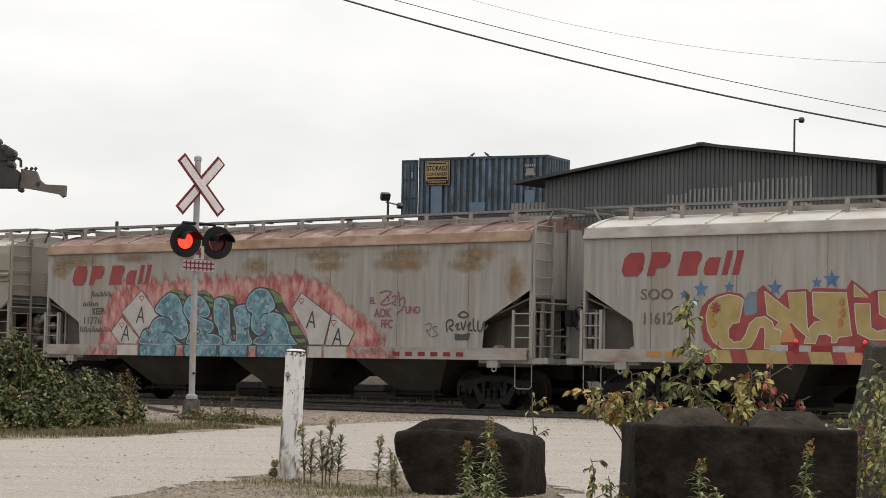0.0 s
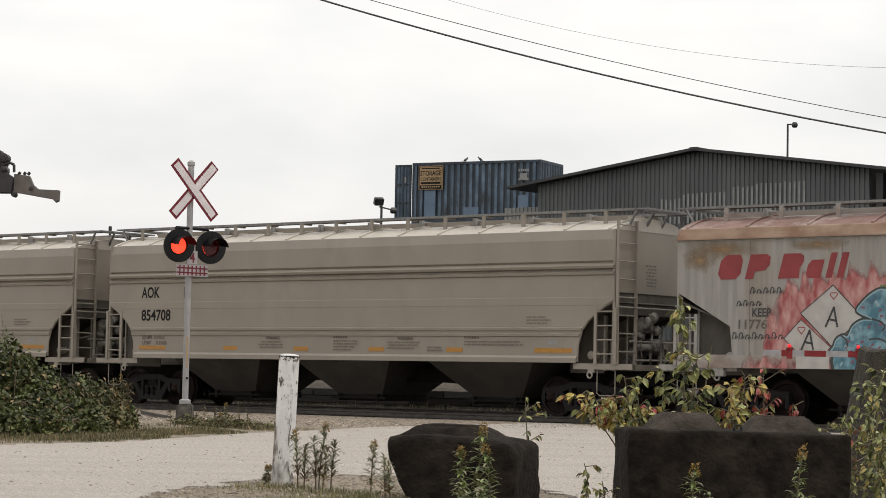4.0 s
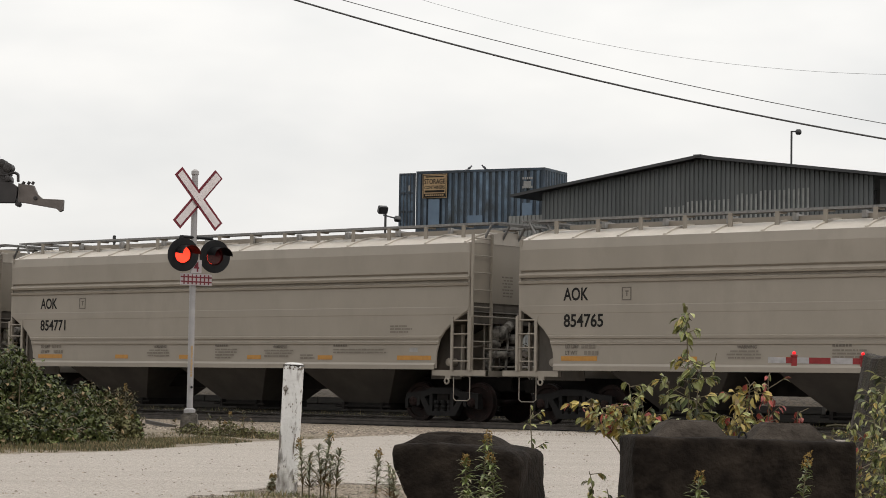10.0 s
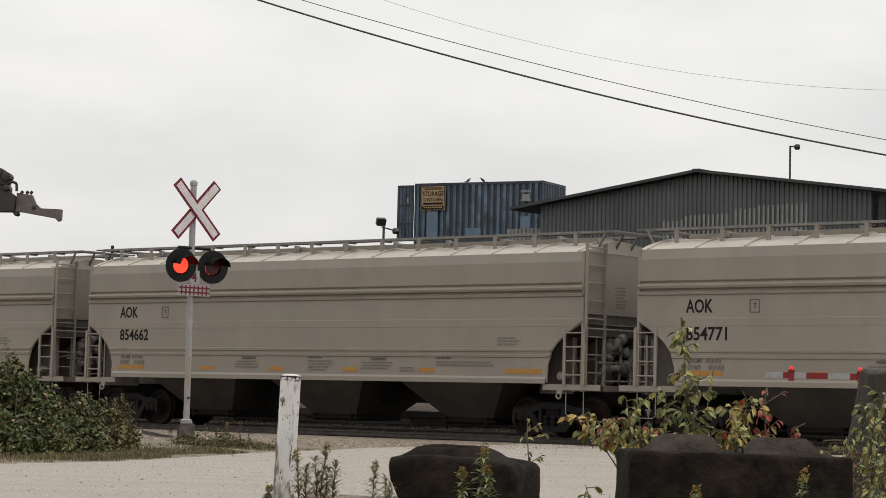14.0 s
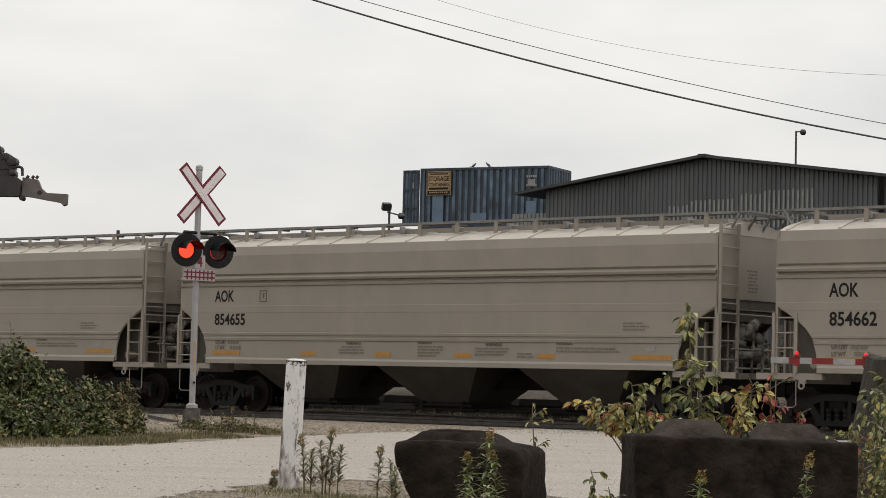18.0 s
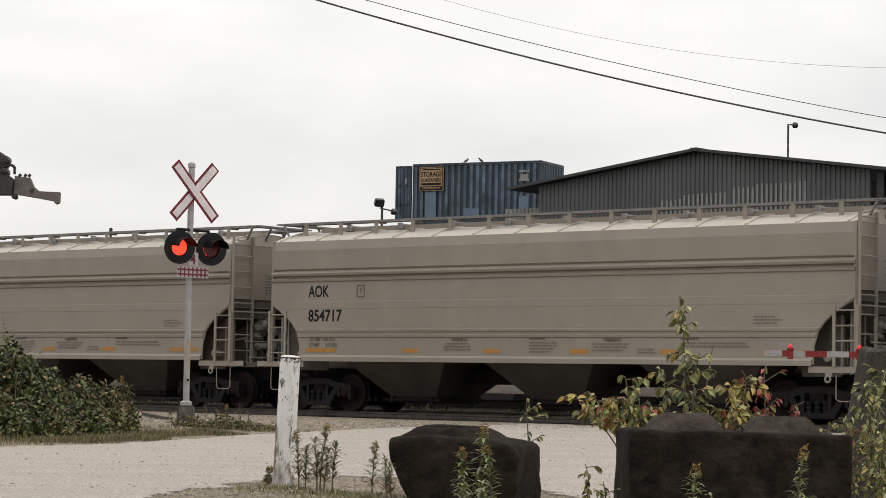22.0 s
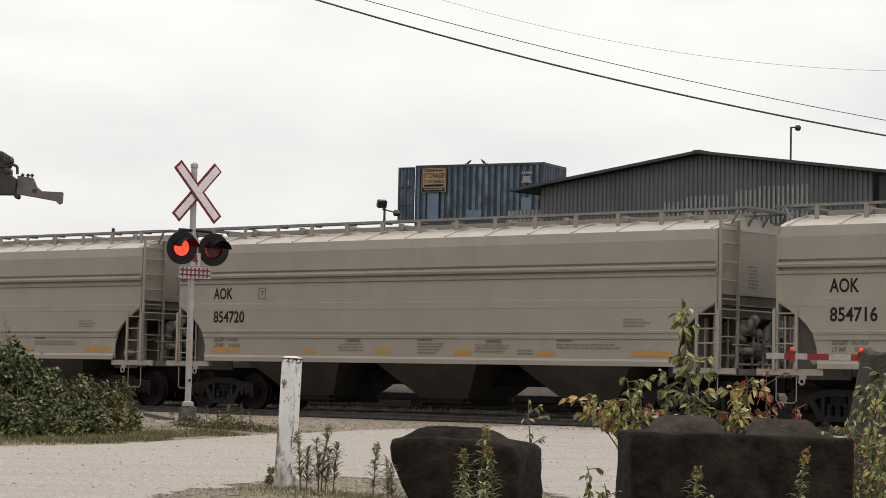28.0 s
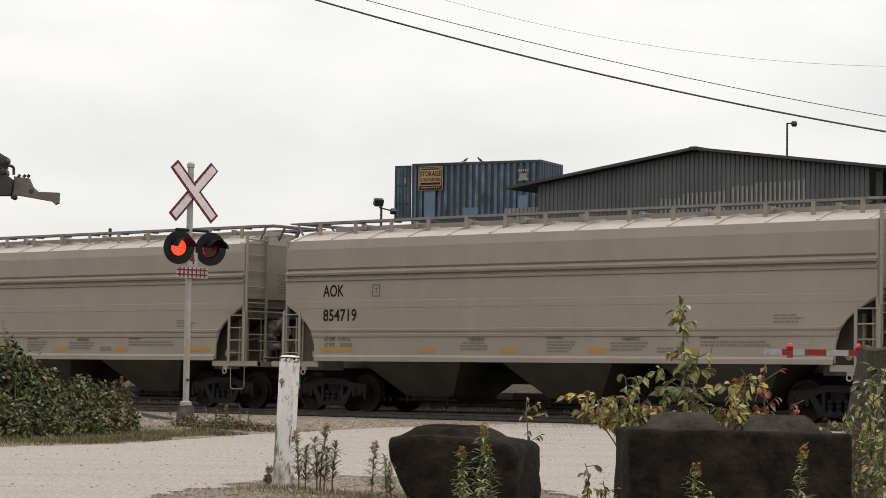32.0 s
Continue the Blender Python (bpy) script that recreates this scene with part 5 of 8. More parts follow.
    for pts, (ax, az), k in cards:
        m = Vector((sum(p[0] for p in pts) / len(pts), sum(p[1] for p in pts) / len(pts)))
        inner = [tuple(m + (Vector(p) - m) * 0.955) for p in pts]
        card = part("spray_card", flat(pts, y + 0.0045 - 0.0012 * (1 - k)), SPRAY_BLACK, car, "white sprayed playing card")
        part("fill", flat(inner, y + 0.0025 - 0.0012 * (1 - k)), SPRAY_WHITE, card)
        for line in ([(-0.15, -0.20), (0.05, 0.22)], [(0.04, 0.22), (0.13, -0.20)], [(-0.09, -0.03), (0.12, -0.07)]):
            part("letter_stroke", stroke([(ax + u, az + v) for u, v in line], 0.045, y - 0.001), SPRAY_BLACK, card)
        hx, hz = max(pts, key=lambda p: p[1])
        heart = [(hx + 0.02 + 0.075 * math.sin(t) ** 3 * 1.2, hz - 0.22 + 0.07 * (math.cos(t) - 0.35 * math.cos(2 * t))) for t in [2 * math.pi * i / 14 for i in range(15)]]
        part("heart", stroke(heart, 0.022, y - 0.001), SPRAY_RED, card)
    for x0, x1 in ((-5.38, -4.60), (1.57, 2.0), (2.07, 2.80)):
        part("spray_card", flat([(x0, 1.153), (x1, 1.153), (x1, 1.427), (x0, 1.427)], -1.6515), SPRAY_WHITE, car)
    # shade and card run on over the sill
    part("spray_shade", flat([(1.02, 1.153), (1.5, 1.153), (1.52, 1.427), (1.02, 1.427)], -1.6512), SPRAY_BLACK, car)
    part("stripe", stroke([(1.06, 1.25), (1.26, 1.29), (1.48, 1.24)], 0.09, -1.6535), SPRAY_GREEN, car)
    # rust bleeding through the upper panels
    for x, z, w, h in ((-7.3, 3.68, 1.0, 0.20), (-7.8, 3.45, 0.4, 0.25), (-4.9, 3.72, 0.7, 0.13), (-2.5, 3.66, 0.75, 0.18), (-0.35, 3.45, 0.55, 0.22), (1.95, 3.68, 0.85, 0.15), (2.1, 3.42, 0.6, 0.16), (4.55, 3.66, 0.8, 0.14), (4.45, 3.42, 0.95, 0.20), (6.75, 3.62, 0.7, 0.2), (6.5, 3.36, 0.6, 0.18), (7.9, 3.0, 0.3, 0.5)):
        part("rust_patch", mist([(x + 1.3 * w * math.cos(2 * math.pi * i / 20), z + 1.3 * h * math.sin(2 * math.pi * i / 20)) for i in range(20)], -1.5915), RUST_BLEED, car)
    # marker tags: two short words, a looping signature and three letters on two lines
    ink = -1.5955
    for text, x, z, h in (("AOK", 3.64, 2.15, 0.21), ("FFC", 3.85, 1.89, 0.20), ("EL", 3.48, 2.47, 0.17), ("UNO", 4.62, 2.24, 0.17)):
        tag = at(part("paint_tag", lettering(text, h * 1.4, SPRAY_VIOLET, 0.85), None, car), x, ink, z)
    for pts in ([(3.80, 2.72), (4.0, 2.78), (4.16, 2.74), (3.98, 2.58), (3.84, 2.46), (4.0, 2.44), (4.18, 2.50)], [(4.20, 2.62), (4.32, 2.66), (4.30, 2.54), (4.22, 2.48), (4.34, 2.42)], [(4.40, 2.76), (4.42, 2.56), (4.44, 2.40)],
                [(4.44, 2.56), (4.56, 2.62), (4.60, 2.48), (4.52, 2.34), (4.40, 2.26), (4.34, 2.18)], [(4.02, 2.66), (4.10, 2.60), (4.06, 2.52)]):
        part("paint_tag", stroke(rounded_line(pts), 0.034, ink), SPRAY_VIOLET, car)
    for pts in ([(5.92, 1.80), (5.90, 2.02), (6.04, 2.08), (6.10, 1.98), (5.98, 1.90), (6.10, 1.82)], [(6.16, 1.92), (6.26, 2.0), (6.22, 1.86), (6.32, 1.86)], [(6.34, 2.04), (6.40, 1.84), (6.48, 2.06)], [(6.52, 1.92), (6.62, 2.02), (6.56, 1.84), (6.68, 1.84)],
                [(6.70, 2.12), (6.72, 1.86), (6.80, 1.82)], [(6.84, 2.06), (6.84, 1.86), (6.94, 1.82), (7.02, 2.04), (7.04, 1.86), (7.14, 1.96)], [(6.24, 2.18), (6.40, 2.27), (6.56, 2.18), (6.40, 2.13), (6.26, 2.17)]):
        part("paint_tag", stroke(rounded_line(pts), 0.042, ink), SPRAY_BLACK, car)
    part("paint_tag", flat([(6.14, 1.76), (6.16, 1.60), (6.58, 1.60), (6.62, 1.78), (6.38, 1.74)], -1.594), SPRAY_BLACK, car)
    for pts in ([(5.25, 1.96), (5.42, 2.0), (5.40, 1.84), (5.28, 1.84), (5.44, 1.68)], [(5.62, 1.92), (5.48, 1.90), (5.56, 1.80), (5.64, 1.72), (5.46, 1.68)]):
        part("paint_tag", stroke(rounded_line(pts), 0.022, ink), FADED_INK, car)
    at(part("paint_tag", lettering("KEEP", 0.25, SPRAY_BLACK, 0.85), None, car), -6.48, ink, 2.24)
    for x0, x1, z in ((-6.52, -5.80, 2.72), (-6.95, -5.82, 1.76), (-6.85, -6.3, 2.46)):
        x = x0
        while x < x1:
            h = rng.uniform(0.07, 0.14)
            part("paint_tag", stroke(rounded_line([(x, z), (x + 0.03, z + h), (x + 0.09, z + h * 0.8), (x + 0.07, z + 0.01), (x + 0.13, z + h * 0.5)]), 0.024, ink), SPRAY_BLACK, car)
            x += 0.16
    at(part("fleet_number", lettering("11776", 0.27, FADED_INK, 1.12), None, car), -6.86, -1.594, 1.985)
    for i in range(6):
        x0, w = 4.3, 0.39
        part("reflector", soft_box(x0 + i * w, x0 + (i + 0.55) * w, -1.652, -1.646, 1.22, 1.32, 0.002), RED_TAPE, car)
    return car


def yellow_sprayed_wagon():
    car = old_hopper(PALE_ROOF, OLD_EDGE, "chalky white covered hopper wagon sprayed with yellow and red letters")
    y = -1.598
    red = [(-5.29, 2.15), (-5.22, 2.35), (-5.06, 2.51), (-4.84, 2.61), (-4.56, 2.67), (-4.24, 2.62), (-4.1, 2.46), (-4.11, 2.15), (-3.91, 2.18), (-3.84, 2.7), (-3.71, 2.8), (-3.32, 2.5), (-3.14, 2.69),
           (-2.65, 2.71), (-2.58, 2.63), (-2.51, 2.73), (-1.73, 2.7), (-1.62, 2.89), (-1.21, 2.6), (-1.08, 2.67), (-0.2, 2.7), (1.6, 2.8), (3.4, 2.9), (3.9, 2.3), (3.8, 1.44), (-4.92, 1.44), (-5.16, 1.62)]
    part("spray_cloud", flat(red, y), SPRAY_RED, car, "deep red sprayed background")
    y -= 0.004
    shapes = ([(-4.18, 2.5), (-4.31, 2.57), (-4.56, 2.61), (-4.84, 2.54), (-5.04, 2.38), (-5.11, 2.15), (-5.06, 1.84), (-4.91, 1.6), (-4.69, 1.46), (-4.13, 1.46), (-3.99, 1.5), (-3.88, 1.67), (-3.77, 1.91), (-3.66, 1.9),
               (-3.64, 1.71), (-3.66, 1.46), (-3.32, 1.46), (-3.28, 1.55), (-3.26, 1.83), (-3.42, 1.89), (-3.47, 2.03), (-3.65, 2.14), (-3.86, 2.11), (-4.02, 1.99), (-4.11, 1.77), (-4.22, 1.62), (-4.4, 1.59), (-4.53, 1.69),
               (-4.54, 1.87), (-4.44, 1.99), (-4.28, 2.01), (-4.24, 2.19)],
              [(-3.66, 2.67), (-3.05, 2.26), (-3.1, 2.63), (-2.68, 2.65), (-2.63, 1.91), (-2.54, 1.65), (-2.82, 1.85), (-3.02, 2.03), (-3.13, 1.87), (-3.31, 1.57), (-3.24, 1.84), (-3.41, 1.90), (-3.31, 2.03), (-3.59, 2.18)],
              [(-2.52, 2.64), (-1.73, 2.62), (-1.6, 1.74), (-1.9, 1.71), (-1.95, 1.6), (-2.06, 1.59), (-2.06, 1.72), (-2.2, 1.78), (-2.37, 1.76), (-2.44, 1.58), (-2.7, 1.58), (-2.63, 1.85), (-2.46, 2.02), (-2.29, 2.06), (-2.49, 2.16)],
              [(-1.55, 2.79), (-1.23, 2.52), (-1.55, 2.54)], [(-1.54, 2.4), (-1.19, 2.39), (-1.16, 1.91), (-1.01, 1.83), (-0.69, 1.91), (-0.69, 1.66), (-1.16, 1.66), (-1.46, 1.79), (-1.51, 2.02)],
              [(-1.0, 2.63), (-0.45, 2.63), (-0.44, 2.1), (-0.74, 2.06), (-0.97, 2.18)], [(0.6, 2.7), (1.5, 2.7), (1.6, 1.6), (0.6, 1.55)], [(1.9, 2.7), (3.2, 2.75), (3.5, 2.2), (3.3, 1.6), (1.9, 1.55)])
    for k, pts in enumerate(shapes):
        base = part("spray_letter", flat(pts, y - 0.004 * (k % 2)), SPRAY_YELLOW, car, "mustard yellow sprayed letter with pale rim")
        part("rim", stroke(pts + pts[:1], 0.024, y - 0.0025 - 0.004 * (k % 2)), SPRAY_WHITE, base)
    part("spray_shade", flat([(-3.06, 2.03), (-2.86, 1.61), (-3.31, 1.59)], y - 0.009), SPRAY_ORANGE, car, "orange sprayed wedge")
    for x, z in ((-1.82, 2.42), (-1.80, 2.20), (-1.85, 2.0)):
        part("spray_splash", mist([(x + 0.10 * math.cos(2 * math.pi * i / 12), z + 0.15 * math.sin(2 * math.pi * i / 12)) for i in range(12)], y - 0.011), ORANGE_MIST, car)
    # the letters run on over the sill in slanted pieces
    for k, (x0, x1) in enumerate(((-5.03, -4.40), (-4.10, -3.05), (-2.60, -1.98), (-1.75, -1.0), (-0.8, 0.9), (1.2, 3.2))):
        part("spray_letter", flat([(x0 + 0.10, 1.153), (x1, 1.153), (x1 - 0.08, 1.427), (x0, 1.427)], -1.652), SPRAY_ORANGE if k == 3 else SPRAY_YELLOW, car)
    part("spray_cloud", flat([(-5.15, 1.1535), (3.6, 1.1535), (3.5, 1.4265), (-5.05, 1.4265)], -1.6495), SPRAY_RED, car)
    for x, z, r in ((-5.25, 2.73, 0.20), (-5.68, 2.62, 0.12), (-5.41, 2.45, 0.13), (-4.54, 2.77, 0.14), (-3.42, 2.74, 0.19), (-2.43, 2.84, 0.13), (-2.08, 2.9, 0.21)):
        pts = []
        for i in range(10):
            q = r if i % 2 == 0 else r * 0.42
            pts.append((x + q * math.sin(math.pi * i / 5), z + q * math.cos(math.pi * i / 5)))
        part("spray_star", flat(pts, -1.5945), SPRAY_STAR, car, "blue sprayed star")
    part("spray_shade", flat([(-4.19, 2.46), (-4.05, 2.66), (-3.87, 2.66), (-3.84, 2.22), (-4.14, 2.15)], y + 0.003), SPRAY_SLATE, car)
    for k, (x, z, r) in enumerate(((-4.86, 2.33, 0.15), (-4.98, 2.19, 0.11), (-4.93, 1.99, 0.11))):
        part("spray_splash", flat([(x + (r if i % 2 else r * 0.45) * math.cos(i * 0.449), z + (r if i % 2 else r * 0.45) * math.sin(i * 0.449)) for i in range(14)], y - 0.020 - 0.001 * k), ORANGE if k else SPRAY_RED, car)
    at(part("reporting_mark", lettering("SOO", 0.33, FADED_INK, 1.25), None, car), -6.82, -1.594, 2.52)
    at(part("fleet_number", lettering("11612", 0.36, FADED_INK, 0.92), None, car), -6.78, -1.594, 1.98)
    for x in (-6.6, -6.1):
        part("reflector", soft_box(x, x + 0.35, -1.652, -1.646, 1.27, 1.38, 0.002), ORANGE, car)
    return car


# ---------------------------------------------------------------- the train
WAGON_PITCH = 17.875


def run(t):
    """How far the train has rolled by t seconds."""
    t -= 0.03 * min(1.0, max(0.0, (t - 20.5) / 0.5))
    return 5.1977 * t + 0.00406 * t * t


TRAIN = []
lead = yellow_sprayed_wagon()
TRAIN.append((lead, 13.64))
second = sprayed_wagon()
TRAIN.append((second, -4.55))
first = grey_hopper()
numbers = ["854708", "854765", "854771", "854662", "854655", "854717", "854716", "854720", "854719", ""]
greys = [first] + [copy_thing(first, pose(0, 0, 0)) for n in numbers[1:]]
mark = lettering("AOK", 0.40, BLACK_INK, 0.77)
for k, (car, number) in enumerate(zip(greys, numbers)):
    at(part("reporting_mark", mark, None, car), -6.937, -1.5845, 2.80)
    if number:
        at(part("fleet_number", lettering(number, 0.40, BLACK_INK, 0.92), None, car), -6.937, -1.5845, 2.205)
    TRAIN.append((car, -22.768 - WAGON_PITCH * k))
for o in (*BOGIE.children_recursive, BOGIE):
    bpy.data.objects.remove(o)


# ---------------------------------------------------------------- beyond the track
def corrugated(bm, length, height_at, pitch, depth, y=0.0, index=0, bottom=0.0):
    """Ribbed cladding in the xz plane whose top follows height_at(x)."""
    n = int(length / pitch)
    prev = None
    for i in range(n):
        for fx, fy in ((0.0, 0.0), (0.42, 0.0), (0.55, -depth), (0.87, -depth)):
            x = (i + fx) * pitch
            v = (bm.verts.new((x, y + fy, bottom)), bm.verts.new((x, y + fy, height_at(x))))
            if prev:
                bm.faces.new((prev[0], v[0], v[1], prev[1])).material_index = index if fx > 0.5 or not index else 0
            prev = v
    v = (bm.verts.new((n * pitch, y, bottom)), bm.verts.new((n * pitch, y, height_at(n * pitch))))
    bm.faces.new((prev[0], v[0], v[1], prev[1])).material_index = index


def build_shed():
    """Gabled warehouse, its gable end parallel to the track."""
    origin = Vector((3.50, 79.14, 0))
    shed = thing("warehouse", pose(origin.x, origin.y, -0.2, 0, 0, -TRACK_TURN), "grey-green corrugated metal warehouse with a low gable", "warehouse")
    peak_x, peak_z = 6.86, 9.04
    length = 13.33
    top = lambda x: peak_z - (0.1255 * (peak_x - x) if x < peak_x else 0.137 * (x - peak_x))
    bm = bmesh.new()
    corrugated(bm, length, lambda x: top(x) - 0.10, 0.18, 0.04)
    part("gable_wall", bm, CORRUGATED, shed)
    bm = bmesh.new()
    box(bm, 0.0, length, 0.05, 0.15, 0, 7.6)
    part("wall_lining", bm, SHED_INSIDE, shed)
    # paler translucent sheets, stepping up along the wall
    for x0, x1, z0, z1 in ((5.25, 6.2, 6.5, 7.36), (6.2, 8.1, 6.5, 7.52), (8.1, 9.1, 6.5, 7.67), (9.1, 11.15, 6.5, 7.76)):
        n = max(1, int((x1 - x0) / 0.18))
        for i in range(n):
            x = (int(x0 / 0.18) + i) * 0.18
            me = bmesh.new()
            box(me, x + 0.090, x + 0.162, -0.048, -0.042, z0, z1 + 0.06 * noise.noise(Vector((x * 5.0, 0.3, 0))))
            part("pale_rib", me, PALE_SHEET, shed)
    # roof slabs with dark trim, running back
    for x0, x1, name in ((-1.11, peak_x, "roof"), (peak_x, 34.0, "roof")):
        bm = bmesh.new()
        a = [(x0, top(x0)), (x1, top(x1)), (x1, top(x1) - 0.10), (x0, top(x0) - 0.10)]
        f = [bm.verts.new((x, -0.45, z)) for x, z in a]
        b = [bm.verts.new((x, 24, z)) for x, z in a]
        bm.faces.new(f)
        bm.faces.new(b[::-1])
        for i in range(4):
            j = (i + 1) % 4
            bm.faces.new((f[i], b[i], b[j], f[j]))
        bmesh.ops.recalc_face_normals(bm, faces=bm.faces[:])
        part(name, bm, DARK_TRIM, shed)
    bm = bmesh.new()
    box(bm, peak_x - 0.14, peak_x + 0.14, -0.47, 24, top(peak_x) - 0.06, top(peak_x) + 0.012)
    part("ridge_cap", bm, DARK_TRIM, shed)
    for x, y in ((-1.0, 3.0), (-1.0, 9.0)):
        bm = bmesh.new()
        box(bm, x, 0.0, y, y + 0.4, top(-1.0) - 0.75, top(-1.0) - 0.42)
        part("eave_beam", bm, DARK_TRIM, shed)
    bm = bmesh.new()
    corrugated(bm, 24, lambda x: top(0) - 0.2, 0.5, 0.05)
    bmesh.ops.rotate(bm, verts=bm.verts[:], matrix=Matrix.Rotation(radians(90), 3, "Z"))
    part("side_wall", bm, CORRUGATED, shed)
    # open bay beyond the cladding
    bm = bmesh.new()
    box(bm, length, 34, 9.0, 9.2, 0, 6.2)
    box(bm, 33.8, 34, 0, 9, 0, 6.0)
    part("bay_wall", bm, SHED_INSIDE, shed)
    bm = bmesh.new()
    box(bm, length + 0.1, 34, 0.2, 0.45, top(34) - 0.1, top(34) + 0.35)
    for x in (length + 0.15, 22.5, 28.0):
        box(bm, x, x + 0.25, 0.1, 0.35, 0, top(x) - 0.2)
    part("portal_frame", bm, DARK_TRIM, shed)
    # low pale parapet under the overhanging eave
    bm = bmesh.new()
    corrugated(bm, 1.9, lambda x: 7.34, 0.18, 0.04, 0.5)
    for v in bm.verts:
        v.co.x -= 1.9
    part("low_wall", bm, PALE_SHEET, shed)
    return shed


build_shed()


def build_container(m, label, group, detail):
    c = thing("shipping_container", m, label, "container", group)
    L, W, H = 6.06, 2.44, 2.59
    bm = bmesh.new()
    for x in (0.0, L):
        for y in (0.0, W):
            box(bm, x - 0.08 if x else 0, x + 0.08 if not x else L, y - 0.08 if y else 0, y + 0.08 if not y else W, 0, H)
    for z0, z1 in ((0.0, 0.16), (H - 0.11, H)):
        for y0, y1 in ((0.0, 0.08), (W - 0.08, W)):
            box(bm, 0.08, L - 0.08, y0, y1, z0, z1)
        for x0, x1 in ((0.0, 0.08), (L - 0.08, L)):
            box(bm, x0, x1, 0.08, W - 0.08, z0, z1)
    part("frame", bm, BLUE_BOX, c)
    bm = bmesh.new()
    corrugated(bm, L - 0.16, lambda x: H - 0.11, 0.29499, -0.05, 0.02, 1, bottom=0.16)
    for v in bm.verts:
        v.co.x += 0.08
    part("side_panel", mesh_of(bm, [BLUE_RIB, BLUE_BOX]), None, c)
    bm = bmesh.new()
    corrugated(bm, W - 0.16, lambda x: H - 0.11, 0.28499, 0.05, 0.0, 1, bottom=0.16)
    bmesh.ops.rotate(bm, verts=bm.verts[:], matrix=Matrix.Rotation(radians(90), 3, "Z"))
    for v in bm.verts:
        v.co += Vector((L - 0.05, 0.08, 0))
    part("end_panel", mesh_of(bm, [BLUE_RIB, BLUE_BOX]), None, c)
    bm = bmesh.new()
    box(bm, 0.02, L - 0.02, 0.02, W - 0.02, H - 0.03, H - 0.012)
    box(bm, 0.05, L - 0.05, W - 0.05, W - 0.03, 0.1, H - 0.1)
    part("roof_panel", bm, BLUE_BOX, c)
    if detail:
        # one leaf of the end door stands open
        bm = bmesh.new()
        box(bm, -0.87, -0.09, 0.10, 0.14, 0.10, H - 0.06)
        door = part("door", bm, BLUE_RIB, c, "open container door leaf")
        bm = bmesh.new()
        for x0, x1 in ((-0.87, -0.78), (-0.52, -0.44), (-0.18, -0.09)):
            box(bm, x0, x1, 0.07, 0.10, 0.10, H - 0.06)
        for z in (0.10, 0.82, 1.62, H - 0.14):
            for x0, x1 in ((-0.78, -0.52), (-0.44, -0.18)):
                box(bm, x0, x1, 0.072, 0.10, z, z + 0.08)
        part("door_frame", bm, BLUE_BOX, door)
        for x in (-0.62, -0.30):
            bm = bmesh.new()
            bar(bm, (x, 0.05, 0.10), (x, 0.05, H - 0.06), 0.016, 8)
            part("locking_rod", bm, DARK_TRIM, door)
        part("door_patch", soft_box(-0.42, -0.32, 0.085, 0.098, 1.75, 2.0, 0.004), GALVANISED, door)
        # sign board
        board = part("sign_board", soft_box(0.35, 1.52, -0.09, -0.055, 1.40, 2.44, 0.01), SIGN_YELLOW, c, "ochre sign board with black lettering")
        for text, z, size in (("STORAGE", 2.02, 0.30), ("CONTAINERS", 1.80, 0.20)):
            at(part("sign_lettering", lettering(text, size, BLACK_INK, 0.76 if size > 0.2 else 0.80, "CENTER"), None, board), 0.935, -0.0945, z)
        bm = bmesh.new()
        box(bm, 0.42, 1.45, -0.096, -0.091, 1.46, 1.60)
        for x in range(9):
            box(bm, 0.5 + 0.1 * x, 0.57 + 0.1 * x, -0.099, -0.096, 1.50, 1.56, 1)
        box(bm, 0.46, 1.41, -0.096, -0.091, 1.65, 1.74)
        box(bm, 0.50, 1.37, -0.096, -0.091, 2.30, 2.35)
        for a in ((0.38, 0.405, 1.43, 2.41), (1.465, 1.49, 1.43, 2.41), (0.405, 1.465, 2.385, 2.41), (0.405, 1.465, 1.43, 1.455)):
            box(bm, a[0], a[1], -0.096, -0.091, a[2], a[3])
        tagged(part("sign_border", mesh_of(bm, [BLACK_INK, SIGN_YELLOW]), None, board), kind="stuff")
        part("paint_patch", soft_box(0.62, 1.15, -0.03, -0.019, 0.2, 1.38, 0.004), BLUE_LIGHT, c)
        part("paint_patch", soft_box(5.05, 5.5, -0.03, -0.019, 0.3, 1.1, 0.004), BLUE_LIGHT, c)
        part("paint_patch", soft_box(2.5, 3.2, -0.03, -0.019, 0.2, 0.62, 0.004), BLUE_LIGHT, c)
        part("stencil_patch", soft_box(5.1, 5.45, -0.03, -0.019, 1.75, 2.02, 0.003), GALVANISED, c, "pale stencilled patch")
        for z in (2.1, 1.72):
            bm = bmesh.new()
            for x in range(5):
                box(bm, 5.05 + 0.1 * x, 5.12 + 0.1 * x, -0.036, -0.031, z, z + 0.10)
            tagged(part("stencil_lettering", bm, GALVANISED, c), kind="stuff")
    return c


CONT = (-1.26, 95.2)
CONT_TURN = -26.0
for i in range(4):
    build_container(pose(CONT[0], CONT[1], -0.2 + 2.595 * i, 0, 0, CONT_TURN),
                    "faded blue shipping container with open door and ochre sign" if i == 3 else "faded blue corrugated shipping container in a stack", "container stack", i == 3)


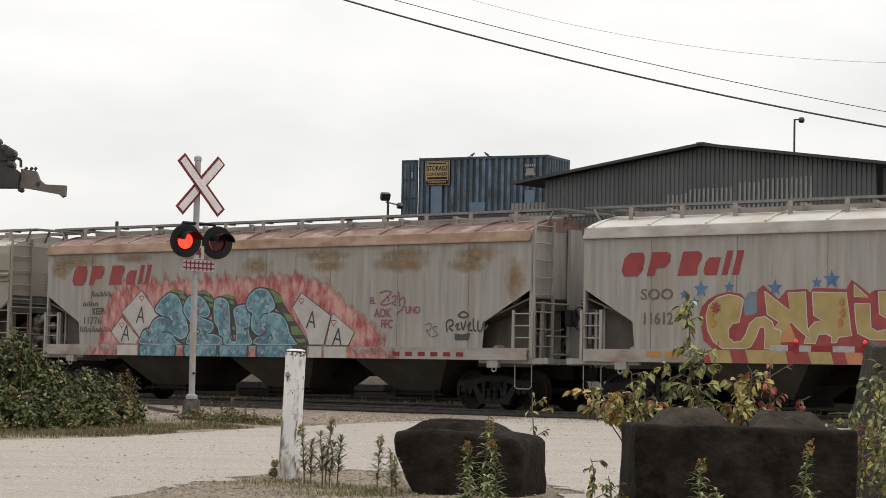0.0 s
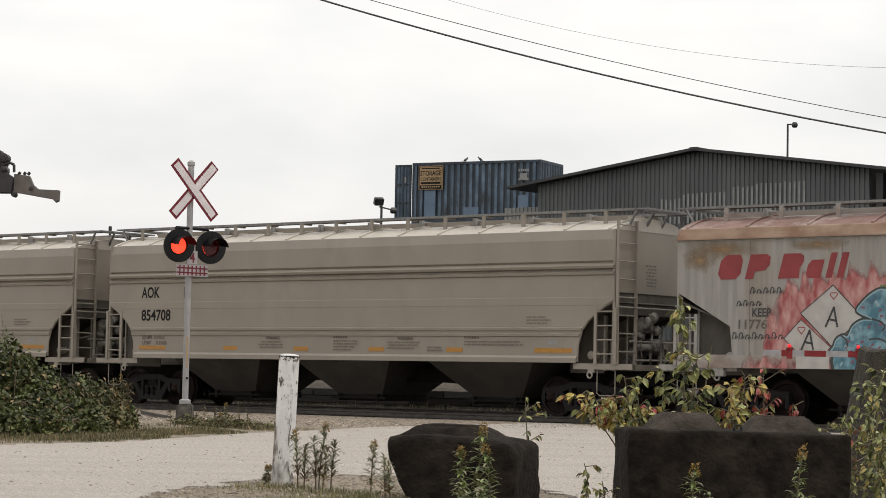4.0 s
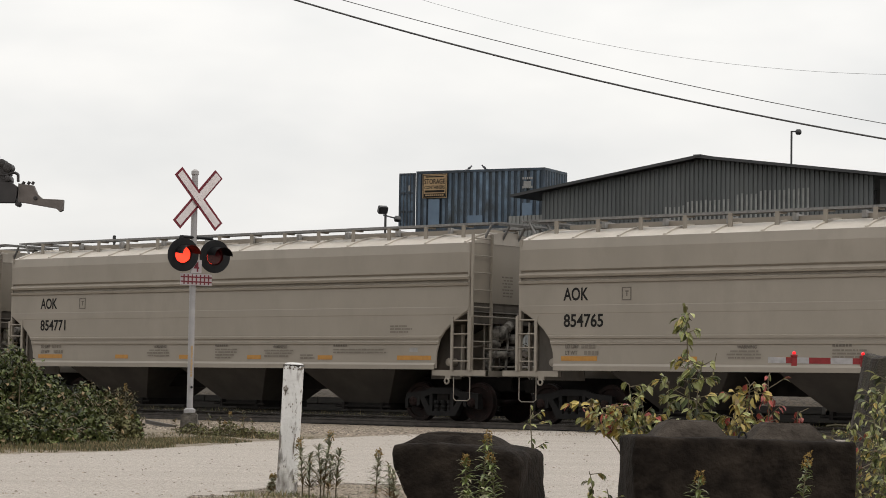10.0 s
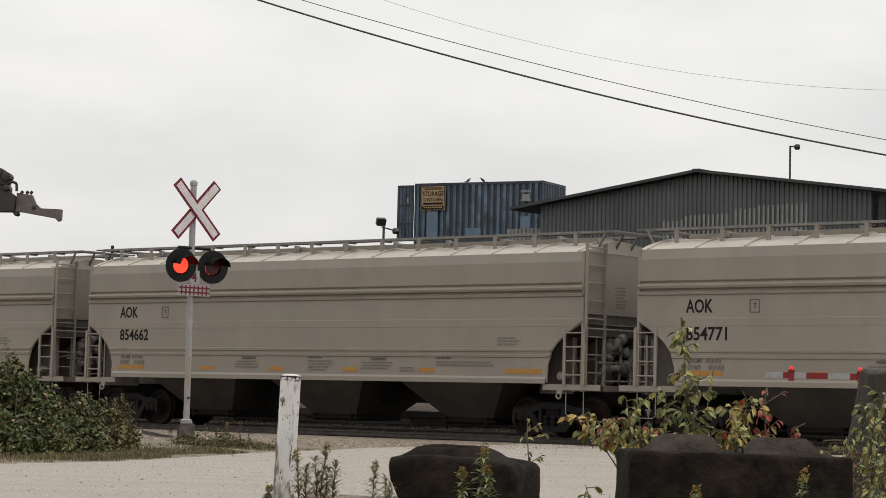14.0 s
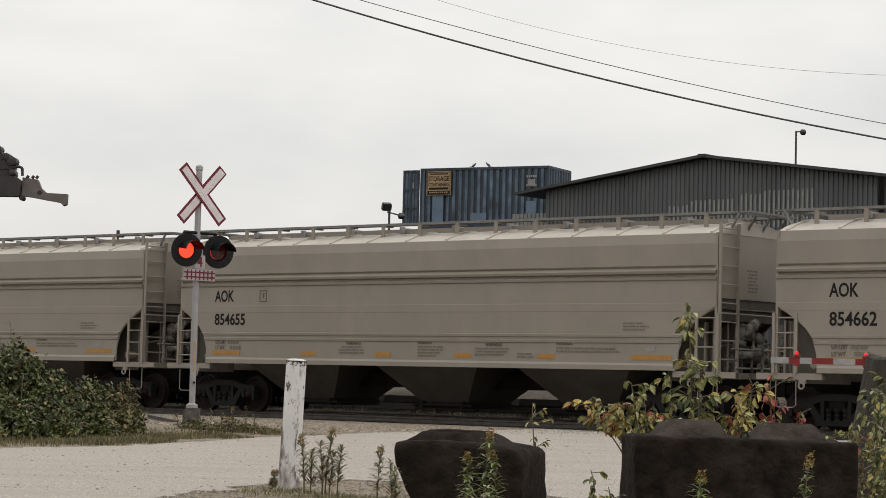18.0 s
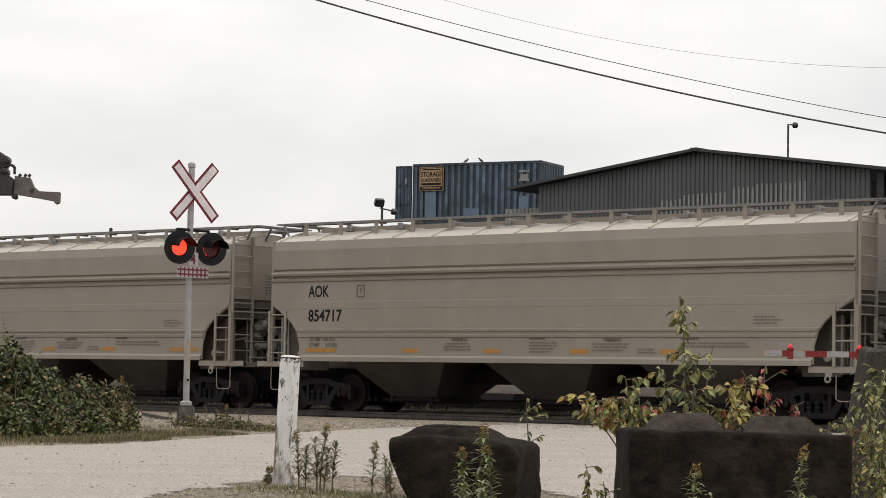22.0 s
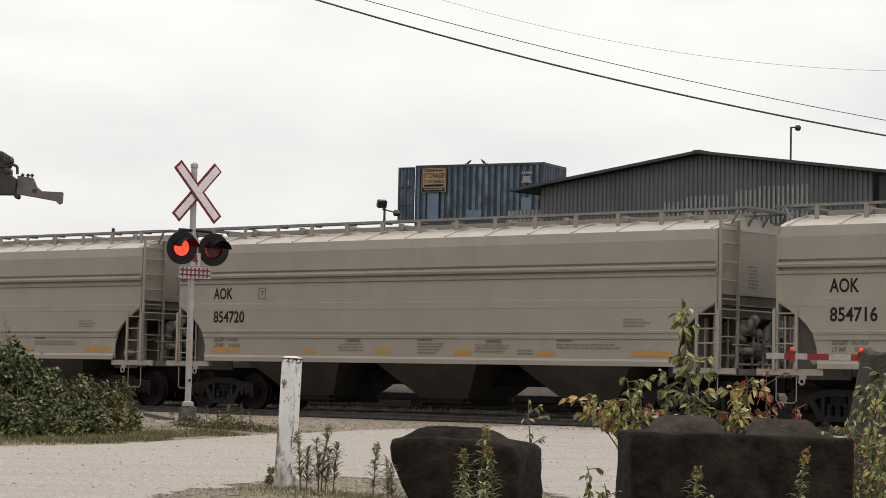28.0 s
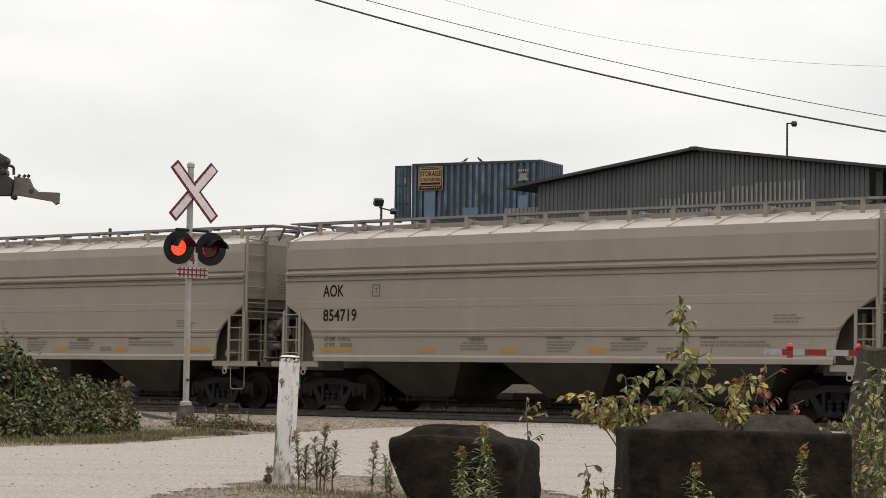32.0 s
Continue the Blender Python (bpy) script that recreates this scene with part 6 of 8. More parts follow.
def perched_bird(p, turn):
    b = thing("bird", pose(*p, 0, 0, turn), "small dark bird perched on a container roof", "bird", "birds on the container")
    bm = bmesh.new()
    bmesh.ops.create_icosphere(bm, subdivisions=2, radius=0.065)
    for v in bm.verts:
        v.co = Vector((v.co.x * 1.5, v.co.y * 0.9, v.co.z * 0.9 + v.co.x * 0.7)) + Vector((0, 0, 0.11))
    part("body", bm, BIRD, b, smooth=True)
    bm = bmesh.new()
    bmesh.ops.create_icosphere(bm, subdivisions=2, radius=0.034)
    for v in bm.verts:
        v.co += Vector((0.09, 0, 0.19))
    bar(bm, (0.11, 0, 0.19), (0.155, 0, 0.185), 0.009, 6, 0.003)
    part("head", bm, BIRD, b, smooth=True)
    bm = bmesh.new()
    box(bm, -0.20, -0.06, -0.02, 0.02, 0.03, 0.05)
    part("tail", bm, BIRD, b)
    for y in (-0.03, 0.03):
        bm = bmesh.new()
        bar(bm, (0, y * 0.6, 0.0), (0, y * 0.6, 0.07), 0.006)
        part("leg", bm, BIRD, b)


cc, cs = math.cos(radians(CONT_TURN)), math.sin(radians(CONT_TURN))
for d, turn in ((2.55, 30), (3.25, 200)):
    perched_bird((CONT[0] + d * cc, CONT[1] + d * cs + 0.3, -0.2 + 2.595 * 3 + 2.59), turn)


def flood_light():
    f = thing("flood_light", pose(-2.48, 92, -0.2), "grey floodlights on a slim pole", "flood light")
    bm = bmesh.new()
    bar(bm, (0, 0, 0), (0, 0, 8.25), 0.07, 10, 0.05)
    part("pole", bm, DARK_TRIM, f)
    bm = bmesh.new()
    bar(bm, (-0.1, 0, 8.2), (0.55, 0, 8.05), 0.03, 8)
    part("cross_arm", bm, DARK_TRIM, f)
    for x, z, s, tilt in ((-0.12, 8.42, 0.2, 25), (0.50, 8.05, 0.12, -30)):
        bm = soft_box(-s, s, -0.12, 0.12, -s * 0.8, s * 0.8, 0.03)
        at(part("lamp_head", bm, DARK_TRIM, f), x, 0, z, tilt, 0, 20)
    return f


flood_light()


def roof_lamp():
    f = thing("roof_lamp", pose(11.97, 76.0, 8.45), "slim dark lamp pole on the warehouse roof", "lamp")
    bm = bmesh.new()
    bar(bm, (0, 0, -0.05), (0, 0, 1.44), 0.035, 8)
    bar(bm, (0, 0, 1.42), (0.2, 0, 1.43), 0.025, 8)
    part("pole", bm, DARK_TRIM, f)
    bm = bmesh.new()
    lathe(bm, [(0.05, -0.10), (0.10, -0.06), (0.10, 0.06), (0.05, 0.10)], "x", 12, (0.24, 0, 1.41))
    part("lamp_head", bm, DARK_TRIM, f)


roof_lamp()


def loader_boom():
    """End of a machine's boom that reaches in from outside the view."""
    b = thing("loader_boom", pose(-14.2, 70, 0), "dark steel loader boom with a brown nose reaching over the train", "machine boom")
    bm = bmesh.new()
    plate(bm, [(-5.5, 6.40), (0.55, 6.47), (0.62, 6.95), (0.40, 7.10), (-5.5, 7.2)], -0.25, 0.25)
    part("boom_arm", bm, BOOM_DARK, b)
    bm = bmesh.new()
    plate(bm, [(0.62, 6.48), (0.80, 6.47), (1.85, 6.30), (1.95, 6.20), (2.05, 6.25), (2.06, 6.58), (1.40, 6.60), (1.22, 6.75), (1.10, 7.02), (0.62, 7.08)], -0.14, 0.14)
    nose = part("boom_nose", bm, BOOM_BROWN, b, "brown worn steel boom nose")
    bm = bmesh.new()
    lathe(bm, [(0.05, -0.17), (0.07, -0.16), (0.07, 0.16), (0.05, 0.17)], "y", 12, (1.18, 0, 6.62))
    part("pin", bm, BOOM_DARK, nose)
    bm = bmesh.new()
    lathe(bm, [(0.06, -0.2), (0.08, -0.18), (0.08, 0.18), (0.06, 0.2)], "y", 12, (0.62, 0, 6.42))
    part("pin", bm, BOOM_DARK, nose)
    bm = bmesh.new()
    plate(bm, [(-5.5, 7.5), (-0.4, 7.30), (0.38, 7.35), (0.30, 7.52), (-0.05, 7.85), (-0.35, 8.15), (-0.9, 8.3), (-5.5, 8.3)], -0.22, 0.22)
    part("upper_arm", bm, BOOM_DARK, b)
    bm = bmesh.new()
    plate(bm, [(-5.5, 6.95), (0.36, 6.98), (0.42, 7.16), (0.30, 7.50), (-5.5, 7.60)], -0.18, 0.18)
    part("link_plate", bm, BOOM_DARK, b)
    for x, z, r in ((0.28, 7.58, 0.15), (0.10, 7.72, 0.12), (-0.2, 7.95, 0.14), (0.30, 7.22, 0.10)):
        bm = bmesh.new()
        lathe(bm, [(r * 0.5, -0.3), (r, -0.28), (r, 0.28), (r * 0.5, 0.3)], "y", 14, (x, 0, z))
        part("knuckle", bm, BOOM_DARK, b)
    bm = bmesh.new()
    pts = [(0.2, -0.2, 7.32), (0.5, -0.2, 7.42), (0.62, -0.2, 7.36), (0.63, -0.2, 7.12)]
    for p, q in zip(pts, pts[1:]):
        bar(bm, p, q, 0.045, 8)
    for x in (0.75, 0.92, 1.05):
        bar(bm, (x, -0.1, 7.05), (x + 0.06, -0.1, 7.14), 0.05, 8)
    part("hydraulic_hose", bm, BOOM_DARK, b)
    bm = bmesh.new()
    box(bm, -5.4, -4.6, -0.4, 0.4, -0.2, 7.6)
    part("column", bm, BOOM_DARK, b)


loader_boom()


def vent_pipe():
    v = thing("vent_pipe", pose(-11.7, 78, -0.2), "short dark vent pipe in the far yard", "pipe")
    bm = bmesh.new()
    lathe(bm, [(0.045, 0), (0.045, 5.95), (0.06, 5.96), (0.06, 6.20), (0.035, 6.22)], "z", 12)
    part("pipe", bm, DARK_TRIM, v)


vent_pipe()


def gravel_bank():
    """A long bank of gravel held by a low wall of old ties, beyond the second track."""
    p = trackside(0, 8.6, -0.17)
    b = thing("gravel_bank", pose(p.x, p.y, p.z, 0, 0, -TRACK_TURN), "low bank of brown gravel behind a dark tie wall", "gravel bank")
    rng = random.Random(52)
    for row in range(3):
        x = -36.0 + 0.9 * row
        while x < 5.0:
            l = rng.uniform(2.3, 2.6)
            bm = soft_box(x, x + l - 0.03, -0.12 + rng.uniform(-0.02, 0.02), 0.12, 0.215 * row, 0.215 * row + 0.205, 0.015)
            part("wall_tie", bm, STEEL_DARK if rng.random() < 0.4 else TIE_SHADE, b)
            x += l
    bm = bmesh.new()
    cols = []
    for i in range(140):
        x = -36 + 0.3 * i
        col = []
        for y, z in ((0.10, 0.50), (0.18, 0.62), (0.5, 0.74), (1.2, 0.88), (2.2, 0.86), (3.6, 0.0)):
            lift = 0.07 * noise.noise(Vector((x * 0.5, y, 2.0))) + 0.05 * noise.noise(Vector((x * 2.3, y * 2.0, 7.0)))
            col.append(bm.verts.new((x, y, z + (lift if z > 0.55 else 0))))
        cols.append(col)
    for a, c in zip(cols, cols[1:]):
        for k in range(5):
            bm.faces.new((a[k], c[k], c[k + 1], a[k + 1]))
    part("gravel", bm, HEAP_GRAVEL, b, smooth=True)


gravel_bank()


def low_slab():
    p = trackside(1.4, 10.5, -0.16)
    k = thing("concrete_slab", pose(p.x, p.y, p.z, 0, 0, -20), "low yellowish concrete slab beyond the tracks", "concrete slab")
    bm = bmesh.new()
    plate(bm, [(-1.0, 0), (1.2, 0), (1.05, 0.86), (-0.55, 0.90)], -0.6, 0.6)
    part("slab", bm, HEAP_GRAVEL, k)


low_slab()


def yard_fence():
    """Plain board fence along the back of the yard."""
    p = trackside(0, 20.0, -0.2)
    f = thing("yard_fence", pose(p.x, p.y, p.z, 0, 0, -TRACK_TURN), "dark weathered board fence behind the tracks", "fence")
    rng = random.Random(40)
    board = mesh_of(soft_box(-0.145, 0.145, -0.02, 0.02, 0, 2.5, 0.006), TIE_WOOD)
    for i in range(230):
        at(part("board", board, None, f), -48 + 0.30 * i, rng.uniform(-0.01, 0.01), rng.uniform(-0.06, 0.0))
    for z in (0.5, 2.0):
        bm = bmesh.new()
        box(bm, -48.2, 21, 0.03, 0.10, z, z + 0.1)
        part("fence_rail", bm, TIE_WOOD, f)


yard_fence()


# ---------------------------------------------------------------- level crossing signals
def crossing_signal():
    s = thing("crossing_signal", pose(-4.33, 38.0, -0.02), "silver crossing signal mast with crossbuck and twin red lamps", "crossing signal")
    bm = bmesh.new()
    lathe(bm, [(0.054, 0.28), (0.054, 4.40), (0.066, 4.41), (0.066, 4.47), (0.03, 4.50)], "z", 16)
    part("mast", bm, MAST_PAINT, s)
    bm = soft_box(-0.16, 0.16, -0.16, 0.16, -0.15, 0.30, 0.03)
    for v in bm.verts:
        if v.co.z > 0.2:
            v.co.x *= 0.8
            v.co.y *= 0.8
    bmesh.ops.subdivide_edges(bm, edges=[e for e in bm.edges if e.calc_length() > 0.12], cuts=4, use_grid_fill=True)
    for v in bm.verts:
        v.co += noise.noise_vector(v.co * 9) * 0.022
    part("foundation", bm, FOUNDATION, s, "stained dark concrete foundation")
    # faded ochre strip and small fittings on the mast
    bm = bmesh.new()
    rng = random.Random(8)
    z = 0.92
    while z < 1.36:
        h = rng.uniform(0.03, 0.09)
        rows = [[bm.verts.new((0.0555 * math.sin(a), -0.0555 * math.cos(a), q)) for a in (0.05, 0.3, 0.55, 0.8 - rng.uniform(0, 0.25))] for q in (z, z + h)]
        for k in range(3):
            bm.faces.new((rows[0][k], rows[0][k + 1], rows[1][k + 1], rows[1][k]))
        z += h + rng.choice((0.0, 0.004, 0.012))
    part("faded_strip", bm, SIGN_YELLOW, s, "peeling ochre strip on the mast")
    bm = bmesh.new()
    box(bm, 0.0, 0.035, -0.060, -0.054, 1.38, 1.45)
    part("sticker", bm, SIGN_YELLOW, s)
    bm = bmesh.new()
    lathe(bm, [(0.02, -0.085), (0.024, -0.05)], "y", 8, (0.03, 0, 0.74))
    part("bolt", bm, LAMP_BLACK, s)
    bm = bmesh.new()
    lathe(bm, [(0.10, 0.29), (0.10, 0.36), (0.06, 0.38)], "z", 12)
    part("base_collar", bm, MAST_PAINT, s)
    turn = 41.0
    head = part("sign_bracket", soft_box(-0.10, 0.10, -0.09, -0.065, 3.88, 4.08, 0.01), GALVANISED, s)
    head.matrix_basis = pose(0, 0, 0, 0, 0, turn)
    for k, lean in ((0, -47.0), (1, 47.0)):
        y = -0.10 - 0.025 * k
        bm = bmesh.new()
        L, W = 0.63, 0.105
        box(bm, -L, L, y - 0.004, y + 0.004, -W, W)
        board = part("crossbuck_board", bm, RED_SIGN, s, "white crossbuck board with dark red rim")
        board.matrix_basis = pose(0, 0, 3.98, 0, 0, turn) @ pose(0, 0, 0, 0, lean)
        bm = bmesh.new()
        box(bm, -L + 0.042, L - 0.042, y - 0.009, y - 0.006, -W + 0.042, W - 0.042)
        part("white_field", bm, WHITE_PAINT, board)
        if not k:
            bm = bmesh.new()
            box(bm, 0.0, L - 0.042, y - 0.036, y - 0.034, -W + 0.042, W - 0.042)
            part("white_field", bm, WHITE_PAINT, board)
    # number plate for the tracks: a "4" over a strip of track
    plate_m = pose(0, 0, 0, 0, 0, turn)
    tp = part("track_plate", soft_box(-0.33, 0.33, -0.105, -0.095, 2.49, 2.69, 0.004), PLATE_PAINT, s, "white plate with a dark red track symbol")
    tp.matrix_basis = plate_m
    bm = bmesh.new()
    for z in (2.55, 2.63):
        box(bm, -0.32, 0.32, -0.112, -0.108, z - 0.012, z + 0.012)
    for i in range(7):
        x = -0.255 + 0.085 * i
        box(bm, x - 0.012, x + 0.012, -0.113, -0.109, 2.505, 2.675)
    part("track_symbol", bm, RED_SIGN, tp)
    fp = part("figure_plate", soft_box(-0.11, 0.11, -0.105, -0.095, 2.70, 2.93, 0.004), PLATE_PAINT, s)
    fp.matrix_basis = plate_m
    at(part("figure", lettering("4", 0.24, RED_SIGN, 0.9, "CENTER"), None, fp), 0, -0.108, 2.73)
    bm = bmesh.new()
    bar(bm, (-0.29, -0.02, 3.32), (0.37, -0.02, 3.32), 0.028, 8)
    bar(bm, (-0.29, -0.02, 3.32), (-0.29, -0.02, 3.2), 0.028, 8)
    bar(bm, (0.37, -0.02, 3.32), (0.37, -0.02, 3.2), 0.028, 8)
    cross = part("lamp_arm", bm, LAMP_BLACK, s)
    cross.matrix_basis = plate_m
    lenses = []
    for x in (-0.29, 0.37):
        bm = bmesh.new()
        # disc background with a hole, and a drum behind it
        n, ro, ri = 28, 0.288, 0.155
        o = [bm.verts.new((ro * math.cos(2 * math.pi * i / n), -0.10, ro * math.sin(2 * math.pi * i / n))) for i in range(n)]
        c = [bm.verts.new((ri * math.cos(2 * math.pi * i / n), -0.10, ri * math.sin(2 * math.pi * i / n))) for i in range(n)]
        d = [bm.verts.new((ri * math.cos(2 * math.pi * i / n), 0.16, ri * math.sin(2 * math.pi * i / n))) for i in range(n)]
        o2 = [bm.verts.new((ro * math.cos(2 * math.pi * i / n), -0.085, ro * math.sin(2 * math.pi * i / n))) for i in range(n)]
        for i in range(n):
            j = (i + 1) % n
            bm.faces.new((o[i], o[j], c[j], c[i]))
            bm.faces.new((c[i], c[j], d[j], d[i]))
            bm.faces.new((o[i], o2[i], o2[j], o[j]))
            bm.faces.new((o2[i], d[i], d[j], o2[j]))
        bm.faces.new(d)
        lamp = part("signal_lamp", bm, LAMP_BLACK, s, "black signal lamp with disc background")
        lamp.matrix_basis = plate_m @ pose(x, -0.05, 3.01, 0, 0, 0) @ pose(0, 0, 0, 4, 0, -10)
        bm = bmesh.new()
        rows = []
        m = 14
        for k, (dist, r) in enumerate(((-0.09, 0.160), (-0.46, 0.172))):
            span = 78 if k == 0 else 84
            rows.append([bm.verts.new((r * math.sin(radians(a)), dist, r * math.cos(radians(a)))) for a in [-span + 2 * span * i / m for i in range(m + 1)]])
        for i in range(m):
            bm.faces.new((rows[0][i], rows[0][i + 1], rows[1][i + 1], rows[1][i]))
        bmesh.ops.solidify(bm, geom=bm.faces[:], thickness=0.008)
        part("visor", bm, LAMP_BLACK, lamp)
        bm = bmesh.new()
        lathe(bm, [(0.02, -0.03), (0.09, -0.025), (0.140, -0.004)], "y", 24, index=0)
        lathe(bm, [(0.02, 0.03), (0.09, 0.025), (0.140, 0.004)], "y", 24, index=1)
        lens = part("lens", mesh_of(bm, [LENS_ON, LENS_OFF]), None, lamp, "red lens that turns its lit face out in a steady flash")
        lens.location = (0, -0.075, 0)
        lenses.append(lens)
    return s, lenses


SIGNAL, LENSES = crossing_signal()


def gate_arm():
    """Lowered crossing gate: a striped arm with three red lamps; its mast stands outside the view."""
    g = thing("crossing_gate", pose(5.90, 40.0, -0.15, 0, 0, 0), "lowered crossing gate arm with red and white bands", "crossing gate")
    z = 1.53
    x = 0.0
    bands = [(0.32, 1), (0.20, 0), (0.22, 1), (0.39, 0), (0.40, 1), (0.40, 0), (0.40, 1), (0.40, 0), (0.40, 1), (0.40, 0), (0.40, 1), (0.40, 0), (0.4, 1)]
    for w, white in bands:
        bm = soft_box(x, x + w, -0.02, 0.02, z - 0.055, z + 0.055, 0.004)
        part("arm_band", bm, ARM_WHITE if white else RED_TAPE, g)
        x += w
    bm = bmesh.new()
    lathe(bm, [(0.13, 0), (0.13, 1.2), (0.10, 1.25), (0.065, 1.3), (0.065, 4.3)], "z", 14, (x + 0.2, 0, 0))
    box(bm, x - 0.05, x + 0.45, -0.18, 0.18, 1.2, 1.75)
    part("gate_mast", bm, MAST_PAINT, g)
    flash = None
    for px, blink in ((0.47, False), (1.72, True), (3.6, True)):
        bm = bmesh.new()
        lathe(bm, [(0.055, z + 0.06), (0.065, z + 0.07), (0.065, z + 0.10), (0.02, z + 0.11)], "z", 12, (px, 0, 0))
        box(bm, px - 0.05, px + 0.05, -0.03, 0.03, z - 0.10, z + 0.065)
        body = part("arm_lamp", bm, RED_TAPE, g)
        bm = bmesh.new()
        if blink:
            lathe(bm, [(0.012, -0.036), (0.026, -0.03), (0.034, 0.0)], "y", 14, index=0)
            lathe(bm, [(0.012, 0.036), (0.026, 0.03), (0.034, 0.0)], "y", 14, index=1)
            lens = part("lens", mesh_of(bm, [LENS_SMALL, LENS_OFF]), None, body, "small red lens that turns its lit face out")
            lens.location = (px, 0, z + 0.138)
            LENSES.append(lens)
        else:
            lathe(bm, [(0.025, z + 0.11), (0.034, z + 0.12), (0.032, z + 0.15), (0.015, z + 0.165)], "z", 14, (px, 0, 0))
            part("lens", bm, LENS_SMALL, body, "lit red tip lamp")


gate_arm()


# ---------------------------------------------------------------- foreground: blocks, post, stump
def worn_block(name, m, label, lx, ly, lz, knobs, wear, seed, materials):
    """A cast interlocking concrete block with domed keys on top."""
    t = thing(name, m, label, "concrete block", "concrete blocks")
    bm = bmesh.new()
    box(bm, -lx / 2, lx / 2, -ly / 2, ly / 2, 0, lz)
    bmesh.ops.bevel(bm, geom=bm.edges[:], offset=wear, segments=4, affect="EDGES", profile=0.6)
    bmesh.ops.subdivide_edges(bm, edges=[e for e in bm.edges if e.calc_length() > 0.12], cuts=5, use_grid_fill=True)
    for v in bm.verts:
        d = noise.noise_vector(v.co * 3.1 + Vector((seed, 0, 0))) * (0.011 + wear * 0.28) + noise.noise_vector(v.co * 14 + Vector((seed, 3, 0))) * 0.008
        v.co += d
        if wear > 0.05 and v.co.x > 0.2 * lx:
            u = (v.co.x - 0.2 * lx) / (0.3 * lx)
            v.co.z -= 0.05 * u ** 5 * v.co.z / lz
            v.co += noise.noise_vector(v.co * 6.5 + Vector((seed, 7, 2))) * 0.03 * min(u, 1.0)
        if wear > 0.05 and v.co.z < lz * 0.84:
            low = (lz * 0.84 - v.co.z) / (lz * 0.84)
            v.co.x *= 1 - (0.66 if v.co.x < 0 else 0.05) * low ** 1.3
    part("block_body", bm, materials, t, smooth=True)
    for kx, kw, kd, kh in knobs:
        bm = bmesh.new()
        lo = [bm.verts.new((kx + sx * kw, sy * kd, lz - 0.03)) for sx, sy in ((-1, -1), (1, -1), (1, 1), (-1, 1))]
        hi = [bm.verts.new((kx + sx * kw * 0.58, sy * kd * 0.58, lz + kh)) for sx, sy in ((-1, -1), (1, -1), (1, 1), (-1, 1))]
        bm.faces.new(hi)
        for i in range(4):
            j = (i + 1) % 4
            bm.faces.new((lo[i], lo[j], hi[j], hi[i]))
        bmesh.ops.bevel(bm, geom=bm.edges[:], offset=0.008 + wear * 0.25, segments=3, affect="EDGES")
        bmesh.ops.subdivide_edges(bm, edges=bm.edges[:], cuts=2, use_grid_fill=True)
        for v in bm.verts:
            v.co += noise.noise_vector(v.co * 9 + Vector((seed, 1, 0))) * 0.012
        part("block_key", bm, KEY_LIT if wear < 0.05 else materials, t, smooth=True)
    return t


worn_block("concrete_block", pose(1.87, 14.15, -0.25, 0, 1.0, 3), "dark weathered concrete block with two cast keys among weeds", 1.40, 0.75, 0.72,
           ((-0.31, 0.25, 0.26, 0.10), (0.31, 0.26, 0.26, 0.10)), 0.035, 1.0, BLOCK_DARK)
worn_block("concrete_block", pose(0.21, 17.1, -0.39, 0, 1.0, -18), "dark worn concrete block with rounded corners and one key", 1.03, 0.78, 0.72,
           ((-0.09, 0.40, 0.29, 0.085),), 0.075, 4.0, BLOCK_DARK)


loop = thing("lifting_loop", pose(1.90, 13.95, 0.455), "small rusty lifting loop cast into the block", "lifting loop")
bm = bmesh.new()
tube(bm, [(-0.022, 0, 0), (-0.024, 0, 0.03), (-0.012, 0, 0.052), (0.012, 0, 0.052), (0.024, 0, 0.03), (0.022, 0, 0)], 0.007)
part("loop_rod", bm, LAMP_BLACK, loop)


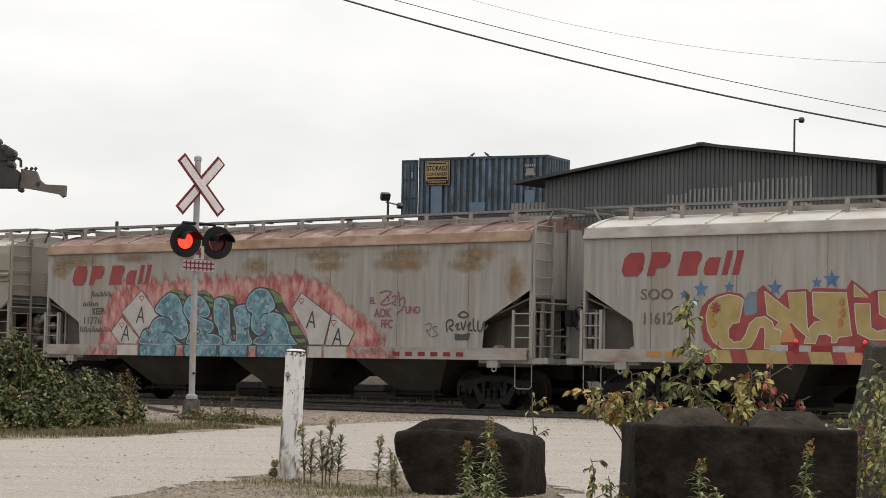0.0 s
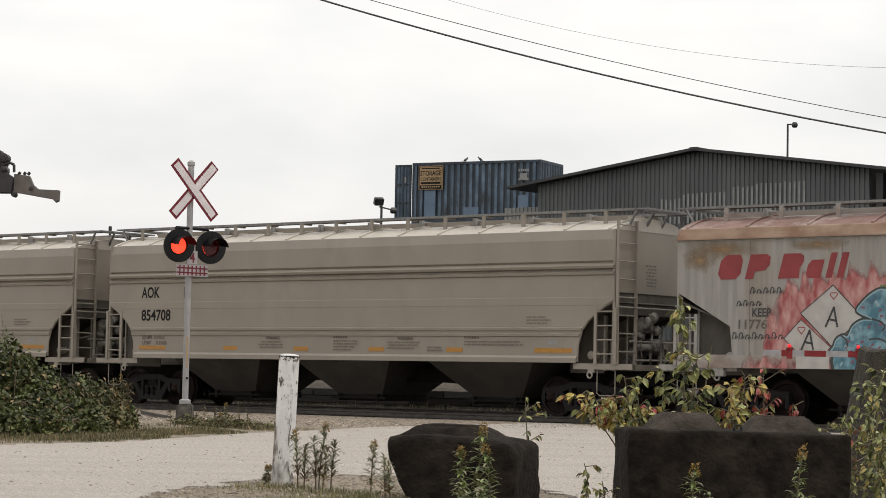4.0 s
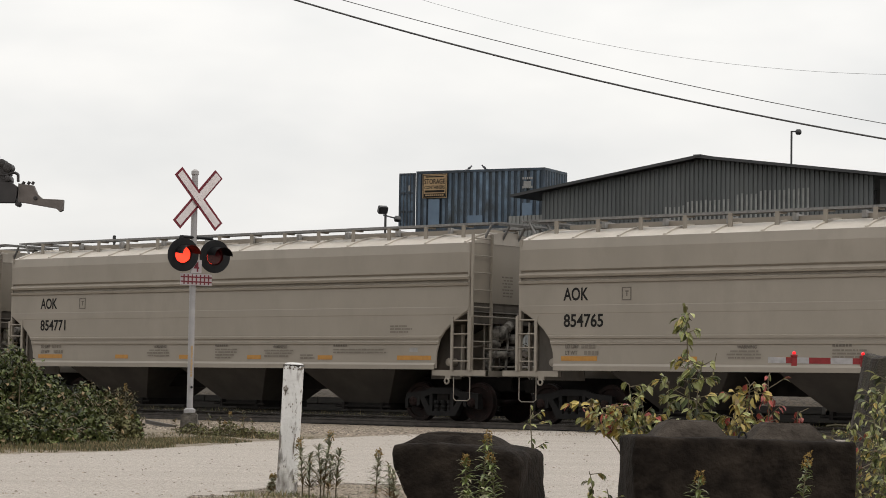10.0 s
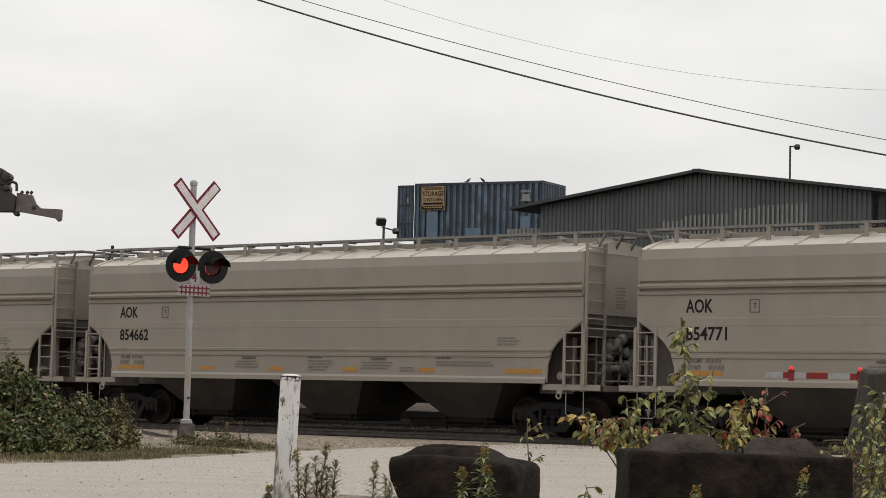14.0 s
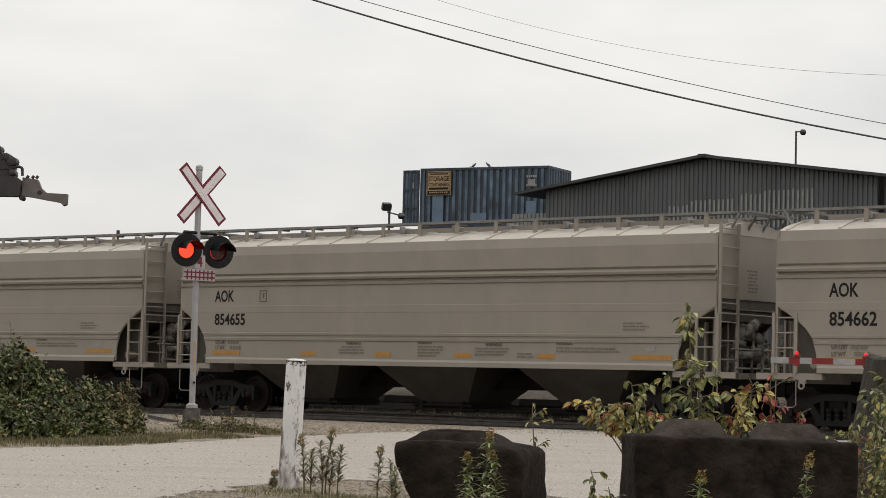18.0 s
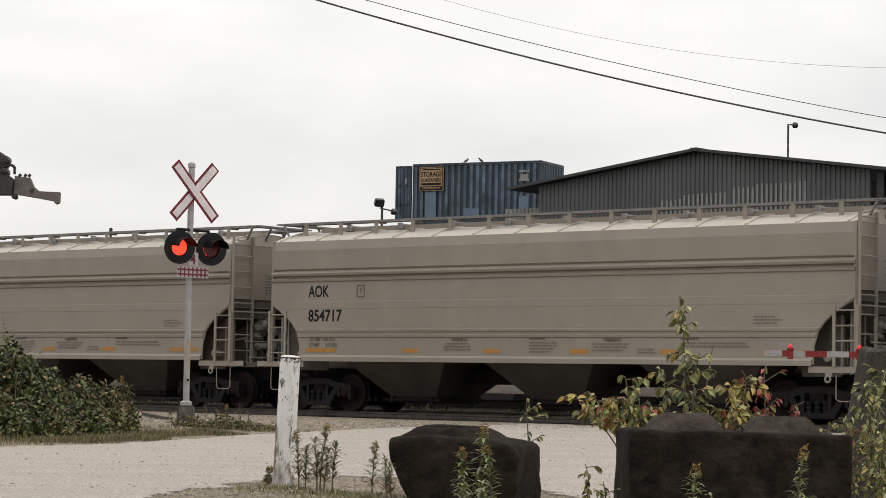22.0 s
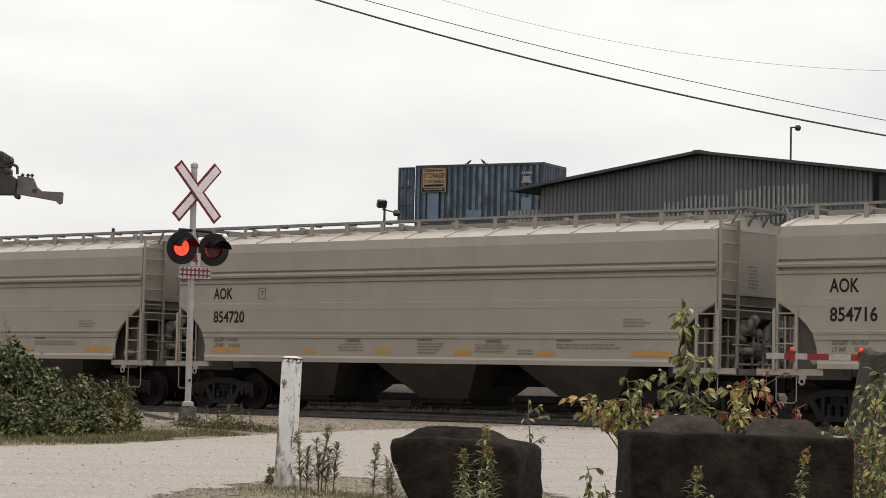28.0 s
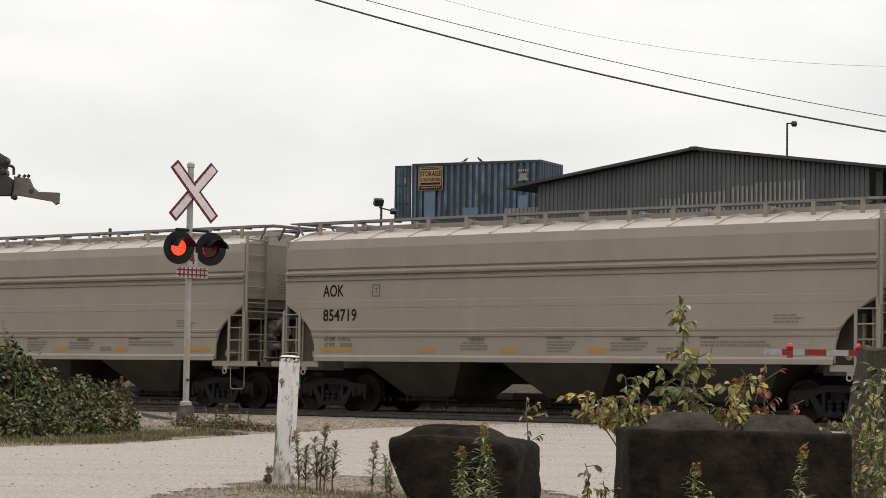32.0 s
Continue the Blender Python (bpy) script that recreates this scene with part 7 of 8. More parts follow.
def white_post():
    t = thing("wooden_post", pose(-1.298, 18.58, -0.264, 0, 2.4), "round white-painted timber post with peeling paint", "post")
    bm = bmesh.new()
    prof = [(0.087, 0.0), (0.086, 0.3), (0.085, 0.7), (0.085, 1.1), (0.085, 1.19), (0.080, 1.20)]
    n = 24
    rows = []
    for r, z in prof:
        rows.append([bm.verts.new((r * (1 + 0.04 * math.sin(3 * a + z * 3)) * math.cos(a), r * math.sin(a), z + (0.008 * math.sin(2 * a) if z > 1 else 0))) for a in [2 * math.pi * i / n for i in range(n)]])
    for a, b in zip(rows, rows[1:]):
        for i in range(n):
            j = (i + 1) % n
            bm.faces.new((a[i], a[j], b[j], b[i]))
    bm.faces.new(rows[-1])
    part("shaft", bm, POST_WHITE, t, smooth=True)
    bm = bmesh.new()
    n = 60
    rows = []
    for k in range(3):
        row = []
        for i in range(n):
            a = 2 * math.pi * i / n
            top = 0.36 - 0.16 * math.cos(a) + 0.16 * noise.noise(Vector((math.cos(a) * 2.1, math.sin(a) * 2.1, 4.0))) + 0.07 * noise.noise(Vector((math.cos(a) * 7, math.sin(a) * 7, 1.0)))
            row.append(bm.verts.new((0.0885 * (1 + 0.04 * math.sin(3 * a + 3 * top * k / 2)) * math.cos(a), 0.0885 * math.sin(a), top * k / 2)))
        rows.append(row)
    for a, b in zip(rows, rows[1:]):
        for i in range(n):
            j = (i + 1) % n
            bm.faces.new((a[i], a[j], b[j], b[i]))
    part("bare_foot", bm, FOOT_WOOD, t, "scuffed grey wood with remains of paint")
    # places where the paint has come off, as thin worn hollows with ragged edges
    flakes = random.Random(8)
    spots = [(-2.75, 0.50, 0.034, 0.12), (-2.6, 0.36, 0.024, 0.06), (-2.9, 0.30, 0.04, 0.05), (-1.05, 0.50, 0.008, 0.07), (-0.95, 0.60, 0.006, 0.03), (-2.2, 0.97, 0.007, 0.03), (-2.15, 1.00, 0.014, 0.018), (-2.4, 1.0, 0.010, 0.014), (-0.6, 0.98, 0.007, 0.014)]
    spots += [(flakes.uniform(-2.9, -0.3), flakes.uniform(0.25, 1.10), flakes.uniform(0.0015, 0.0045), flakes.uniform(0.003, 0.014)) for i in range(40)]
    spots += [(flakes.uniform(-1.5, -1.0), flakes.uniform(0.55, 0.98), 0.002, flakes.uniform(0.008, 0.020)) for i in range(12)]
    spots += [(flakes.uniform(-3.0, -0.2), flakes.uniform(1.16, 1.185), flakes.uniform(0.003, 0.009), flakes.uniform(0.004, 0.010)) for i in range(18)]
    for k, (a, z, w, h) in enumerate(spots):
        bm = bmesh.new()
        ring = []
        for i in range(14):
            b = 2 * math.pi * i / 14
            f = 1 + 0.75 * noise.noise(Vector((math.cos(b) * 1.7 + 5 * k, math.sin(b) * 1.7, 0.5)))
            aa, zz = a + w / 0.086 * f * math.cos(b), z + h * f * math.sin(b)
            ring.append(bm.verts.new((0.0895 * (1 + 0.04 * math.sin(3 * aa + zz * 3)) * math.cos(aa), 0.0895 * math.sin(aa), zz)))
        bm.faces.new(ring)
        part("bare_patch", bm, PATCH_WOOD, t)
    bm = bmesh.new()
    lathe(bm, [(0.078, 1.198), (0.080, 1.204), (0.072, 1.212), (0.04, 1.218), (0.001, 1.219)], "z", 24)
    part("cap", bm, POST_WHITE, t, "pale flaking top")
    bm = bmesh.new()
    rows = []
    for k in (0, 1):
        rows.append([bm.verts.new((0.0880 * (1 + 0.04 * math.sin(3 * a + 3.5)) * math.cos(a), 0.0880 * math.sin(a), 1.200 if k else 1.192 - 0.06 * max(0.0, noise.noise(Vector((math.cos(a) * 7, math.sin(a) * 7, 2)))))) for a in [2 * math.pi * i / 48 for i in range(48)]])
    for i in range(48):
        bm.faces.new((rows[0][i], rows[0][(i + 1) % 48], rows[1][(i + 1) % 48], rows[1][i]))
    part("rotten_rim", bm, STUMP_WOOD, t, "dark rotten rim under the top")
    bm = bmesh.new()
    lathe(bm, [(0.007, -0.108), (0.016, -0.098), (0.016, -0.06)], "y", 10, (-0.055, 0.012, 0.99))
    part("knot", bm, BARE_WOOD, t)


white_post()


def old_stump():
    t = thing("timber_stump", pose(3.62, 17.6, -0.25, 0, 3), "dark rotting timber post overgrown with leaves", "stump")
    bm = bmesh.new()
    n = 28
    rows = []
    for z, r in ((0, 0.50), (0.4, 0.44), (0.8, 0.38), (1.1, 0.34), (1.30, 0.315), (1.315, 0.29)):
        rows.append([bm.verts.new((r * (1 + 0.08 * noise.noise(Vector((math.cos(a) * 2, math.sin(a) * 2, z)))) * math.cos(a), r * math.sin(a), z + (0.02 * math.sin(3 * a) if z > 1.2 else 0)))
                     for a in [2 * math.pi * i / n for i in range(n)]])
    for a, b in zip(rows, rows[1:]):
        for i in range(n):
            j = (i + 1) % n
            bm.faces.new((a[i], a[j], b[j], b[i]))
    bm.faces.new(rows[-1])
    part("trunk", bm, STUMP_WOOD, t)


old_stump()


def fallen_rail():
    t = thing("scrap_rail", pose(-6.05, 47.6, -0.13, 0, 2, -66), "length of rusty scrap rail lying in the gravel", "scrap")
    bm = bmesh.new()
    box(bm, -1.1, 1.1, -0.05, 0.05, 0, 0.012)
    box(bm, -1.1, 1.1, -0.009, 0.009, 0.012, 0.055)
    box(bm, -1.1, 1.1, -0.028, 0.028, 0.055, 0.078)
    part("bar", bm, RAIL_STEEL, t)


fallen_rail()


# ---------------------------------------------------------------- plants
def leaf(bm, base, way, up, length, width, index=0, fold=0.25):
    """A pointed leaf of six points, creased along its rib."""
    way, up = way.normalized(), up.normalized()
    side = way.cross(up)
    if side.length < 1e-4:
        side = way.orthogonal()
    side.normalize()
    nrm = side.cross(way)
    p = [base, base + way * length * 0.35 + nrm * 0.02 * length, base + way * length * 0.7, base + way * length - nrm * 0.12 * length]
    l = [base + way * length * 0.3 + side * width * 0.5 + nrm * width * fold, base + way * length * 0.68 + side * width * 0.4 + nrm * width * fold * 0.7]
    r = [base + way * length * 0.3 - side * width * 0.5 + nrm * width * fold, base + way * length * 0.68 - side * width * 0.4 + nrm * width * fold * 0.7]
    v = [bm.verts.new(q) for q in (*p, *l, *r)]
    for q in ((0, 1, 4), (1, 2, 5, 4), (2, 3, 5), (0, 6, 1), (1, 6, 7, 2), (2, 7, 3)):
        bm.faces.new([v[i] for i in q]).material_index = index


def rnd_dir(rng, up=0.0):
    while True:
        v = Vector((rng.uniform(-1, 1), rng.uniform(-1, 1), rng.uniform(-1, 1) + up))
        if 0.1 < v.length < 1.6:
            return v.normalized()


def bramble(p, rx, ry, hgt, leaves, seed, label, mats=None, size=(0.05, 0.10)):
    """A bramble thicket: arching canes and a crown of many leaves with an uneven outline."""
    rng = random.Random(seed)
    t = thing("bramble_bush", pose(*p), label, "bush", "brambles")
    bm = bmesh.new()
    for i in range(22):
        a = Vector((rng.uniform(-rx, rx) * 0.6, rng.uniform(-ry, ry) * 0.6, 0))
        d = Vector((rng.uniform(-0.6, 0.6), rng.uniform(-0.6, 0.6), 0))
        pts = [a + d * k / 5 * rx + Vector((0, 0, hgt * 0.58 * math.sin(k / 5 * 2.0))) for k in range(6)]
        tube(bm, pts, 0.010, 5)
    tagged(part("cane_tangle", bm, STEM, t), kind="stuff")
    bm = bmesh.new()
    for i in range(leaves):
        while True:
            u = Vector((rng.uniform(-1, 1), rng.uniform(-1, 1), rng.random()))
            r = math.hypot(u.x, u.y)
            lump = 0.86 + 0.34 * noise.noise(Vector((u.x * 2.2 + seed, u.y * 2.2, 0.3)))
            if noise.noise(Vector((u.x * rx * 2.6, u.y * ry * 2.6 + seed, u.z * hgt * 3.2))) < -0.30 and u.z > 0.35:
                continue
            if u.z < lump * math.sqrt(max(0.0, 1 - r * r)) and (u.z > 0.45 * lump * math.sqrt(max(0.0, 1 - r * r)) or rng.random() < 0.35):
                break
        q = Vector((u.x * rx, u.y * ry, u.z * hgt))
        leaf(bm, q, rnd_dir(rng, -0.1), rnd_dir(rng, 0.9), rng.uniform(*size), rng.uniform(size[0], size[1]) * 0.7, 1 if rng.random() < 0.07 else 0)
    part("crown", mesh_of(bm, mats or [LEAF_GREEN, LEAF_DRY]), None, t)


for i, (x, y, rx, ry, hgt, n) in enumerate(((-9.8, 35.6, 2.0, 1.5, 2.0, 5200), (-8.3, 34.6, 1.4, 1.3, 1.95, 6000), (-7.35, 34.0, 1.0, 1.1, 1.85, 6000), (-6.75, 33.9, 0.80, 0.9, 1.72, 5200), (-6.35, 34.4, 0.75, 0.9, 1.36, 4200), (-5.95, 35.0, 0.75, 0.9, 1.16, 4200),
                                            (-5.55, 35.6, 0.55, 0.8, 0.98, 3000), (-5.25, 36.2, 0.4, 0.7, 0.72, 1800), (-7.3, 31.2, 0.9, 0.7, 1.05, 3800), (-6.5, 31.5, 0.75, 0.7, 0.95, 3400), (-5.9, 32.3, 0.65, 0.7, 0.82, 2800), (-5.45, 33.3, 0.55, 0.7, 0.70, 2200), (-5.1, 34.4, 0.45, 0.6, 0.55, 1500))):
    olive = x > -5.2
    bramble((x, y, -0.2), rx, ry, hgt, n, 30 + i, "olive and brown autumn weeds beside the road" if olive else "dense dark green bramble thicket beside the road", [LEAF_OLIVE, LEAF_DRY] if olive else None)
for i, (x, y, rx, ry, hgt, n) in enumerate(((-7.7, 30.0, 0.8, 0.5, 0.66, 2300), (-6.9, 30.2, 0.7, 0.5, 0.60, 2000), (-6.2, 30.9, 0.6, 0.5, 0.56, 1700), (-5.65, 31.8, 0.5, 0.5, 0.50, 1400), (-5.25, 33.0, 0.4, 0.5, 0.42, 1000))):
    bramble((x, y, -0.18), rx, ry, hgt, n, 130 + i, "low dark green bramble edge above the verge grass")
for i, (x, y, rx, hgt, n) in enumerate(((-4.25, 37.6, 0.30, 0.30, 300), (-3.92, 37.3, 0.26, 0.26, 240), (-3.62, 37.7, 0.36, 0.34, 340), (-3.30, 37.8, 0.40, 0.26, 320), (-2.95, 38.3, 0.34, 0.18, 220))):
    bramble((x, y, -0.17), rx, 0.35, hgt, n, 140 + i, "small olive and yellowing weed clump by the mast foot", [GRASS_SHORT, LEAF_DRY], (0.03, 0.065))
for i, (s, off, r, hgt) in enumerate(((9.0, 7.5, 1.6, 1.0), (11.5, 8.0, 1.8, 1.1), (14.5, 8.5, 1.8, 1.2), (18.5, 9.0, 2.0, 1.4))):
    p = trackside(s, off, -0.2)
    bramble((p.x, p.y, p.z), r * 1.4, r * 0.9, hgt * 0.42, 1100, 60 + i, "low olive scrub beyond the tracks", [LEAF_OLIVE, LEAF_DRY], (0.06, 0.14))


# Added hedge that closes the gaps under the train with painted shade.
for i in range(15):
    p = trackside(-36 + 3.1 * i, 15.5 + (i % 3) * 0.8, -0.2)
    bramble((p.x, p.y, p.z), 3.0, 1.8, 2.6 + 0.3 * (i % 2), 1500, 90 + i, "tall added scrub beyond the tracks with shade in its colour", [SCRUB_SHADE, LEAF_OLIVE], (0.12, 0.24))


def tall_weed(p, hgt, seed, flower, lean=0.0, name="goldenrod", leafy=70, spread=0.10):
    """An upright weed: stem, lance leaves all the way up and, on some, a flower plume."""
    rng = random.Random(seed)
    t = thing(name, pose(*p), "goldenrod stalk with narrow leaves and fading yellow plume" if flower else "tall dry weed stalk with narrow drooping leaves", "weed", "roadside weeds")
    post_side = 16 < p[1] < 25
    bx, by = rng.uniform(-0.06, 0.06) + lean, rng.uniform(-0.05, 0.05)
    way = lambda q: Vector((bx * q * q * hgt * 1.5, by * q, q * hgt))
    bm = bmesh.new()
    tube(bm, [way(k / 6) for k in range(7)], [0.007 * (1 - k / 9) for k in range(7)], 5)
    part("stem", bm, STEM, t)
    bm = bmesh.new()
    for i in range(leafy):
        q = (0.30 if post_side else 0.12) + (0.68 if post_side else 0.86) * i / leafy
        a = rng.uniform(0, 2 * math.pi)
        d = Vector((math.cos(a), math.sin(a), rng.uniform(-0.5, 1.3) if post_side else rng.uniform(-0.6, 0.8)))
        l = spread * 1.45 * (1.15 - 0.6 * q) * rng.uniform(0.7, 1.3)
        leaf(bm, way(q), d, Vector((0, 0, 1)), l * (1.0 if post_side else 0.8), 0.015 if post_side else 0.019, 1 if rng.random() < ((0.9 if q < 0.42 else 0.12) if post_side else 0.15 if flower else 0.35) else 0)
    part("leaves", mesh_of(bm, [LEAF_ROD if p[1] < 16 else LEAF_SAGE if p[1] < 25 else LEAF_OLIVE, LEAF_LANCE if p[1] < 16 else LEAF_DRY]), None, t)
    if flower:
        bm = bmesh.new()
        for i in range(70):
            q = rng.uniform(0.92, 1.05)
            r = 0.024 * (1.12 - q) / 0.2 + 0.005
            a = rng.uniform(0, 2 * math.pi)
            b = way(q) + Vector((math.cos(a) * r, math.sin(a) * r, rng.uniform(-0.01, 0.01)))
            leaf(bm, b, rnd_dir(rng, 0.4), rnd_dir(rng), 0.017, 0.010)
        part("plume", bm, FLOWER, t, "yellow flower plume")


# stalks by the post, between post and block, and before the block
for i, (x, y, hgt, fl, sp) in enumerate(((-1.115, 17.95, 0.63, 1, 0.10), (-1.06, 17.9, 0.52, 0, 0.10), (-0.965, 17.9, 0.60, 0, 0.10), (-0.94, 17.85, 0.71, 1, 0.11), (-0.905, 17.8, 0.50, 0, 0.09), (-0.845, 17.9, 0.58, 0, 0.10),
                                         (-0.49, 16.8, 0.57, 1, 0.09), (-0.37, 16.4, 0.50, 0, 0.08), (-0.33, 16.3, 0.42, 0, 0.08), (-1.42, 18.9, 0.24, 1, 0.07), (-1.45, 18.8, 0.17, 0, 0.06),
                                         (0.27, 14.6, 0.68, 1, 0.10), (0.165, 14.5, 0.52, 1, 0.09), (0.365, 14.5, 0.54, 1, 0.09), (0.30, 14.3, 0.34, 0, 0.09), (0.16, 14.4, 0.30, 0, 0.10),
                                         (1.45, 12.6, 0.50, 1, 0.10), (1.56, 12.5, 0.36, 0, 0.11), (1.50, 12.4, 0.30, 0, 0.11), (2.04, 12.6, 0.62, 1, 0.08), (2.08, 12.5, 0.36, 0, 0.09), (1.30, 12.7, 0.24, 1, 0.08), (2.30, 12.6, 0.26, 1, 0.08))):
    post = y > 16
    tall_weed((x, y, -0.2), hgt * (0.8 if post else 0.95), 100 + i, bool(fl), spread=sp * (0.72 if post else 0.92), leafy=105)
# tall thin weeds standing out of the thicket and by the mast
for i, (x, y, hgt, fl) in enumerate(((-6.62, 34.2, 1.85, 0), (-6.5, 34.4, 1.3, 1), (-6.0, 36.2, 0.85, 1), (-5.7, 36.6, 0.8, 0), (-5.5, 36.4, 0.8, 1), (-5.3, 36.8, 0.7, 0), (-5.15, 36.5, 0.72, 0), (-6.3, 36.0, 0.9, 0),
                                     (-4.15, 37.5, 0.30, 0), (-4.05, 37.3, 0.35, 0), (-3.95, 37.6, 0.50, 0), (-3.75, 37.4, 0.45, 0), (-3.55, 37.2, 0.5, 1), (-3.35, 37.6, 0.55, 0), (-4.5, 37.4, 0.4, 0), (-3.15, 37.0, 0.4, 0), (-3.6, 36.6, 0.35, 1))):
    tall_weed((x, y, -0.2), hgt, 200 + i, bool(fl), spread=0.12, leafy=50)
drift = random.Random(77)
for i in range(26):
    x = drift.uniform(-5.8, -5.05)
    tall_weed((x, 36.0 + drift.uniform(-0.8, 0.5), -0.2), (0.98 - 0.15 * (x + 5.75)) * drift.uniform(0.65, 1.05), 240 + i, i % 7 == 0, spread=0.17, leafy=85)
for i in range(14):
    tall_weed((drift.uniform(-5.3, -4.85), 35.0 + drift.uniform(-0.6, 1.0), -0.18), drift.uniform(0.25, 0.6), 280 + i, i % 4 == 0, spread=0.15, leafy=70)


def leafy_shoot(p, hgt, seed, colours, leaves, size, label, lean=(0, 0), bare=0.2, name="shrub_shoot"):
    """A woody shoot with broad drooping leaves in autumn colours."""
    rng = random.Random(seed)
    t = thing(name, pose(*p), label, "shrub", "shrubs behind the blocks")
    way = lambda q: Vector((lean[0] * q * q + 0.02 * math.sin(6 * q + seed), lean[1] * q, hgt * q))
    bm = bmesh.new()
    tube(bm, [way(k / 8) for k in range(9)], [0.010 * (1 - k / 11) for k in range(9)])
    twigs = []
    for i in range(leaves // 5):
        q = rng.uniform(bare, 1.0)
        a = rng.uniform(0, 2 * math.pi)
        d = Vector((math.cos(a), math.sin(a), rng.uniform(0.1, 0.7))).normalized() * rng.uniform(0.06, 0.26) * (1.1 - 0.6 * q)
        bar(bm, way(q), way(q) + d, 0.004, 4, 0.003)
        twigs.append((way(q), d))
    part("stem", bm, STEM, t)
    bm = bmesh.new()
    for i in range(leaves):
        if rng.random() < 0.75:
            b, d = rng.choice(twigs)
            q = b + d * rng.uniform(0.4, 1.05)
            out = d.normalized()
        else:
            q = way(rng.uniform(bare, 1.0))
            out = rnd_dir(rng)
        fall = (out + Vector((0, 0, rng.uniform(-2.2, -0.1)))).normalized()
        s = rng.uniform(*size) * 0.68
        leaf(bm, q, fall, Vector((rng.uniform(-0.6, 0.6), rng.uniform(-1, 0.4), 0.6)), s, s * rng.uniform(0.34, 0.52), rng.choices(range(len(colours)), [c[1] for c in colours])[0])
    part("leaves", mesh_of(bm, [c[0] for c in colours]), None, t)


GREEN_MIX = ((LEAF_LIGHT, 6), (LEAF_GREEN, 3), (LEAF_YELLOW, 1))
GOLD_MIX = ((LEAF_YELLOW, 5), (LEAF_LIGHT, 3), (LEAF_RED, 1), (LEAF_DRY, 1))
RED_MIX = ((LEAF_RED, 8), (LEAF_YELLOW, 1), (LEAF_LIGHT, 1))
for i, (x, y, hgt, mix, n, size, lean, bare) in enumerate((
        (1.68, 15.3, 1.57, GREEN_MIX, 110, (0.07, 0.13), (0.03, 0), 0.42), (1.71, 15.2, 1.20, GREEN_MIX, 80, (0.08, 0.14), (0.10, 0), 0.4), (1.60, 15.4, 1.05, GREEN_MIX, 60, (0.08, 0.13), (-0.02, 0), 0.45),
        (1.45, 15.0, 0.98, GREEN_MIX, 80, (0.07, 0.12), (-0.12, 0), 0.45), (1.38, 15.0, 0.88, GOLD_MIX, 80, (0.07, 0.13), (-0.22, 0), 0.45), (1.44, 15.1, 0.86, GOLD_MIX, 80, (0.07, 0.13), (-0.36, 0), 0.45),
        (1.36, 15.2, 0.90, GOLD_MIX, 50, (0.07, 0.12), (-0.40, 0), 0.55), (1.36, 14.9, 1.02, GREEN_MIX, 60, (0.06, 0.11), (-0.08, 0), 0.5), (1.78, 15.2, 0.90, GREEN_MIX, 60, (0.07, 0.12), (0.02, 0), 0.4),
        (1.55, 15.0, 0.84, GOLD_MIX, 60, (0.06, 0.11), (-0.12, 0), 0.5), (1.95, 15.1, 0.98, GOLD_MIX, 110, (0.07, 0.13), (0.05, 0), 0.42), (2.05, 15.2, 1.04, GOLD_MIX, 110, (0.07, 0.13), (0.06, 0), 0.42),
        (2.22, 15.3, 1.10, RED_MIX, 50, (0.06, 0.11), (0.05, 0), 0.62), (2.42, 15.2, 0.86, RED_MIX, 60, (0.06, 0.11), (0.05, 0), 0.5), (1.84, 15.4, 1.25, GREEN_MIX, 40, (0.03, 0.06), (0.08, 0), 0.55),
        (2.70, 15.4, 0.74, GREEN_MIX, 70, (0.05, 0.08), (0.02, 0), 0.5), (2.88, 15.2, 0.72, GOLD_MIX, 70, (0.05, 0.09), (0.02, 0), 0.4), (0.98, 14.2, 0.46, GREEN_MIX, 22, (0.07, 0.11), (-0.04, 0), 0.4),
        (1.04, 14.0, 0.36, GREEN_MIX, 26, (0.05, 0.08), (0.02, 0), 0.3), (0.68, 17.2, 0.86, GREEN_MIX, 22, (0.06, 0.09), (0.03, 0), 0.5), (3.05, 15.5, 1.12, GREEN_MIX, 90, (0.08, 0.13), (0.1, 0), 0.4),
        (3.0, 14.6, 0.80, GREEN_MIX, 110, (0.06, 0.11), (0.05, 0), 0.25), (2.85, 14.2, 0.66, GREEN_MIX, 100, (0.06, 0.10), (0.0, 0), 0.2), (2.95, 13.8, 0.55, GREEN_MIX, 80, (0.06, 0.10), (0.02, 0), 0.15),
        (2.72, 13.6, 0.48, GREEN_MIX, 70, (0.06, 0.10), (0.02, 0), 0.15), (3.1, 14.0, 0.95, GREEN_MIX, 100, (0.06, 0.11), (-0.03, 0), 0.3),
        (2.98, 15.0, 1.02, GREEN_MIX, 90, (0.05, 0.10), (-0.05, 0), 0.3), (2.82, 15.0, 0.80, GREEN_MIX, 70, (0.05, 0.09), (-0.05, 0), 0.35), (3.12, 14.6, 1.12, GREEN_MIX, 90, (0.05, 0.10), (-0.02, 0), 0.35))):
    leafy_shoot((x, y, -0.22), hgt, 300 + i, mix, int(n * 1.55), size, "slender shoot with broad green and yellowing leaves" if mix is not RED_MIX else "slender shoot with reddened autumn leaves", lean, max(bare, 0.74) if x < 1.5 and mix is GOLD_MIX else bare)


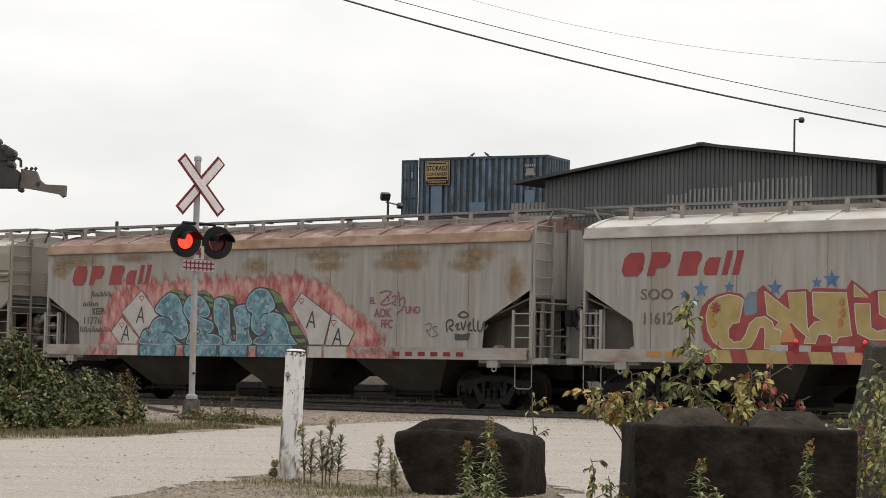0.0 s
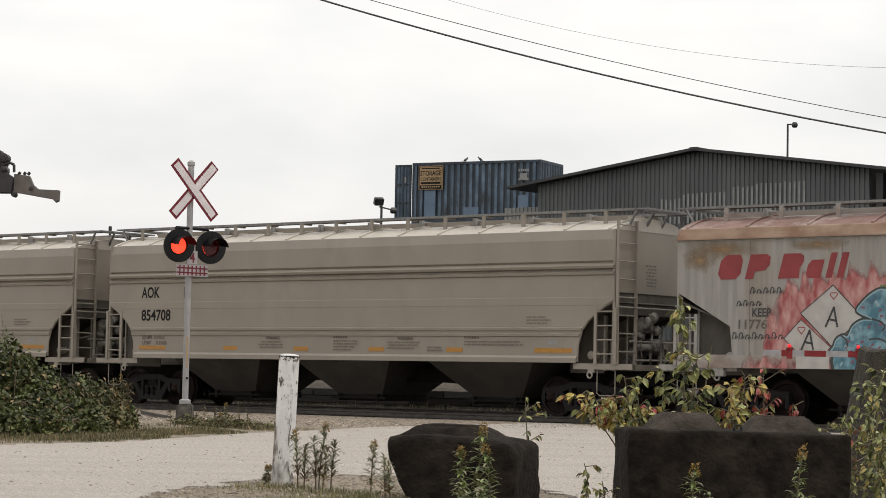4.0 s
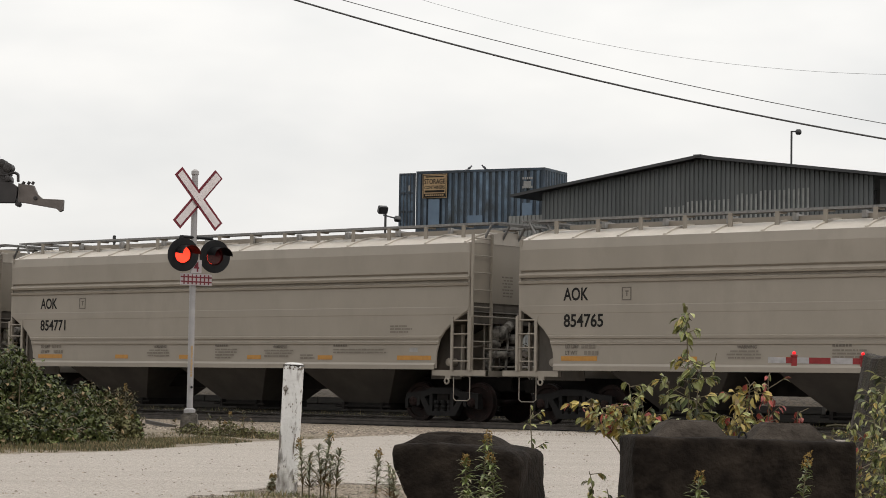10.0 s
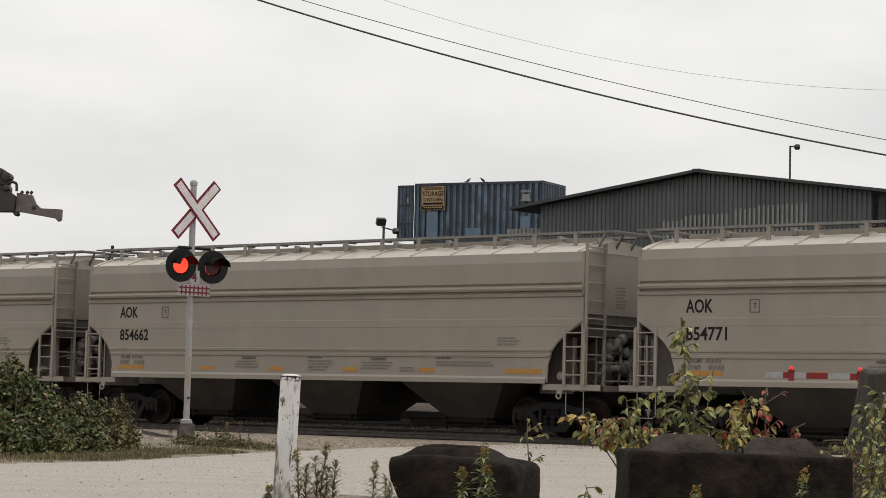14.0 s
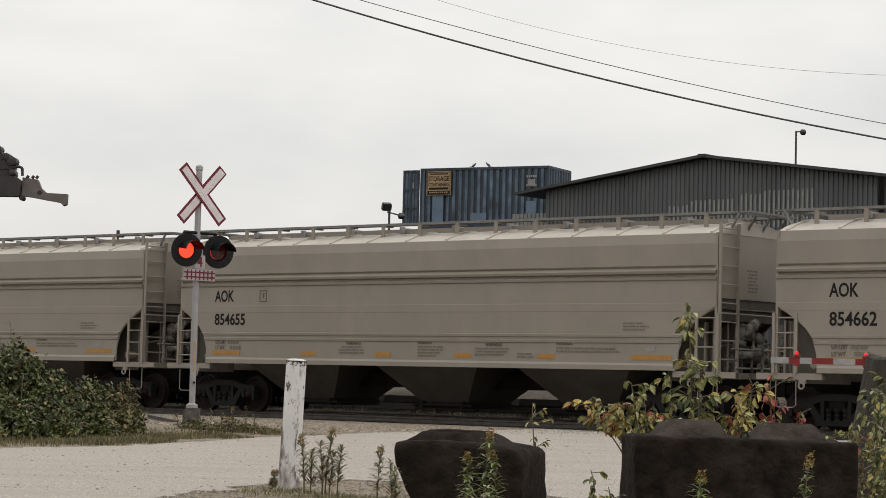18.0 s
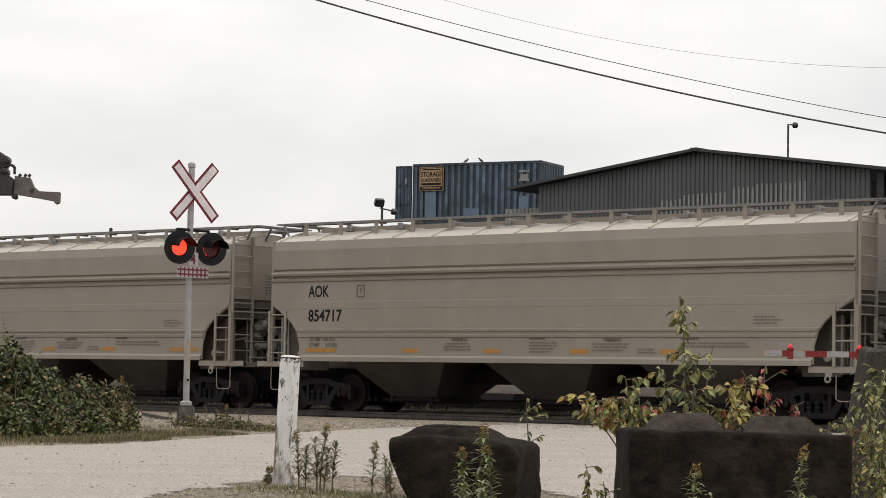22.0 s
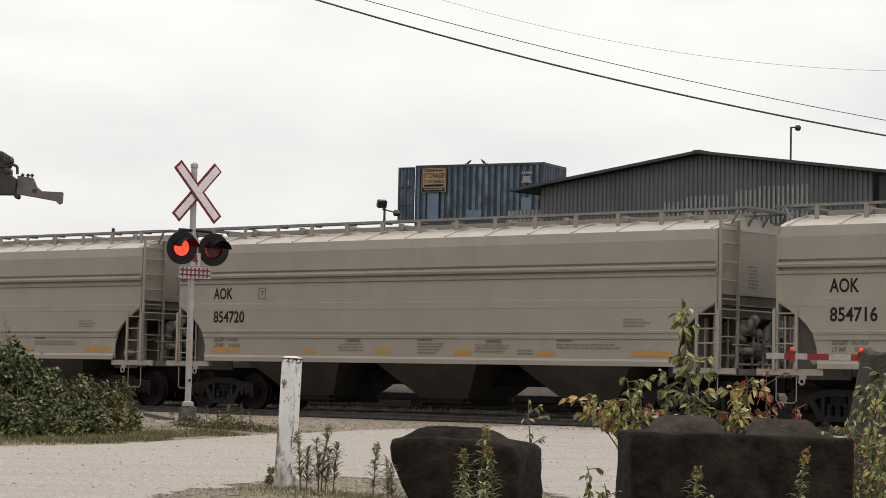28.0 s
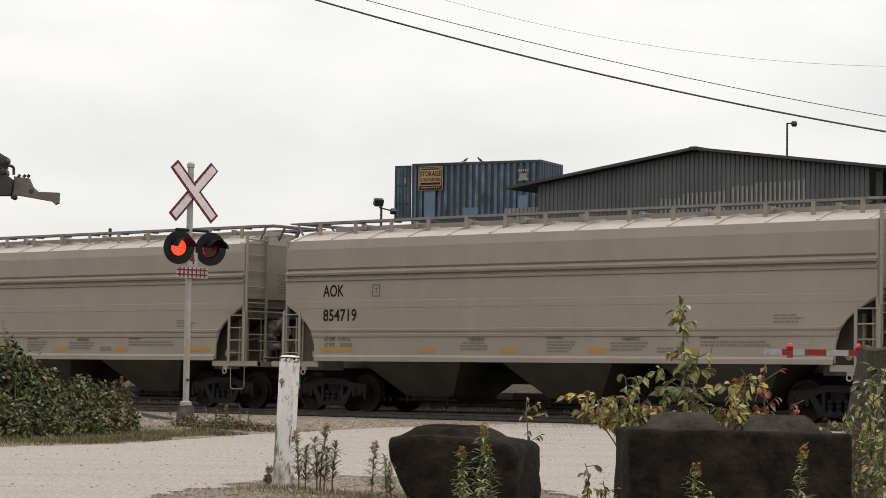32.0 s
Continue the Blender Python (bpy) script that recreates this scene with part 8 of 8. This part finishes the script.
def grass_field(name, spots, label, seed, mats, blades=(0.08, 0.22), dry=0.16):
    rng = random.Random(seed)
    vs, fs, mi = [], [], []
    for x, y, rx, ry, n, z in spots:
        for i in range(n):
            a, r = rng.uniform(0, 2 * math.pi), math.sqrt(rng.random())
            px, py = x + rx * r * math.cos(a), y + ry * r * math.sin(a)
            h = rng.uniform(*blades) * (1.15 - 0.6 * r)
            t = rng.uniform(0, math.pi)
            dx, dy = 0.006 * math.cos(t), 0.006 * math.sin(t)
            lx, ly = rng.uniform(-0.5, 0.5) * h, rng.uniform(-0.5, 0.5) * h
            k = len(vs)
            vs += [(px - dx, py - dy, z), (px + dx, py + dy, z), (px + lx * 0.4 - dx * 0.7, py + ly * 0.4 - dy * 0.7, z + h * 0.6), (px + lx * 0.4 + dx * 0.7, py + ly * 0.4 + dy * 0.7, z + h * 0.6), (px + lx, py + ly, z + h)]
            fs += [(k, k + 1, k + 3, k + 2), (k + 2, k + 3, k + 4)]
            m = 1 if rng.random() < dry else 0
            mi += [m, m]
    me = bpy.data.meshes.new(name)
    me.from_pydata(vs, [], fs)
    for m in mats:
        me.materials.append(m)
    me.polygons.foreach_set("material_index", mi)
    ob = new(name, me)
    tagged(ob, label, "grass", kind="stuff")


grass_field("grass", [(-1.25, 18.2, 0.36, 0.4, 900, -0.2), (-1.5, 18.0, 0.4, 0.5, 700, -0.2), (-0.85, 17.4, 0.7, 0.6, 1900, -0.2), (-0.5, 16.7, 0.5, 0.6, 1200, -0.2), (-0.8, 16.4, 0.8, 0.5, 1200, -0.2), (0.5, 15.6, 0.8, 0.5, 350, -0.24), (1.0, 14.6, 0.6, 0.7, 700, -0.22),
                      (1.8, 13.2, 1.5, 0.5, 800, -0.24), (3.0, 14.5, 0.8, 1.6, 1300, -0.22)], "short weedy grass round the blocks and post", 11, [GRASS_SHORT, LEAF_DRY], (0.03, 0.115))
grass_field("verge_grass", [(-7.0, 28.2, 1.5, 0.7, 380, -0.16), (-5.9, 28.9, 0.9, 0.8, 380, -0.16), (-5.0, 30.4, 0.7, 0.9, 1100, -0.16), (-4.4, 32.0, 0.55, 1.1, 1100, -0.16), (-7.2, 29.6, 1.4, 0.8, 1500, -0.16), (-6.0, 30.6, 1.0, 0.8, 1500, -0.16), (-5.2, 31.8, 0.8, 0.9, 1500, -0.16), (-4.6, 33.2, 0.6, 1.0, 2600, -0.16), (-4.2, 34.6, 0.5, 1.0, 2200, -0.16), (-3.9, 36.2, 0.6, 0.9, 2200, -0.16), (-7.0, 31.7, 1.4, 0.6, 1400, -0.17), (-5.9, 32.8, 0.9, 0.6, 1300, -0.17), (-5.2, 34.0, 0.6, 0.7, 1000, -0.17), (-4.6, 35.4, 0.6, 0.9, 2000, -0.17), (-3.6, 35.4, 0.6, 1.0, 1400, -0.17), (-7.5, 34.2, 2.2, 0.8, 1800, -0.2), (-5.8, 35.4, 1.2, 0.8, 1500, -0.2), (-4.6, 37.0, 1.0, 0.9, 1700, -0.14), (-3.4, 37.6, 0.9, 0.7, 1200, -0.16), (-2.7, 38.6, 0.7, 0.6, 500, -0.18), (-9.5, 32.8, 2.0, 0.6, 900, -0.2)],
            "dry autumn verge grass beside the road", 12, [GRASS, LEAF_DRY], (0.04, 0.125), 0.30)
grass_field("far_grass", [(trackside(s, 7.0).x, trackside(s, 7.0).y, 2.5, 1.6, 500, -0.18) for s in range(-24, 24, 3)], "thin grass beyond the tracks", 13, [GRASS, LEAF_DRY], (0.1, 0.35))


def loose_stones():
    rng = random.Random(17)
    vs, fs = [], []
    for i in range(26000):
        if i < 3500:
            x, y, z = rng.uniform(-7, 6), 17.5 + 28.5 * rng.random() ** 1.6, -0.131
            s = 0.004 + 0.020 * rng.random() ** 4
        elif i < 9500:
            x, y, z = rng.uniform(-5.0, 1.5), rng.uniform(15.0, 20.5), -0.147
            s = rng.uniform(0.006, 0.022)
        else:
            p = trackside(rng.uniform(-18, 8), rng.uniform(-11.0, -0.95))
            x, y, z = p.x, p.y, -0.145
            s = rng.uniform(0.012, 0.045)
        k = len(vs)
        for dx, dy, dz in ((1, 0, 0), (-0.9, 0.2, 0), (0, 1, 0), (0.1, -0.9, 0), (0.1, 0, 0.5)):
            vs.append((x + s * dx * rng.uniform(0.7, 1.2), y + s * dy * rng.uniform(0.7, 1.2), z + s * dz))
        fs += [(k, k + 2, k + 4), (k + 2, k + 1, k + 4), (k + 1, k + 3, k + 4), (k + 3, k, k + 4)]
    me = bpy.data.meshes.new("stones")
    me.from_pydata(vs, [], fs)
    me.materials.append(STONE)
    tagged(new("loose_stones", me), "scattered small stones on the gravel", "stones", kind="stuff")


loose_stones()


# ---------------------------------------------------------------- overhead cables
def cable(name, a, b, sag, r, label):
    """A hanging cable from a to b."""
    cu = bpy.data.curves.new(name, "CURVE")
    cu.dimensions, cu.bevel_depth, cu.bevel_resolution = "3D", r, 2
    sp = cu.splines.new("POLY")
    n = 60
    sp.points.add(n)
    a, b = Vector(a), Vector(b)
    for i in range(n + 1):
        q = i / n
        p = a.lerp(b, q) - Vector((0, 0, sag * 4 * q * (1 - q)))
        sp.points[i].co = (*p, 1)
    cu.materials.append(WIRE)
    tagged(new(name, cu), label, "cable")


cable("overhead_cable", (-16, 45, 13.20), (20, 45, 4.91), 1.668, 0.019, "thick black overhead cable")
cable("overhead_cable", (-16, 45.6, 13.32), (20, 45.6, 5.18), 1.450, 0.008, "thin dark overhead cable")
cable("overhead_cable", (-16, 47, 16.88), (20, 47, 9.17), 4.556, 0.0032, "very thin pale overhead wire")


def utility_pole(x, hgt):
    t = thing("utility_pole", pose(x, 45.9, -0.2), "grey timber pole that carries the cables", "utility pole", "utility poles")
    bm = bmesh.new()
    bar(bm, (0, 0, 0), (0, 0, hgt), 0.16, 12, 0.11)
    part("pole", bm, STUMP_WOOD, t)
    bm = bmesh.new()
    box(bm, -0.06, 0.06, -1.0, 1.2, hgt - 0.6, hgt - 0.48)
    part("cross_arm", bm, STUMP_WOOD, t)


utility_pole(-16.0, 19.5)
utility_pole(20.0, 8.5)



# ---------------------------------------------------------------- movement
def flip_rows(rest, lit_first):
    """A lens turning its lit face out for half of every second."""
    rows, turned = [], 0.0
    rows.append((0.0, rest @ pose(0, 0, 0, 0, 0, 0 if lit_first else 180)))
    state = 0 if lit_first else 180
    t = 0.367
    while t < 32.0:
        for k in range(4):
            rows.append((t + k / 30, rest @ pose(0, 0, 0, 0, 0, state + 60 * k)))
        state += 180
        t += 0.5
    rows.append((32.0, rest @ pose(0, 0, 0, 0, 0, state)))
    return rows


def motions():
    for car, start in TRAIN:
        walk(car, [(t, track_pose(start + run(t))) for t in (0, 4, 8, 12, 16, 20, 20.5, 21, 21.5, 24, 28, 32)])
        spin = [(i * 0.1, -math.degrees(run(i * 0.1) / 0.457)) for i in range(321)]
        for bogie in car.children:
            for ws in bogie.children:
                if ws.name.startswith("wheelset"):
                    x = ws.location.x
                    walk(ws, [(t, pose(x, 0, 0.457, 0, -a, 0)) for t, a in spin])
    for i, lens in enumerate(LENSES):
        rest = Matrix.Translation(lens.location)
        walk(lens, flip_rows(rest, i != 1))


motions()
